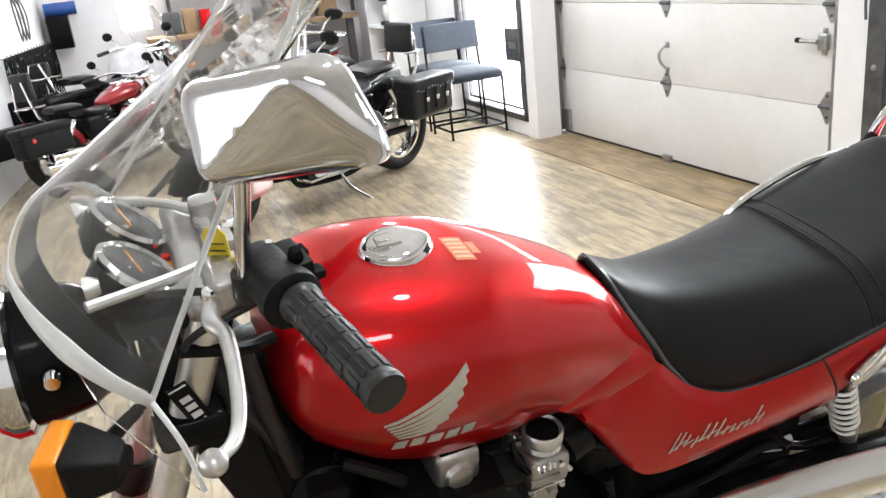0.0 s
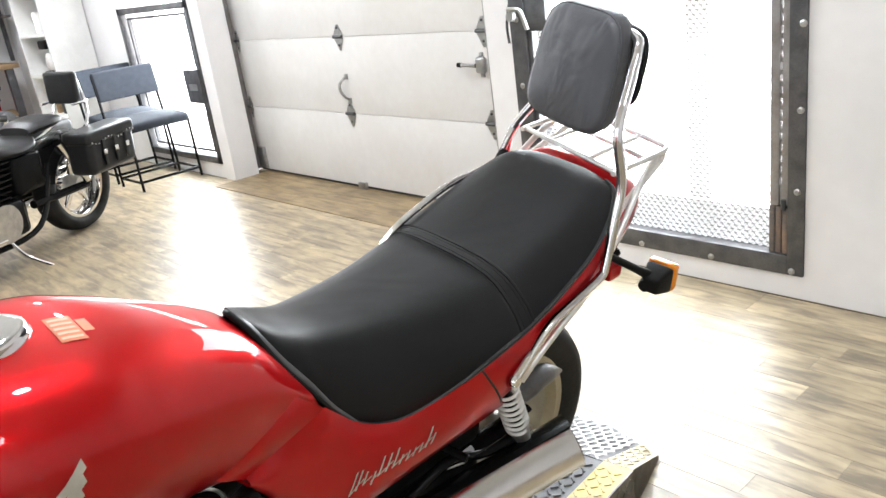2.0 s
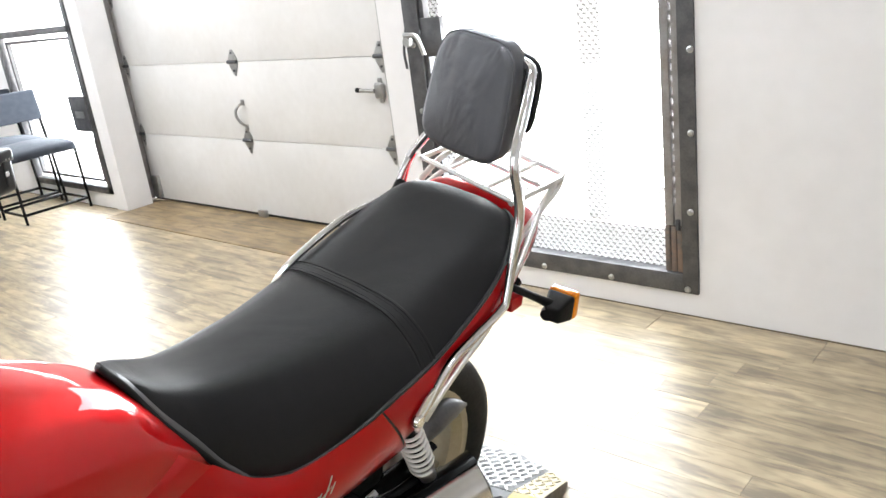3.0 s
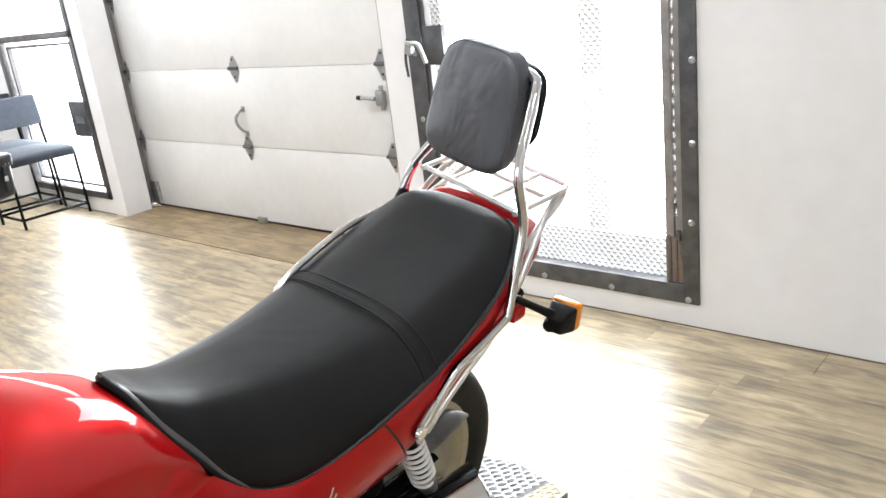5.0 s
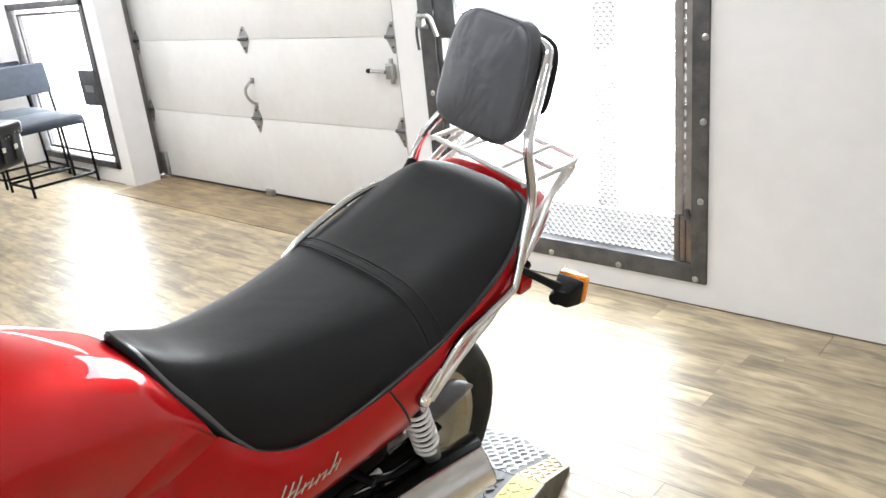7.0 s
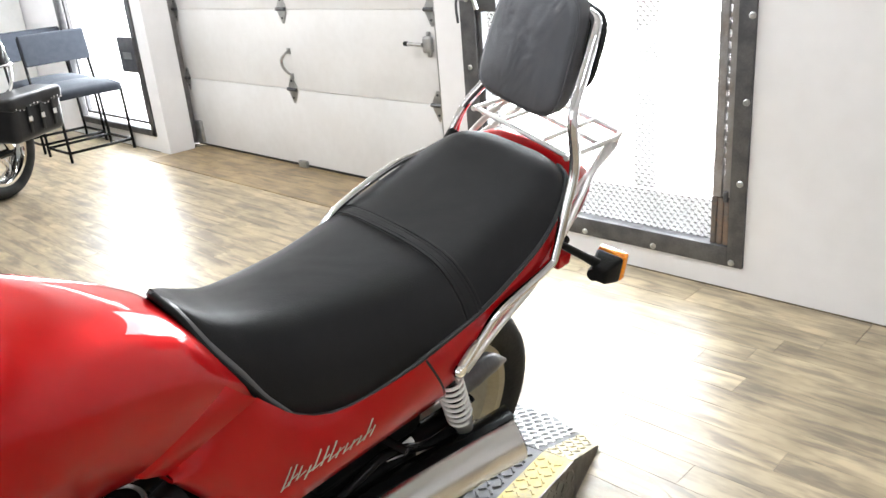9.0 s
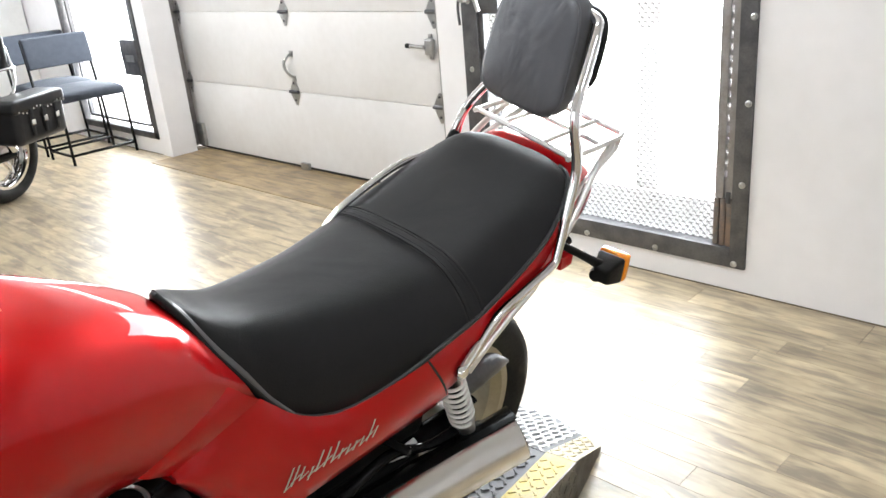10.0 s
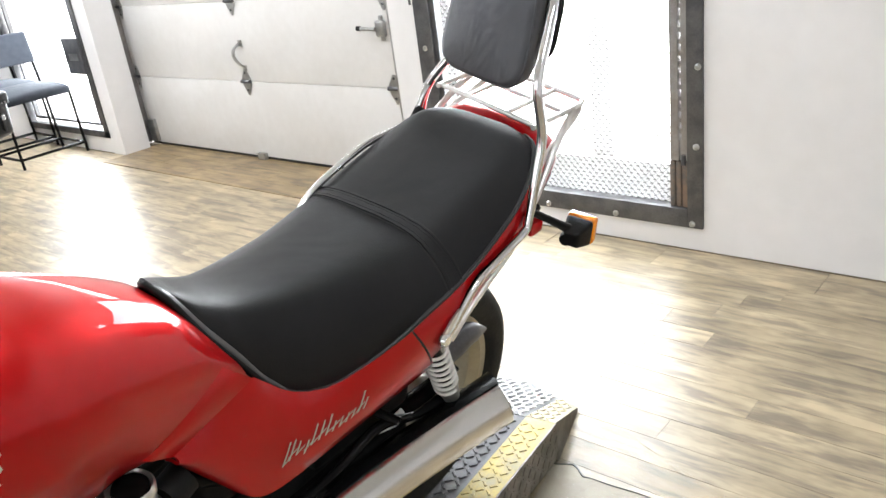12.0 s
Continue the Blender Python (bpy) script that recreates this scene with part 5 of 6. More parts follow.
    part("battery_box", box(-0.1, 0.1, -0.28, -0.03, 0.54, 0.74, 0.015), M_PLAST, bike)
    # white plate added to paint the floor glare showing through the frame
    part("floor_glare", slab([(-0.136, 0.542), (-0.088, 0.526), (-0.064, 0.545), (-0.072, 0.559), (-0.100, 0.556)], 0.004, "x", 0.114), M_WHITE, bike, "white plate standing in for floor glare behind the foot peg", smooth=False)
    part("horn", lathe([(0, 0.03), (0.03, 0.028), (0.045, 0.012), (0.045, 0)], "x", 24, (0.09, -0.93, 0.80)), M_BLACK, bike)

    # front end: forks, clamps, wheel, fender
    for sgn in (1, -1):
        fk = part("fork_leg", tube([(0.095 * sgn, -1.015, 1.15), (0.095 * sgn, -1.16, 0.75)], 0.021, 16, smooth=False), M_SATIN, bike, "fork tube with an aluminium slider")
        part("slider", tube([(0.095 * sgn, -1.16, 0.75), (0.095 * sgn, -1.28, 0.40)], [0.027, 0.024], 16, smooth=False), M_ALU, fk)
        part("dust_boot", tube([(0.095 * sgn, -1.15, 0.78), (0.095 * sgn, -1.168, 0.73)], 0.028, 14, smooth=False), M_RUBBER, fk)
    part("top_clamp", box(-0.125, 0.125, -1.05, -0.985, 1.125, 1.15, 0.012, 3), M_ALU, bike, "aluminium top fork clamp")
    part("lower_clamp", box(-0.125, 0.125, -1.11, -1.03, 0.96, 1.0, 0.012, 3), M_BLACK, bike)
    part("head_bracket", tube([(0.11, -1.07, 1.09), (0.115, -1.0, 1.075), (0.10, -0.965, 1.067)], 0.008, 8), M_BLACK, bike)
    part("steering_head", tube([(0, -1.0, 1.12), (0, -1.05, 0.96)], 0.03, 14, smooth=False), M_BLACK, bike)
    tilt = Matrix.Translation((0.118, -1.066, 1.015)) @ Matrix.Rotation(radians(20), 4, "X")
    lab = part("fork_label", turned(box(-0.001, 0.001, -0.012, 0.012, -0.038, 0.038), tilt), M_BLACK, bike, "black label with pale bars")
    for k in range(4):
        part("print_bar", turned(box(0.001, 0.0018, -0.006, 0.006, -0.004, 0.004), tilt @ Matrix.Translation((0, 0, -0.022 + 0.0125 * k))), M_WHITE, lab)
    for dz in (-0.034, 0.034):
        part("print_bar", turned(box(0.001, 0.0018, -0.010, 0.010, -0.001, 0.001), tilt @ Matrix.Translation((0, 0, dz))), M_WHITE, lab)
    wheel(bike, (0, -1.32, 0.422), 0.31, 0.11, M_RIM, 6, "front_wheel")
    ff = []
    for a in np.linspace(radians(20), radians(140), 14):
        y, z = -1.32 + 0.335 * math.cos(a), 0.422 + 0.335 * math.sin(a)
        n = Vector((0, math.cos(a), math.sin(a)))
        ff.append([(-0.068, y - 0.03 * n.y, z - 0.03 * n.z), (-0.06, y, z), (0, y + 0.01 * n.y, z + 0.01 * n.z), (0.06, y, z), (0.068, y - 0.03 * n.y, z - 0.03 * n.z)])
    part("front_fender", sheet(ff, 0.004), M_RED, bike, "red front fender")

    # headlight, instruments
    hl = part("headlight", lathe([(0.0, 0.09), (0.05, 0.08), (0.074, 0.04), (0.08, 0.0), (0.08, -0.02)], "y", 32, (0, -1.205, 1.055)), M_BLACK, bike, "round black headlight with a chrome rim")
    part("rim", lathe([(0.079, -0.02), (0.088, -0.025), (0.09, -0.04), (0.082, -0.055), (0.078, -0.04)], "y", 40, (0, -1.205, 1.055), closed=True), M_CHROME, hl)
    part("lens", lathe([(0.0, -0.072), (0.05, -0.066), (0.08, -0.045)], "y", 32, (0, -1.205, 1.055)), M_WHITE, hl)
    part("side_bolt", lathe([(0, 0.012), (0.008, 0.012), (0.011, 0.004), (0.011, 0)], "x", 12, (0.079, -1.195, 1.075)), M_CHROME, hl)
    for gx in (0.055, -0.055):
        face = Matrix.Translation((gx, -1.088, 1.165)) @ Matrix.Rotation(radians(-38), 4, "X")
        g = part("gauge", turned(lathe([(0.0, -0.05), (0.03, -0.048), (0.043, -0.03), (0.046, 0.0), (0.043, 0.003)], "z", 32), face), M_BLACK, bike, "round instrument in a chrome bezel")
        part("bezel", turned(lathe([(0.041, -0.002), (0.046, 0.0), (0.047, 0.006), (0.042, 0.01), (0.039, 0.006)], "z", 36, closed=True), face), M_CHROME, g)
        part("dial", turned(lathe([(0.0, 0.001), (0.041, 0.001), (0.041, -0.002)], "z", 32), face), M_DIAL, g)
        for k in range(11):
            a = radians(220 - 26 * k)
            part("tick", turned(box(0.031, 0.037, -0.0009, 0.0009, 0.0012, 0.0018), face @ Matrix.Rotation(a, 4, "Z")), M_WHITE, g)
        part("needle", turned(box(-0.006, 0.03, -0.001, 0.001, 0.003, 0.0038), face @ Matrix.Rotation(radians(205), 4, "Z")), M_AMBER, g)
        part("glass", turned(lathe([(0.0, 0.009), (0.03, 0.0085), (0.041, 0.006)], "z", 32), face), M_LENS, g).visible_shadow = False
    part("dash_pod", box(-0.1, 0.1, -1.12, -1.04, 1.105, 1.13, 0.012), M_PLAST, bike)
    for k in range(3):
        part("warning_lamp", lathe([(0, 0.004), (0.006, 0.003), (0.007, 0)], "z", 12, (-0.02 + 0.02 * k, -1.055, 1.131)), M_AMBER if k else M_REDLENS, bike)

    # handlebar with grips, switch, lever and mirrors
    left = [(0.0, -1.0, 1.165), (0.06, -1.0, 1.165), (0.12, -1.0, 1.185), (0.18, -0.985, 1.212), (0.26, -0.962, 1.219), (0.392, -0.935, 1.2138)]
    steer = Matrix.Translation((0, -1.0, 0)) @ Matrix.Rotation(radians(-42), 4, "Z") @ Matrix.Translation((0, 1.0, 0))
    droop = steer @ Matrix.Translation((-0.14, 0, 1.222)) @ Matrix.Rotation(radians(-10), 4, "Y") @ Matrix.Translation((0.2, 0, -1.23))
    hb = part("handlebar", tube([*(droop @ Vector(p) for p in mirrored(list(reversed(left[3:])))), (-0.06, -1.0, 1.165), *left], 0.011, 12, 5), M_CHROME, bike, "chrome handlebar with black rubber grips")
    for x in (0.05, -0.05):
        part("riser", box(x - 0.017, x + 0.017, -1.018, -0.982, 1.14, 1.185, 0.008), M_ALU, hb)
    for sgn in (1, -1):
        before = set(bpy.data.objects)
        a, b = Vector((0.262 * sgn, -0.9615, 1.219)), Vector((0.398 * sgn, -0.9335, 1.2135))
        pts, rad = [], []
        for k in range(25):
            f = k / 24
            pts.append(a + (b - a) * f)
            rad.append(0.0165 + (0.0008 if k % 4 < 2 else 0.0) + (0.002 if k > 22 else 0) + (0.003 if k < 2 else 0))
        grip = part("grip", tube(pts, rad, 20, smooth=False), M_RUBBER, hb, "ribbed black rubber grip")
        d = (b - a).normalized()
        part("bar_end", tube([b, b + d * 0.004], [0.0192, 0.018], 20, smooth=False), M_RUBBER, grip)
        rot = d.to_track_quat("X", "Z").to_matrix().to_4x4() if sgn > 0 else d.to_track_quat("X", "Z").to_matrix().to_4x4()
        for k in range(10):
            ang = 2 * math.pi * k / 10
            m = Matrix.Translation(a + (b - a) * 0.5) @ rot @ Matrix.Rotation(ang, 4, "X")
            for j in range(5):
                part("grip_rib", turned(box(-0.062 + 0.025 * j, -0.042 + 0.025 * j, -0.0036, 0.0036, 0.016, 0.0181, 0.0008, 1), m), M_RUBBER, grip)
        sw = Matrix.Translation((0.222 * sgn, -0.9725, 1.218)) @ rot
        body = part("switch_housing", turned(lathe([(0.012, -0.042), (0.024, -0.04), (0.027, -0.02), (0.026, 0.01), (0.029, 0.02), (0.029, 0.034), (0.022, 0.038)], "x", 24), sw), M_PLAST, hb, "black plastic switch housing")
        part("switch_block", turned(box(-0.035, 0.016, 0.0, 0.034, -0.03, 0.022, 0.007), sw), M_PLAST, body)
        part("rocker", turned(box(-0.022, -0.004, 0.026, 0.038, 0.006, 0.02, 0.003), sw), M_BLACK, body)
        part("thumb_button", turned(lathe([(0, 0.012), (0.006, 0.012), (0.008, 0.006), (0.008, 0)], "z", 12, (0.004, 0.02, 0.02)), sw), M_BLACK, body)
        part("turn_switch", turned(box(-0.012, 0.004, 0.03, 0.05, -0.012, -0.002, 0.003), sw), M_BLACK, body)
        part("clamp_screw", turned(lathe([(0, 0.004), (0.004, 0.004), (0.004, 0)], "z", 8, (-0.03, 0.01, 0.022)), sw), M_CHROME, body)
        pc = part("lever_perch", box(min(0.12 * sgn, 0.18 * sgn), max(0.12 * sgn, 0.18 * sgn), -1.03, -0.975, 1.168, 1.205, 0.01, 3), M_ALU, hb, "cast aluminium lever perch")
        part("pivot_bolt", lathe([(0, 0.008), (0.006, 0.008), (0.008, 0.003), (0.008, 0)], "z", 12, (0.178 * sgn, -1.03, 1.192)), M_CHROME, pc)
        lv = [(0.165 * sgn, -1.028, 1.18), (0.2 * sgn, -1.034, 1.179), (0.225 * sgn, -1.026, 1.177), (0.28 * sgn, -1.029, 1.176), (0.33 * sgn, -1.036, 1.176), (0.365 * sgn, -1.047, 1.179), (0.382 * sgn, -1.062, 1.183)]
        lever = part("lever", tube(lv, [0.008, 0.0095, 0.0078, 0.0068, 0.0066, 0.0064, 0.006], 12, 5, flat=0.8), M_LEVER, hb, "satin aluminium hand lever")
        part("ball_end", lathe([(0.0, -0.0115), (0.006, -0.01), (0.0105, -0.005), (0.0115, 0), (0.0105, 0.005), (0.006, 0.01), (0.0, 0.0115)], "z", 16, (0.385 * sgn, -1.066, 1.183)), M_LEVER, lever)
        # mirror: stem and chrome shell with the glass to the rear
        stem = part("mirror", tube([(0.2 * sgn, -0.998, 1.205), (0.212 * sgn, -0.997, 1.25), (0.24 * sgn, -0.99, 1.345)], 0.0075, 10), M_CHROME, hb, "chrome rear-view mirror")
        part("stem_boot", tube([(0.198 * sgn, -0.998, 1.195), (0.202 * sgn, -0.998, 1.225)], 0.012, 10, smooth=False), M_RUBBER, stem)
        c = [Vector((0.2, -1.014, 1.41)), Vector((0.25, -1.0, 1.338)), Vector((0.385, -0.906, 1.397)), Vector((0.332, -0.928, 1.462))]
        mid = sum(c, Vector()) / 4
        nrm = (c[2] - c[0]).cross(c[3] - c[1]).normalized()
        if nrm.y > 0:
            nrm = -nrm
        outline = []
        for i in range(4):
            p0, p1, p2 = c[i - 1], c[i], c[(i + 1) % 4]
            s0, s1 = p1 + (p0 - p1).normalized() * 0.022, p1 + (p2 - p1).normalized() * 0.022
            outline += [s0 * (1 - f) ** 2 + p1 * 2 * f * (1 - f) + s1 * f * f for f in (0, 0.25, 0.5, 0.75, 1)]
            outline += [s1 + (p2 + (p1 - p2).normalized() * 0.022 - s1) * f for f in (0.2, 0.4, 0.6, 0.8)]
        ra, rb = outline[11], outline[29]
        hub = (ra + rb) / 2
        along = (rb - ra).normalized()
        rows = []
        for g in (0.93, 1.0, 1.01, 1.0 - 0.004, 0.985, 0.96, 0.92, 0.86, 0.78, 0.68, 0.56, 0.42, 0.28, 0.14, 0.02):
            row = []
            for p in outline:
                q = hub + (p - hub) * g
                off = (q - hub) - along * (q - hub).dot(along)
                v = math.sqrt(off.length ** 2 + 0.006 ** 2)
                h = -0.001 if g == 0.93 else 0.0 if g == 1.0 else 0.006 if g == 1.01 else 0.006 + (1 - g ** 14) * max(0.0, 0.036 - (0.22 if off.dot(c[0] - hub) > 0 else 0.5) * v)
                q = q + nrm * h
                row.append(Vector((q.x * sgn, q.y, q.z)))
            rows.append(row)
        part("shell", rings(rows), M_CHROME, stem, sharp=75)
        bm = bmesh.new()
        f = [bm.verts.new((((mid + (p - mid) * 0.93 - nrm * 0.003).x) * sgn, (mid + (p - mid) * 0.93 - nrm * 0.003).y, (mid + (p - mid) * 0.93 - nrm * 0.003).z)) for p in outline]
        bm.faces.new(f)
        part("mirror_glass", bm, M_CHROME, stem, "silvered mirror glass", smooth=False)
        if sgn < 0:
            for ob in set(bpy.data.objects) - before:
                ob.data.transform(steer if ob.name.split(".")[0] in ("mirror", "stem_boot", "shell", "mirror_glass") else droop)
    # yellow tag hanging at the clamp, cables
    tg = part("price_tag", turned(slab([(-0.013, 0.0), (0.013, 0.0), (0.013, 0.035), (0.006, 0.043), (-0.006, 0.043), (-0.013, 0.035)], 0.0012, "y"), Matrix.Translation((0.128, -1.008, 1.193)) @ Matrix.Rotation(radians(55), 4, "Z") @ Matrix.Rotation(radians(-6), 4, "Y")), M_YELLOW, bike, "yellow card tag with faint print")
    for k in range(3):
        part("print_bar", turned(box(-0.009, 0.009, -0.0006, 0.0, 0.008 + 0.008 * k, 0.0095 + 0.008 * k), Matrix.Translation((0.128, -1.008, 1.193)) @ Matrix.Rotation(radians(55), 4, "Z") @ Matrix.Rotation(radians(-6), 4, "Y")), M_INK, tg)
    for pts in ([(0.15, -1.02, 1.18), (0.08, -1.1, 1.14), (0.03, -1.1, 1.0), (0.05, -0.97, 0.85)], [(0.2, -0.985, 1.19), (0.12, -1.06, 1.1), (0.04, -1.02, 0.98), (0.03, -0.93, 0.86)], [(-0.15, -1.02, 1.18), (-0.05, -1.11, 1.13), (0.0, -1.08, 1.0), (0.04, -0.95, 0.84)]):
        part("control_cable", tube(pts, 0.0042, 8), M_RUBBER, bike)
    # front signals
    signal(bike, (0.10, -1.12, 1.02), (0.18, -1.172, 1.040), -1, -0.35, 0.82)
    signal(bike, (-0.10, -1.12, 0.99), (-0.185, -1.165, 0.965), -1, 0.35, 0.84)

    # windshield: a clear curved screen with pale trim, its lower wings beside the lamp
    def screen(f, h):
        """f from -1 to 1 across, h from 0 to 1 up."""
        half = 0.225 - 0.15 * h + 0.02 * h * h
        apex_y = -1.212 + 0.47 * h
        apex_z = 1.174 + 0.33 * h
        edge_y = -1.102 + 0.226 * h
        edge_z = 1.138 + 0.33 * h
        q = abs(f) ** 1.5
        lift = (1 - h) * (0.02 * math.sin(math.pi * abs(f)) - 0.012 * f ** 4)
        return (half * math.sin(f * math.pi / 2), apex_y + (edge_y - apex_y) * q, apex_z + (edge_z - apex_z) * q + lift)
    rows = [[screen(-1 + 2 * i / 24, j / 12) for i in range(25)] for j in range(13)]
    ws = part("windshield", sheet(rows, 0.003), M_GLASS, bike, "clear curved plastic windshield with pale edge trim")
    ws.visible_shadow = False
    for sgn in (1, -1):
        side = [screen(sgn, j / 12) for j in range(13)]
        part("edge_trim", tube(side, 0.0032, 8, 2), M_TRIM, ws)
        a, b = screen(sgn, 0), (0.285 * sgn, -1.075, 1.055)
        m = screen(0.55 * sgn, 0)
        rows = [[m, tuple((Vector(m) + Vector(a)) / 2), a], [(0.20 * sgn, -1.145, 1.105), (0.23 * sgn, -1.11, 1.09), (0.255 * sgn, -1.085, 1.09)], [(0.265 * sgn, -1.085, 1.05), (0.275 * sgn, -1.08, 1.05), b]]
        wing = part("lower_wing", sheet(rows, 0.003), M_GLASS, ws, "clear lower wing of the screen")
        wing.visible_shadow = False
        part("edge_trim", tube([a, (0.257 * sgn, -1.084, 1.092), b], 0.003, 8, 4), M_TRIM, ws)
        part("bracket", tube([(0.055 * sgn, -1.0, 1.16), (0.09 * sgn, -1.05, 1.17), (0.12 * sgn, -1.14, 1.175)], 0.006, 8), M_SATIN, ws, "bright screen bracket")
        part("bracket_knob", lathe([(0, 0.015), (0.008, 0.015), (0.012, 0.006), (0.012, 0)], "y", 14, (0.085 * sgn, -1.14, 1.175)), M_SATIN, ws)
    low = [screen(-1 + 2 * i / 24, 0) for i in range(25)]
    part("lower_trim", tube(low, [0.0018, 0.0018, 0.002, 0.0026, 0.0048, 0.0026], 10, 2, flat=2.4), M_TRIM, ws, "milky white lower trim of the screen")
    rows = [[tuple(np.add(screen(-1 + 2 * i / 24, 0.012 + 0.017 * j), (0, 0.004, -0.001))) for i in range(25)] for j in range(4)]
    part("lower_band", sheet(rows, 0.002), M_PLAST, ws, "black band along the lower edge of the screen")
    return bike


bike = build_motorcycle()


# ---- chairs by the window ----
def build_chair(at, label):
    ch = thing("sled_chair", at, label, "chair", "chairs by the window")
    for sx in (-0.25, 0.25):
        part("side_rail", tube([(sx, -0.22, 0.075), (sx, 0.17, 0.075)], 0.011, 8, smooth=False), M_BLACK, ch)
        part("front_leg", tube([(sx, -0.225, 0.004), (sx, -0.222, 0.1), (sx * 0.99, -0.215, 0.5)], 0.011, 8, smooth=False), M_BLACK, ch)
        part("back_leg", tube([(sx, 0.17, 0.004), (sx, 0.172, 0.1), (sx * 0.98, 0.19, 0.48), (sx * 0.96, 0.25, 0.9)], 0.011, 8, smooth=False), M_BLACK, ch)
    for y in (-0.215, 0.165):
        part("cross_bar", tube([(-0.25, y, 0.075), (0.25, y, 0.075)], 0.011, 8, smooth=False), M_BLACK, ch)
    part("seat_rail", tube([(-0.245, -0.2, 0.475), (-0.245, 0.2, 0.475)], 0.01, 8, smooth=False), M_BLACK, ch)
    part("seat_rail", tube([(0.245, -0.2, 0.475), (0.245, 0.2, 0.475)], 0.01, 8, smooth=False), M_BLACK, ch)
    bm = box(-0.25, 0.25, -0.245, 0.2, 0.475, 0.54, 0.028, 4)
    bmesh.ops.subdivide_edges(bm, edges=[e for e in bm.edges if e.calc_length() > 0.2], cuts=6, use_grid_fill=True)
    for v in bm.verts:
        v.co.z += 0.028 * (1 - (v.co.x / 0.25) ** 2) * (1 - (v.co.y / 0.25) ** 2) - 0.02 * max(0, (-v.co.y - 0.15) / 0.1) ** 2
    part("seat", bm, M_FABRIC, ch, "blue-grey fabric seat cushion")
    bm = box(-0.25, 0.25, 0.2, 0.24, 0.69, 0.92, 0.016, 3)
    bmesh.ops.subdivide_edges(bm, edges=[e for e in bm.edges if e.calc_length() > 0.3], cuts=8, use_grid_fill=True)
    for v in bm.verts:
        v.co.y += 0.14 * (v.co.z - 0.69) - 0.35 * v.co.x ** 2
    part("backrest", bm, M_FABRIC, ch, "blue-grey fabric backrest")
    return ch


build_chair(pose(-5.0, 3.31, 0, 0, 0, 91), "blue-grey fabric chair on a black sled frame by the window")
build_chair(pose(-5.53, 3.33, 0, 0, 0, 89), "blue-grey fabric chair tucked behind another by the window")


# ---- cruisers; y to the front, x to the right ----
def cruiser(at, paint, label, bags, bag_mat, shield=False, scale=1.0, pad=True, back=0.0, rise=0.0):
    c = thing("cruiser_motorcycle", at @ Matrix.Diagonal((scale, scale * 1.03, scale, 1)), label, "motorcycle", "parked cruisers")
    rw, fw = (0, -0.82, 0.325), (0, 0.84, 0.325)
    wheel(c, rw, 0.325, 0.16, M_CHROME, 5, "rear_wheel")
    wheel(c, fw, 0.325, 0.12, M_CHROME, 5, "front_wheel", 8)
    for (ax, ay, az), a0, a1, w in ((rw, 15, 150, 0.1), (fw, 40, 165, 0.085)):
        rows = []
        for a in np.linspace(radians(a0), radians(a1), 14):
            away = -1 if ay < 0 else 1
            y, z, n = ay - away * 0.355 * math.cos(a), az + 0.355 * math.sin(a), Vector((0, 0, math.sin(a)))
            ny = (y - ay) / 0.355
            rows.append([(-w, y - 0.07 * ny, z - 0.07 * n.z), (-w * 0.9, y, z), (0, y + 0.02 * ny, z + 0.02 * n.z), (w * 0.9, y, z), (w, y - 0.07 * ny, z - 0.07 * n.z)])
        part("fender", sheet(rows, 0.005), paint, c)
    # tank and seats
    prof = [(0.42, 0.05, 0.86, 0.76, 0.82), (0.38, 0.1, 0.90, 0.73, 0.82), (0.28, 0.145, 0.915, 0.71, 0.81), (0.15, 0.155, 0.905, 0.70, 0.80), (0.0, 0.13, 0.86, 0.69, 0.78), (-0.12, 0.09, 0.80, 0.68, 0.75), (-0.16, 0.05, 0.77, 0.69, 0.74)]
    tk = part("fuel_tank", rings([body_ring(r[0], *r[1:], n=32, up=0.75) for r in smooth_rows(prof, 24)]), paint, c, "glossy painted tank")
    part("dash_panel", box(-0.035, 0.035, 0.08, 0.33, 0.9, 0.93, 0.015), M_CHROME, tk)
    st = [(-0.08, 0.08, 0.75, 0.68, 0.71), (-0.14, 0.15, 0.735, 0.66, 0.70), (-0.26, 0.18, 0.72, 0.65, 0.69), (-0.38, 0.165, 0.735, 0.66, 0.70), (-0.43, 0.13, 0.76, 0.68, 0.72)]
    part("seat", rings([body_ring(r[0], *r[1:], n=28) for r in smooth_rows(st, 16)]), M_LEATHER, c, "black leather saddle")
    st = [(-0.42, 0.11, 0.80, 0.74, 0.77), (-0.5, 0.14, 0.825, 0.74, 0.785), (-0.66, 0.14, 0.835, 0.75, 0.79), (-0.74, 0.1, 0.82, 0.76, 0.79)]
    part("pillion", rings([body_ring(r[0], *r[1:], n=28) for r in smooth_rows(st, 14)]), M_LEATHER, c, "black leather pillion pad")
    if pad:
        bk = part("backrest", box(-0.11 - 0.2 * rise, 0.11 + 0.2 * rise, -0.96, -0.9, 0.81 + rise, 1.0 + 1.6 * rise, 0.026, 3), M_LEATHER, c, "black padded backrest on a chrome bar")
        for sx in (-0.135, 0.135):
            part("bar", tube([(sx, -0.62, 0.62), (sx, -0.9, 0.70), (sx * 0.9, -0.97, 0.85), (sx * 0.5, -0.98, 0.99 + rise)], 0.011, 8), M_CHROME, bk)
        part("rail", tube([(0.12, -0.84, 0.86), (0.13, -0.98, 0.86), (0, -1.04, 0.86), (-0.13, -0.98, 0.86), (-0.12, -0.84, 0.86)], 0.009, 8), M_CHROME, bk)
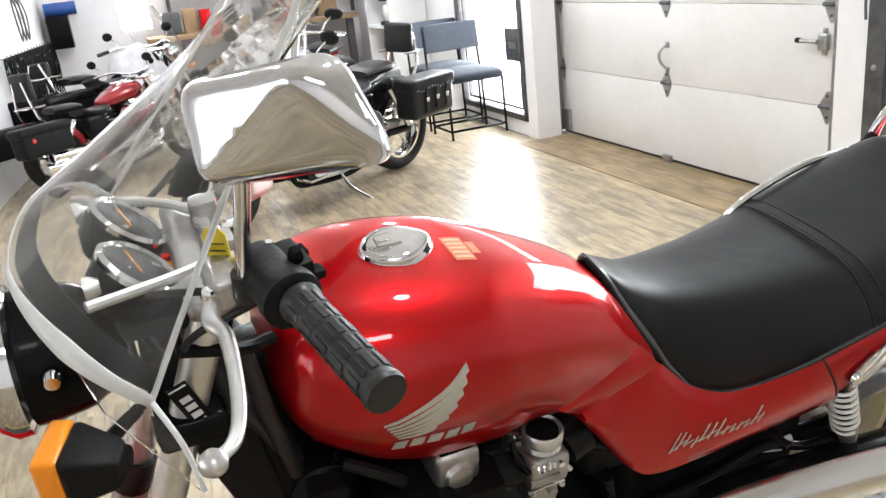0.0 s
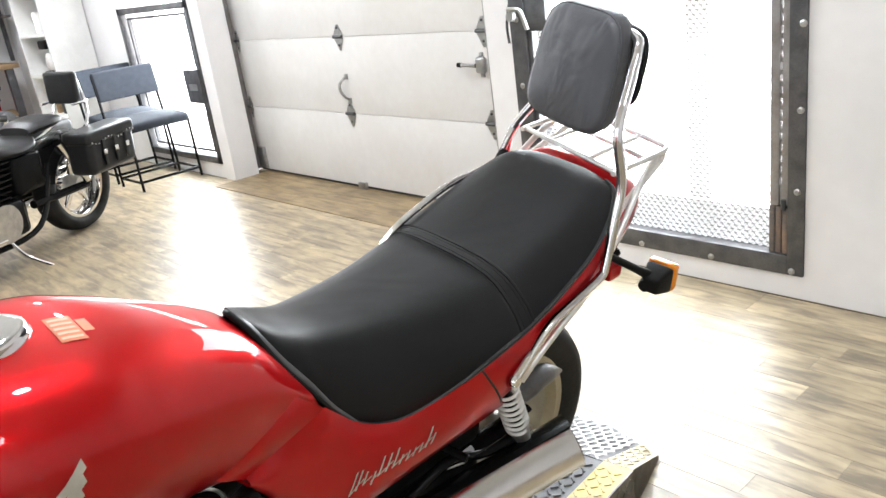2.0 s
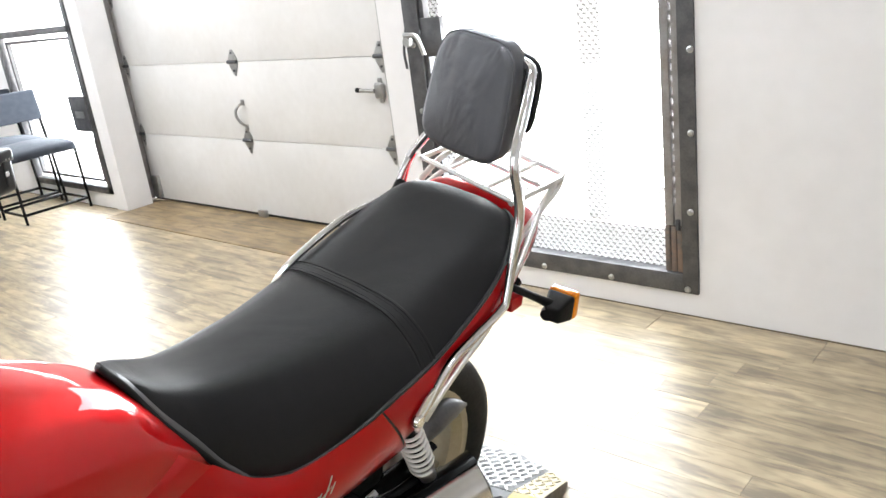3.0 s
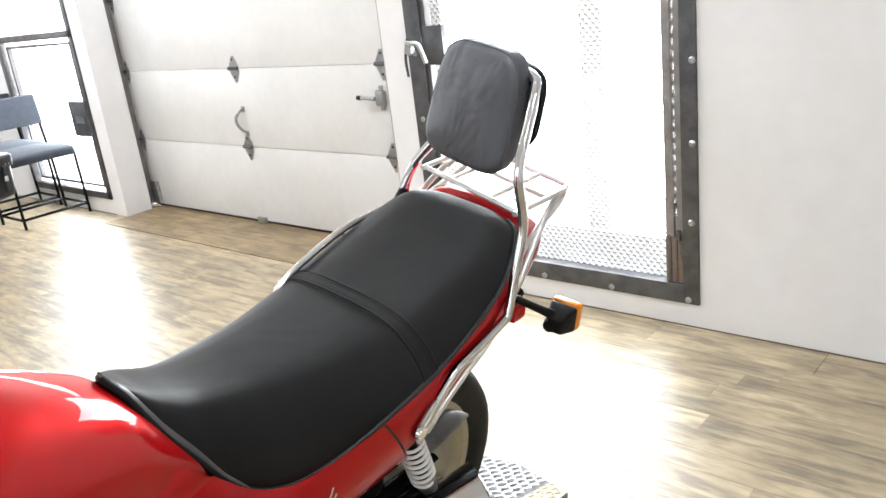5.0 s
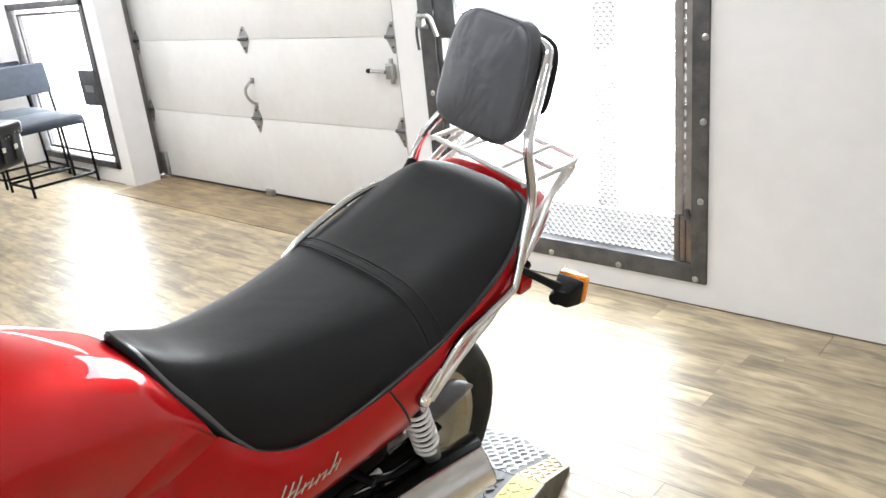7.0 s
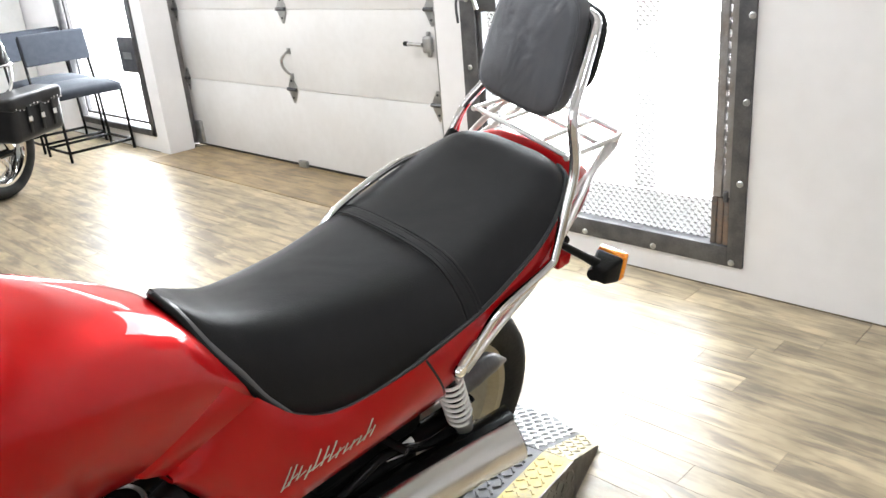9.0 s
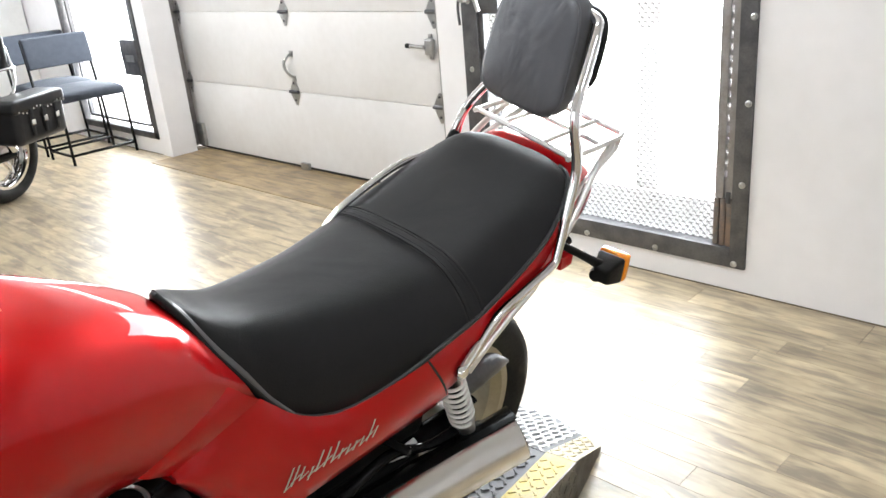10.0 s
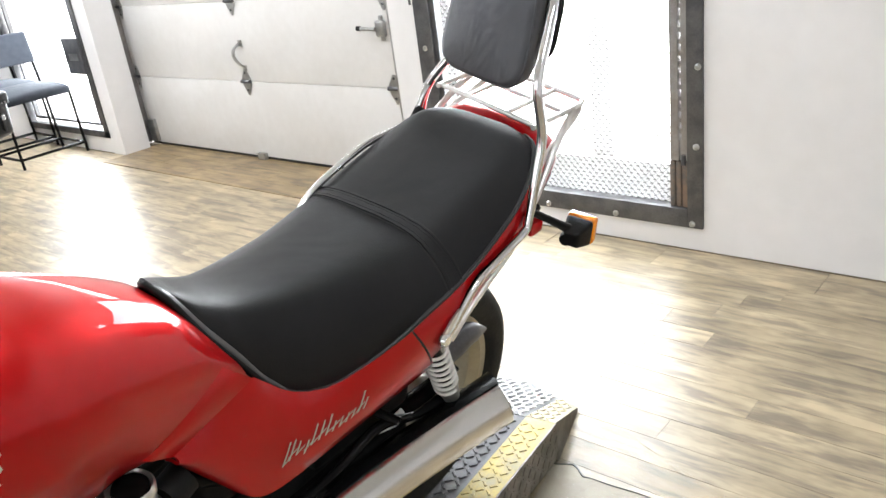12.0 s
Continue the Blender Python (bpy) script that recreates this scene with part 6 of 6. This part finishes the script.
    for sx in (-1, 1) if bags else ():
        bg = part("saddlebag", box(min(0.15 * sx, 0.34 * sx), max(0.15 * sx, 0.34 * sx), -1.12 - back, -0.64 - 0.7 * back, 0.42, 0.69, 0.045, 4), bag_mat, c, "black saddlebag")
        lid = box(min(0.14 * sx, 0.35 * sx), max(0.14 * sx, 0.35 * sx), -1.13 - back, -0.63 - 0.7 * back, 0.62, 0.71, 0.035, 4)
        part("lid", lid, bag_mat, bg)
        if bags == "hard":
            part("reflector", lathe([(0, 0.006), (0.02, 0.005), (0.024, 0)], "x", 12, (0.339 * sx, -1.0 - back, 0.58)), M_REDLENS, bg, "small round red reflector")
        if bags == "studs":
            for k in range(14):
                part("stud", lathe([(0, 0.004), (0.005, 0.003), (0.006, 0)], "x", 6, (0.35 * sx - (0.0 if sx > 0 else 0.004), -1.10 + 0.034 * k, 0.635 + 0.012 * math.sin(k))), M_CHROME, bg)
            for k in range(3):
                part("strap", box(min(0.345 * sx, 0.356 * sx), max(0.345 * sx, 0.356 * sx), -1.02 + 0.12 * k, -0.995 + 0.12 * k, 0.47, 0.64, 0.003), M_LEATHER, bg)
                part("buckle", box(min(0.354 * sx, 0.36 * sx), max(0.354 * sx, 0.36 * sx), -1.025 + 0.12 * k, -0.99 + 0.12 * k, 0.54, 0.575, 0.003), M_CHROME, bg)
    # engine
    eng = part("engine_case", box(-0.16, 0.16, -0.22, 0.30, 0.2, 0.42, 0.05, 4), M_BLACK, c)
    for sx in (-1, 1):
        part("side_cover", lathe([(0, 0.03), (0.085, 0.03), (0.11, 0.014), (0.115, 0)], "x", 28, (0.16 * sx if sx > 0 else -0.19, 0.0, 0.32)), M_ALU, eng)
        part("side_cover", lathe([(0, 0.03), (0.06, 0.03), (0.075, 0.014), (0.08, 0)], "x", 28, (0.16 * sx if sx > 0 else -0.19, 0.17, 0.30)), M_ALU, eng)
    for a, y in ((0.45, 0.15), (-0.45, -0.06)):
        for k in range(8):
            z = 0.40 + 0.034 * k
            yy = y + math.tan(a) * (z - 0.40) * 0.75
            part("cooling_fin", box(-0.115, 0.115, yy - 0.085, yy + 0.085, z, z + 0.012, 0.004), M_BLACK, eng)
        part("rocker_cover", box(-0.1, 0.1, y + math.tan(a) * 0.21 - 0.08, y + math.tan(a) * 0.21 + 0.08, 0.66, 0.72, 0.02), M_CHROME, eng)
    part("air_cleaner", lathe([(0, 0.05), (0.07, 0.05), (0.085, 0.03), (0.085, 0)], "x", 28, (0.12, 0.06, 0.58)), M_CHROME, c)
    for dz, y1 in ((0.0, -1.1), (0.09, -1.0)):
        part("exhaust_pipe", tube([(0.1, 0.26, 0.58 - dz), (0.17, 0.36, 0.45 - dz), (0.19, 0.2, 0.28 + dz * 0.6), (0.2, -0.2, 0.25 + dz), (0.21, y1, 0.28 + dz)], [0.024, 0.026, 0.028, 0.042, 0.048], 14), M_CHROME, c)
    # front end
    for sx in (-0.105, 0.105):
        fk = part("fork_leg", tube([(sx, 0.44, 0.93), (sx, 0.84, 0.325)], 0.026, 14, smooth=False), M_CHROME, c)
        part("fork_cover", tube([(sx, 0.47, 0.89), (sx, 0.6, 0.69)], 0.036, 14, smooth=False), M_CHROME, fk)
    part("fork_bridge", box(-0.14, 0.14, 0.42, 0.5, 0.9, 0.94, 0.015), M_CHROME, c)
    hl = part("headlight", lathe([(0, -0.12), (0.06, -0.11), (0.095, -0.03), (0.1, 0.02)], "y", 28, (0, 0.66, 0.86)), M_CHROME, c, "round chrome headlight")
    part("lens", lathe([(0, 0.035), (0.06, 0.032), (0.095, 0.018)], "y", 28, (0, 0.66, 0.86)), M_WHITE, hl)
    for sx in (-1, 1):
        part("spot_lamp", lathe([(0, -0.07), (0.04, -0.06), (0.055, 0.0), (0.04, 0.012), (0, 0.015)], "y", 20, (0.19 * sx, 0.64, 0.80)), M_CHROME, c)
    bar = [(0.0, 0.42, 0.97), (0.12, 0.41, 0.98), (0.26, 0.36, 1.01), (0.38, 0.22, 0.99), (0.43, 0.12, 0.97)]
    hb = part("handlebar", tube([*mirrored(list(reversed(bar[1:]))), *bar], 0.013, 10), M_CHROME, c)
    for sx in (-1, 1):
        part("grip", tube([(0.39 * sx, 0.2, 0.986), (0.445 * sx, 0.09, 0.965)], 0.019, 12, smooth=False), M_RUBBER, hb)
        part("lever", tube([(0.34 * sx, 0.31, 1.0), (0.4 * sx, 0.28, 0.985), (0.46 * sx, 0.16, 0.965)], 0.007, 8), M_CHROME, hb)
        part("mirror_stem", tube([(0.33 * sx, 0.3, 1.0), (0.37 * sx, 0.3, 1.06), (0.41 * sx, 0.27, 1.11)], 0.006, 8), M_CHROME, hb)
        part("mirror_head", turned(lathe([(0, 0.02), (0.045, 0.014), (0.055, 0), (0.045, -0.008), (0, -0.008)], "y", 20), Matrix.Translation((0.43 * sx, 0.26, 1.13)) @ Matrix.Diagonal((1.35, 1, 0.8, 1))), M_PLAST, hb)
        sg = part("turn_signal", tube([(0.12 * sx, 0.56, 0.78), (0.24 * sx, 0.58, 0.78)], 0.01, 8, smooth=False), M_CHROME, c)
        part("lens", lathe([(0, 0.03), (0.025, 0.022), (0.032, 0), (0.025, -0.03), (0, -0.035)], "y", 16, (0.25 * sx, 0.58, 0.78)), M_AMBER, sg)
        part("floorboard", box(min(0.17 * sx, 0.3 * sx), max(0.17 * sx, 0.3 * sx), 0.14, 0.4, 0.265, 0.285, 0.008), M_CHROME, c)
    part("frame_tube", tube([(-0.1, 0.46, 0.85), (-0.12, 0.4, 0.3), (-0.13, 0.2, 0.19), (-0.13, -0.3, 0.2), (-0.12, -0.5, 0.55)], 0.018, 10), M_BLACK, c)
    part("frame_tube", tube([(0.1, 0.46, 0.85), (0.12, 0.4, 0.3), (0.13, 0.2, 0.19), (0.13, -0.3, 0.2), (0.12, -0.5, 0.55)], 0.018, 10), M_BLACK, c)
    part("swing_arm", tube([(0.12, -0.3, 0.34), (0.12, -0.82, 0.325)], 0.026, 10, smooth=False), M_BLACK, c)
    part("swing_arm", tube([(-0.12, -0.3, 0.34), (-0.12, -0.82, 0.325)], 0.026, 10, smooth=False), M_BLACK, c)
    for sx in (-1, 1):
        part("rear_shock", tube([(0.145 * sx, -0.8, 0.36), (0.145 * sx, -0.6, 0.66)], 0.028, 12, smooth=False), M_CHROME, c)
    part("side_panel", box(-0.14, 0.14, -0.45, -0.2, 0.42, 0.66, 0.04, 3), M_BLACK, c)
    part("side_stand", tube([(-0.15, -0.02, 0.2), (-0.22, -0.05, 0.1), (-0.33, -0.12, 0.012)], 0.011, 8), M_CHROME, c, "chrome side stand")
    if shield:
        rows = []
        for j in range(9):
            h = j / 8
            rows.append([((0.3 - 0.1 * h * h) * math.sin(f * math.pi / 2), 0.68 - 0.14 * abs(f) ** 2 - 0.22 * h, 0.86 + 0.5 * h) for f in np.linspace(-1, 1, 15)])
        ws = part("windshield", sheet(rows, 0.004), M_GLASS, c, "clear plastic windshield")
        ws.visible_shadow = False
    return c


cruiser(pose(-3.82, 1.72, 0, 0, -4, -146), M_BLACK, "black cruiser motorcycle with studded leather saddlebags", "studs", M_LEATHER, scale=0.98, rise=0.04)
cruiser(pose(-6.14, 0.52, 0, 0, -4, 42), M_REDDK, "dark red cruiser motorcycle with black hard saddlebags", "hard", M_PLAST, False, 0.8, True, 0.22, 0.12)
cruiser(pose(-7.15, 0.72, 0, 0, -4, 42), M_BLACK, "black and red touring motorcycle behind another", "hard", M_BLACK, True, 0.96, True, 0.1)
cruiser(pose(-7.55, 2.2, 0, 0, -4, -110), M_ORANGE, "orange-red motorcycle parked by the workbench", "", M_BLACK, False, 1.0)
cruiser(pose(-5.35, 1.95, 0, 0, -4, -125), M_STEEL, "dark grey motorcycle parked behind a black one", "", M_BLACK, True, 1.03, False)


def build_cover():
    """A crumpled white cloth thrown over the tank of the machine behind."""
    rnd = random.Random(21)
    rows = []
    for i in range(15):
        f = -1 + i / 7
        row = []
        for j in range(19):
            g = -1 + j / 9
            drop = 0.36 * abs(g) ** 2.2 + 0.26 * abs(f) ** 3
            wrinkle = 0.022 * math.sin(5 * f + 4 * g) + 0.016 * math.sin(11 * f - 7 * g + 1) + 0.012 * rnd.random()
            row.append((0.30 * g * (1 - 0.25 * abs(g)) + wrinkle * 0.6, 0.16 + 0.36 * f + 0.03 * math.sin(4 * g), 1.0 - drop + wrinkle))
        rows.append(row)
    ob = part("cloth_cover", sheet(rows, 0.006), M_CLOTH, sharp=60)
    ob.matrix_world = pose(-7.15, 0.72, 0, 0, -4, 42) @ Matrix.Diagonal((0.9, 0.8, 0.95, 1))
    tagged(ob, "crumpled white cloth thrown over the tank of a parked motorcycle", "cloth cover")


build_cover()


# ---- far end: bench, shelves, window, hooks ----
def build_far_end():
    w = thing("window_2", None, "bright window with a white frame over the workbench", "window", kind="structure")
    for a, b, c0, d in ((0.74, 0.78, 1.0, 2.25), (1.10, 1.14, 1.0, 2.25), (0.78, 1.10, 1.0, 1.04), (0.78, 1.10, 2.2, 2.25)):
        part("frame", box(WEST - 0.12, WEST - 0.02, a, b, c0, d, 0.006), M_WHITE, w)
    bench = thing("workbench", None, "grey workbench with clutter along the far wall", "workbench")
    part("top", box(-8.95, -8.3, 1.0, 3.4, 0.9, 0.95, 0.006), M_CARD, bench)
    for y in (1.1, 2.2, 3.3):
        part("leg", box(-8.4, -8.32, y - 0.04, y + 0.04, 0, 0.9, 0.004), M_STEEL, bench)
    part("shelf", box(-8.9, -8.35, 1.05, 3.35, 0.4, 0.43, 0.004), M_CARD, bench)
    rnd = random.Random(9)
    mats = (M_CARD, M_RED, M_PLAST, M_BLUE, M_WHITE, M_YELLOW, M_STEEL, M_CARD)
    names = ("parts_box", "red_can", "black_case", "blue_bin", "white_bottle", "yellow_box", "tool_box", "parts_box")
    shelf = thing("wall_shelf", None, "grey steel wall shelves full of boxes and cans", "shelf")
    for z in (1.42, 1.8, 2.18):
        part("board", box(-8.98, -8.6, 1.3, 3.55, z, z + 0.03, 0.004), M_STEEL, shelf)
    for y in (1.32, 2.4, 3.53):
        part("post", box(-8.98, -8.94, y - 0.02, y + 0.02, 0.95, 2.4), M_STEEL, shelf)
    for z, y0, y1, xa in ((1.45, 1.36, 3.5, -8.9), (1.83, 1.36, 3.5, -8.9), (2.21, 1.36, 3.5, -8.9), (0.95, 1.2, 3.3, -8.8), (0.43, 1.25, 3.3, -8.8)):
        y = y0
        while y < y1 - 0.1:
            k = rnd.randrange(8)
            wd, h, dp = 0.1 + rnd.random() * 0.16, 0.1 + rnd.random() * 0.18, 0.12 + rnd.random() * 0.14
            ob = part(names[k], box(xa, xa + dp, y, min(y + wd, y1), z, z + h, 0.012), mats[k])
            tagged(ob, {"parts_box": "brown cardboard parts box on the shelves", "red_can": "red metal can among the shelf clutter", "black_case": "black plastic case among the clutter", "blue_bin": "blue plastic bin among the clutter",
                        "white_bottle": "white plastic bottle among the clutter", "yellow_box": "yellow cardboard box among the clutter", "tool_box": "dark grey steel tool box"}[names[k]], "storage box", "workshop clutter")
            y += wd + 0.02 + rnd.random() * 0.05
    bx = part("black_cabinet", box(-9.0, -8.7, 0.0, 0.23, 0.95, 1.3, 0.01), M_BLACK)
    tagged(bx, "black wall cabinet above the parked motorcycles", "cabinet")
    bb = part("blue_roll", tube([(-8.85, 0.0, 1.37), (-8.85, 0.33, 1.37)], 0.07, 16, smooth=False), M_BLUE)
    tagged(bb, "blue fabric roll lying on the black cabinet", "roll")
    # white shelf unit with a coffee maker by the north wall
    u = thing("white_shelf_unit", None, "white painted shelf unit with a coffee maker", "shelf")
    for x in (-7.3, -6.52):
        part("side", box(x, x + 0.03, 3.2, 3.59, 0, 2.1, 0.003), M_WHITE, u)
    part("back", box(-7.27, -6.52, 3.57, 3.59, 0.05, 2.1), M_WHITE, u)
    for z in (0.08, 0.45, 0.83, 1.21, 1.6, 2.07):
        part("shelf", box(-7.27, -6.52, 3.2, 3.57, z, z + 0.025, 0.003), M_WHITE, u)
    cm = thing("coffee_maker", pose(-6.85, 3.36, 0.855), "black coffee maker with a steel jug", "coffee maker")
    part("base", box(-0.09, 0.09, -0.12, 0.12, 0, 0.04, 0.01), M_PLAST, cm)
    part("tower", box(-0.09, 0.09, 0.03, 0.12, 0.04, 0.3, 0.012), M_PLAST, cm)
    part("head", box(-0.09, 0.09, -0.12, 0.12, 0.24, 0.32, 0.015), M_PLAST, cm)
    part("jug", lathe([(0, 0.045), (0.06, 0.045), (0.068, 0.1), (0.055, 0.18), (0.045, 0.2)], "z", 20, (0, -0.045, 0)), M_SATIN, cm)
    for x, z, h, m in ((-7.05, 1.235, 0.2, M_WHITE), (-6.7, 1.235, 0.16, M_PLAST), (-6.92, 0.475, 0.12, M_STEEL), (-7.1, 0.475, 0.22, M_CARD), (-6.75, 0.475, 0.15, M_BLACK)):
        ob = part("canister", lathe([(0, 0), (0.06, 0), (0.062, h * 0.9), (0.05, h), (0, h)], "z", 18, (x, 3.36, z)), m)
        tagged(ob, "small canister standing on the white shelf", "canister", "canisters")


build_far_end()


def build_hooks():
    rail = thing("hook_rail", None, "wall rail with hooks for hanging cables", "hook rail")
    part("board", turned(box(-8.9, -6.5, SOUTH, SOUTH + 0.02, 1.0, 1.06, 0.004), SOUTH_TURN), M_WHITE, rail)
    rnd = random.Random(3)
    for k in range(16):
        x, h = -8.85 + 0.15 * k, 1.03
        part("hook", turned(tube([(x, SOUTH + 0.02, h), (x, SOUTH + 0.07, h - 0.01), (x, SOUTH + 0.08, h + 0.03)], 0.004, 6), SOUTH_TURN), M_STEEL, rail)
        for j in range(3):
            ln, w, yy = 0.3 + rnd.random() * 0.4, 0.03 + rnd.random() * 0.05, SOUTH + 0.05 + 0.012 * j
            loop = [(x, yy, h), (x - w, yy + 0.01, h - ln * 0.4), (x - w * 0.7, yy, h - ln * 0.85), (x + 0.01, yy + 0.01, h - ln), (x + w * 0.8, yy, h - ln * 0.8), (x + w, yy, h - ln * 0.35), (x, yy, h)]
            ob = part("hanging_cable", turned(tube(loop, 0.006, 6, 4), SOUTH_TURN), (M_RUBBER, M_PLAST, M_PLAST)[j])
            tagged(ob, "dark cable looped over a wall hook", "cable", "hanging cables")
    for k in range(3):
        x = -8.0 + 0.16 * k
        loop = [(x, SOUTH + 0.01, 1.55), (x - 0.1, SOUTH + 0.03, 1.35), (x - 0.04, SOUTH + 0.02, 1.12), (x + 0.08, SOUTH + 0.03, 1.25), (x + 0.06, SOUTH + 0.02, 1.45), (x, SOUTH + 0.01, 1.55)]
        ob = part("hanging_cable", turned(tube(loop, 0.008, 6, 5), SOUTH_TURN), M_STEEL)
        tagged(ob, "grey cable coil hanging on the wall", "cable", "hanging cables")


build_hooks()


# ---- on the floor beside the lift ----
def build_sheet():
    rnd = random.Random(12)
    rows = []
    for i in range(25):
        row = []
        for j in range(25):
            x, y = 0.34 + 0.02 * i + 0.006 * rnd.random(), 2.42 - 0.016 * j - 0.006 * i + 0.006 * rnd.random()
            fold = 0.016 * math.exp(-((y - 2.385 + 0.45 * (x - 0.457)) / 0.012) ** 2) + 0.010 * math.exp(-((y - 2.31 + 0.3 * (x - 0.42)) / 0.010) ** 2)
            row.append((x, y, 0.0035 + fold + 0.003 * rnd.random() ** 3))
        rows.append(row)
    ob = part("plastic_sheet", sheet(rows, 0.0006), M_SHEET, sharp=60)
    ob.visible_shadow = False
    tagged(ob, "creased clear plastic sheet lying on the floor beside the lift", "plastic sheet")
    # floor patch with a torn dark edge
    edge = [(0.335, 2.19), (0.356, 2.19), (0.39, 2.208), (0.41, 2.203), (0.44, 2.182), (0.46, 2.186), (0.52, 2.188), (0.60, 2.196), (0.68, 2.193), (0.74, 2.2)]
    patch = part("torn_patch", slab([*edge, (0.74, 1.9), (0.40, 1.9), (0.375, 2.06), (0.36, 2.13)], 0.0025, "z", 0.0004), M_PATCH, smooth=False)
    tagged(patch, "pale worn floor patch with a torn dark edge", "floor patch")
    part("torn_edge", tube([(x, y + 0.002, 0.003) for x, y in edge], [0.001, 0.0022, 0.003, 0.0026, 0.003, 0.002, 0.0026, 0.002, 0.0024, 0.002], 6, 4), M_INK, patch, "dark curled edge")


build_sheet()


for xa, xb in ((WEST, -4.43), (-1.385, EAST)):
    line = part("wall_joint", box(xa, xb, WALL_Y - 0.003, WALL_Y, 0.0, 0.005), M_GAP, smooth=False)
    tagged(line, "thin dark joint between wall and floor", "joint", kind="structure")

build_floor()
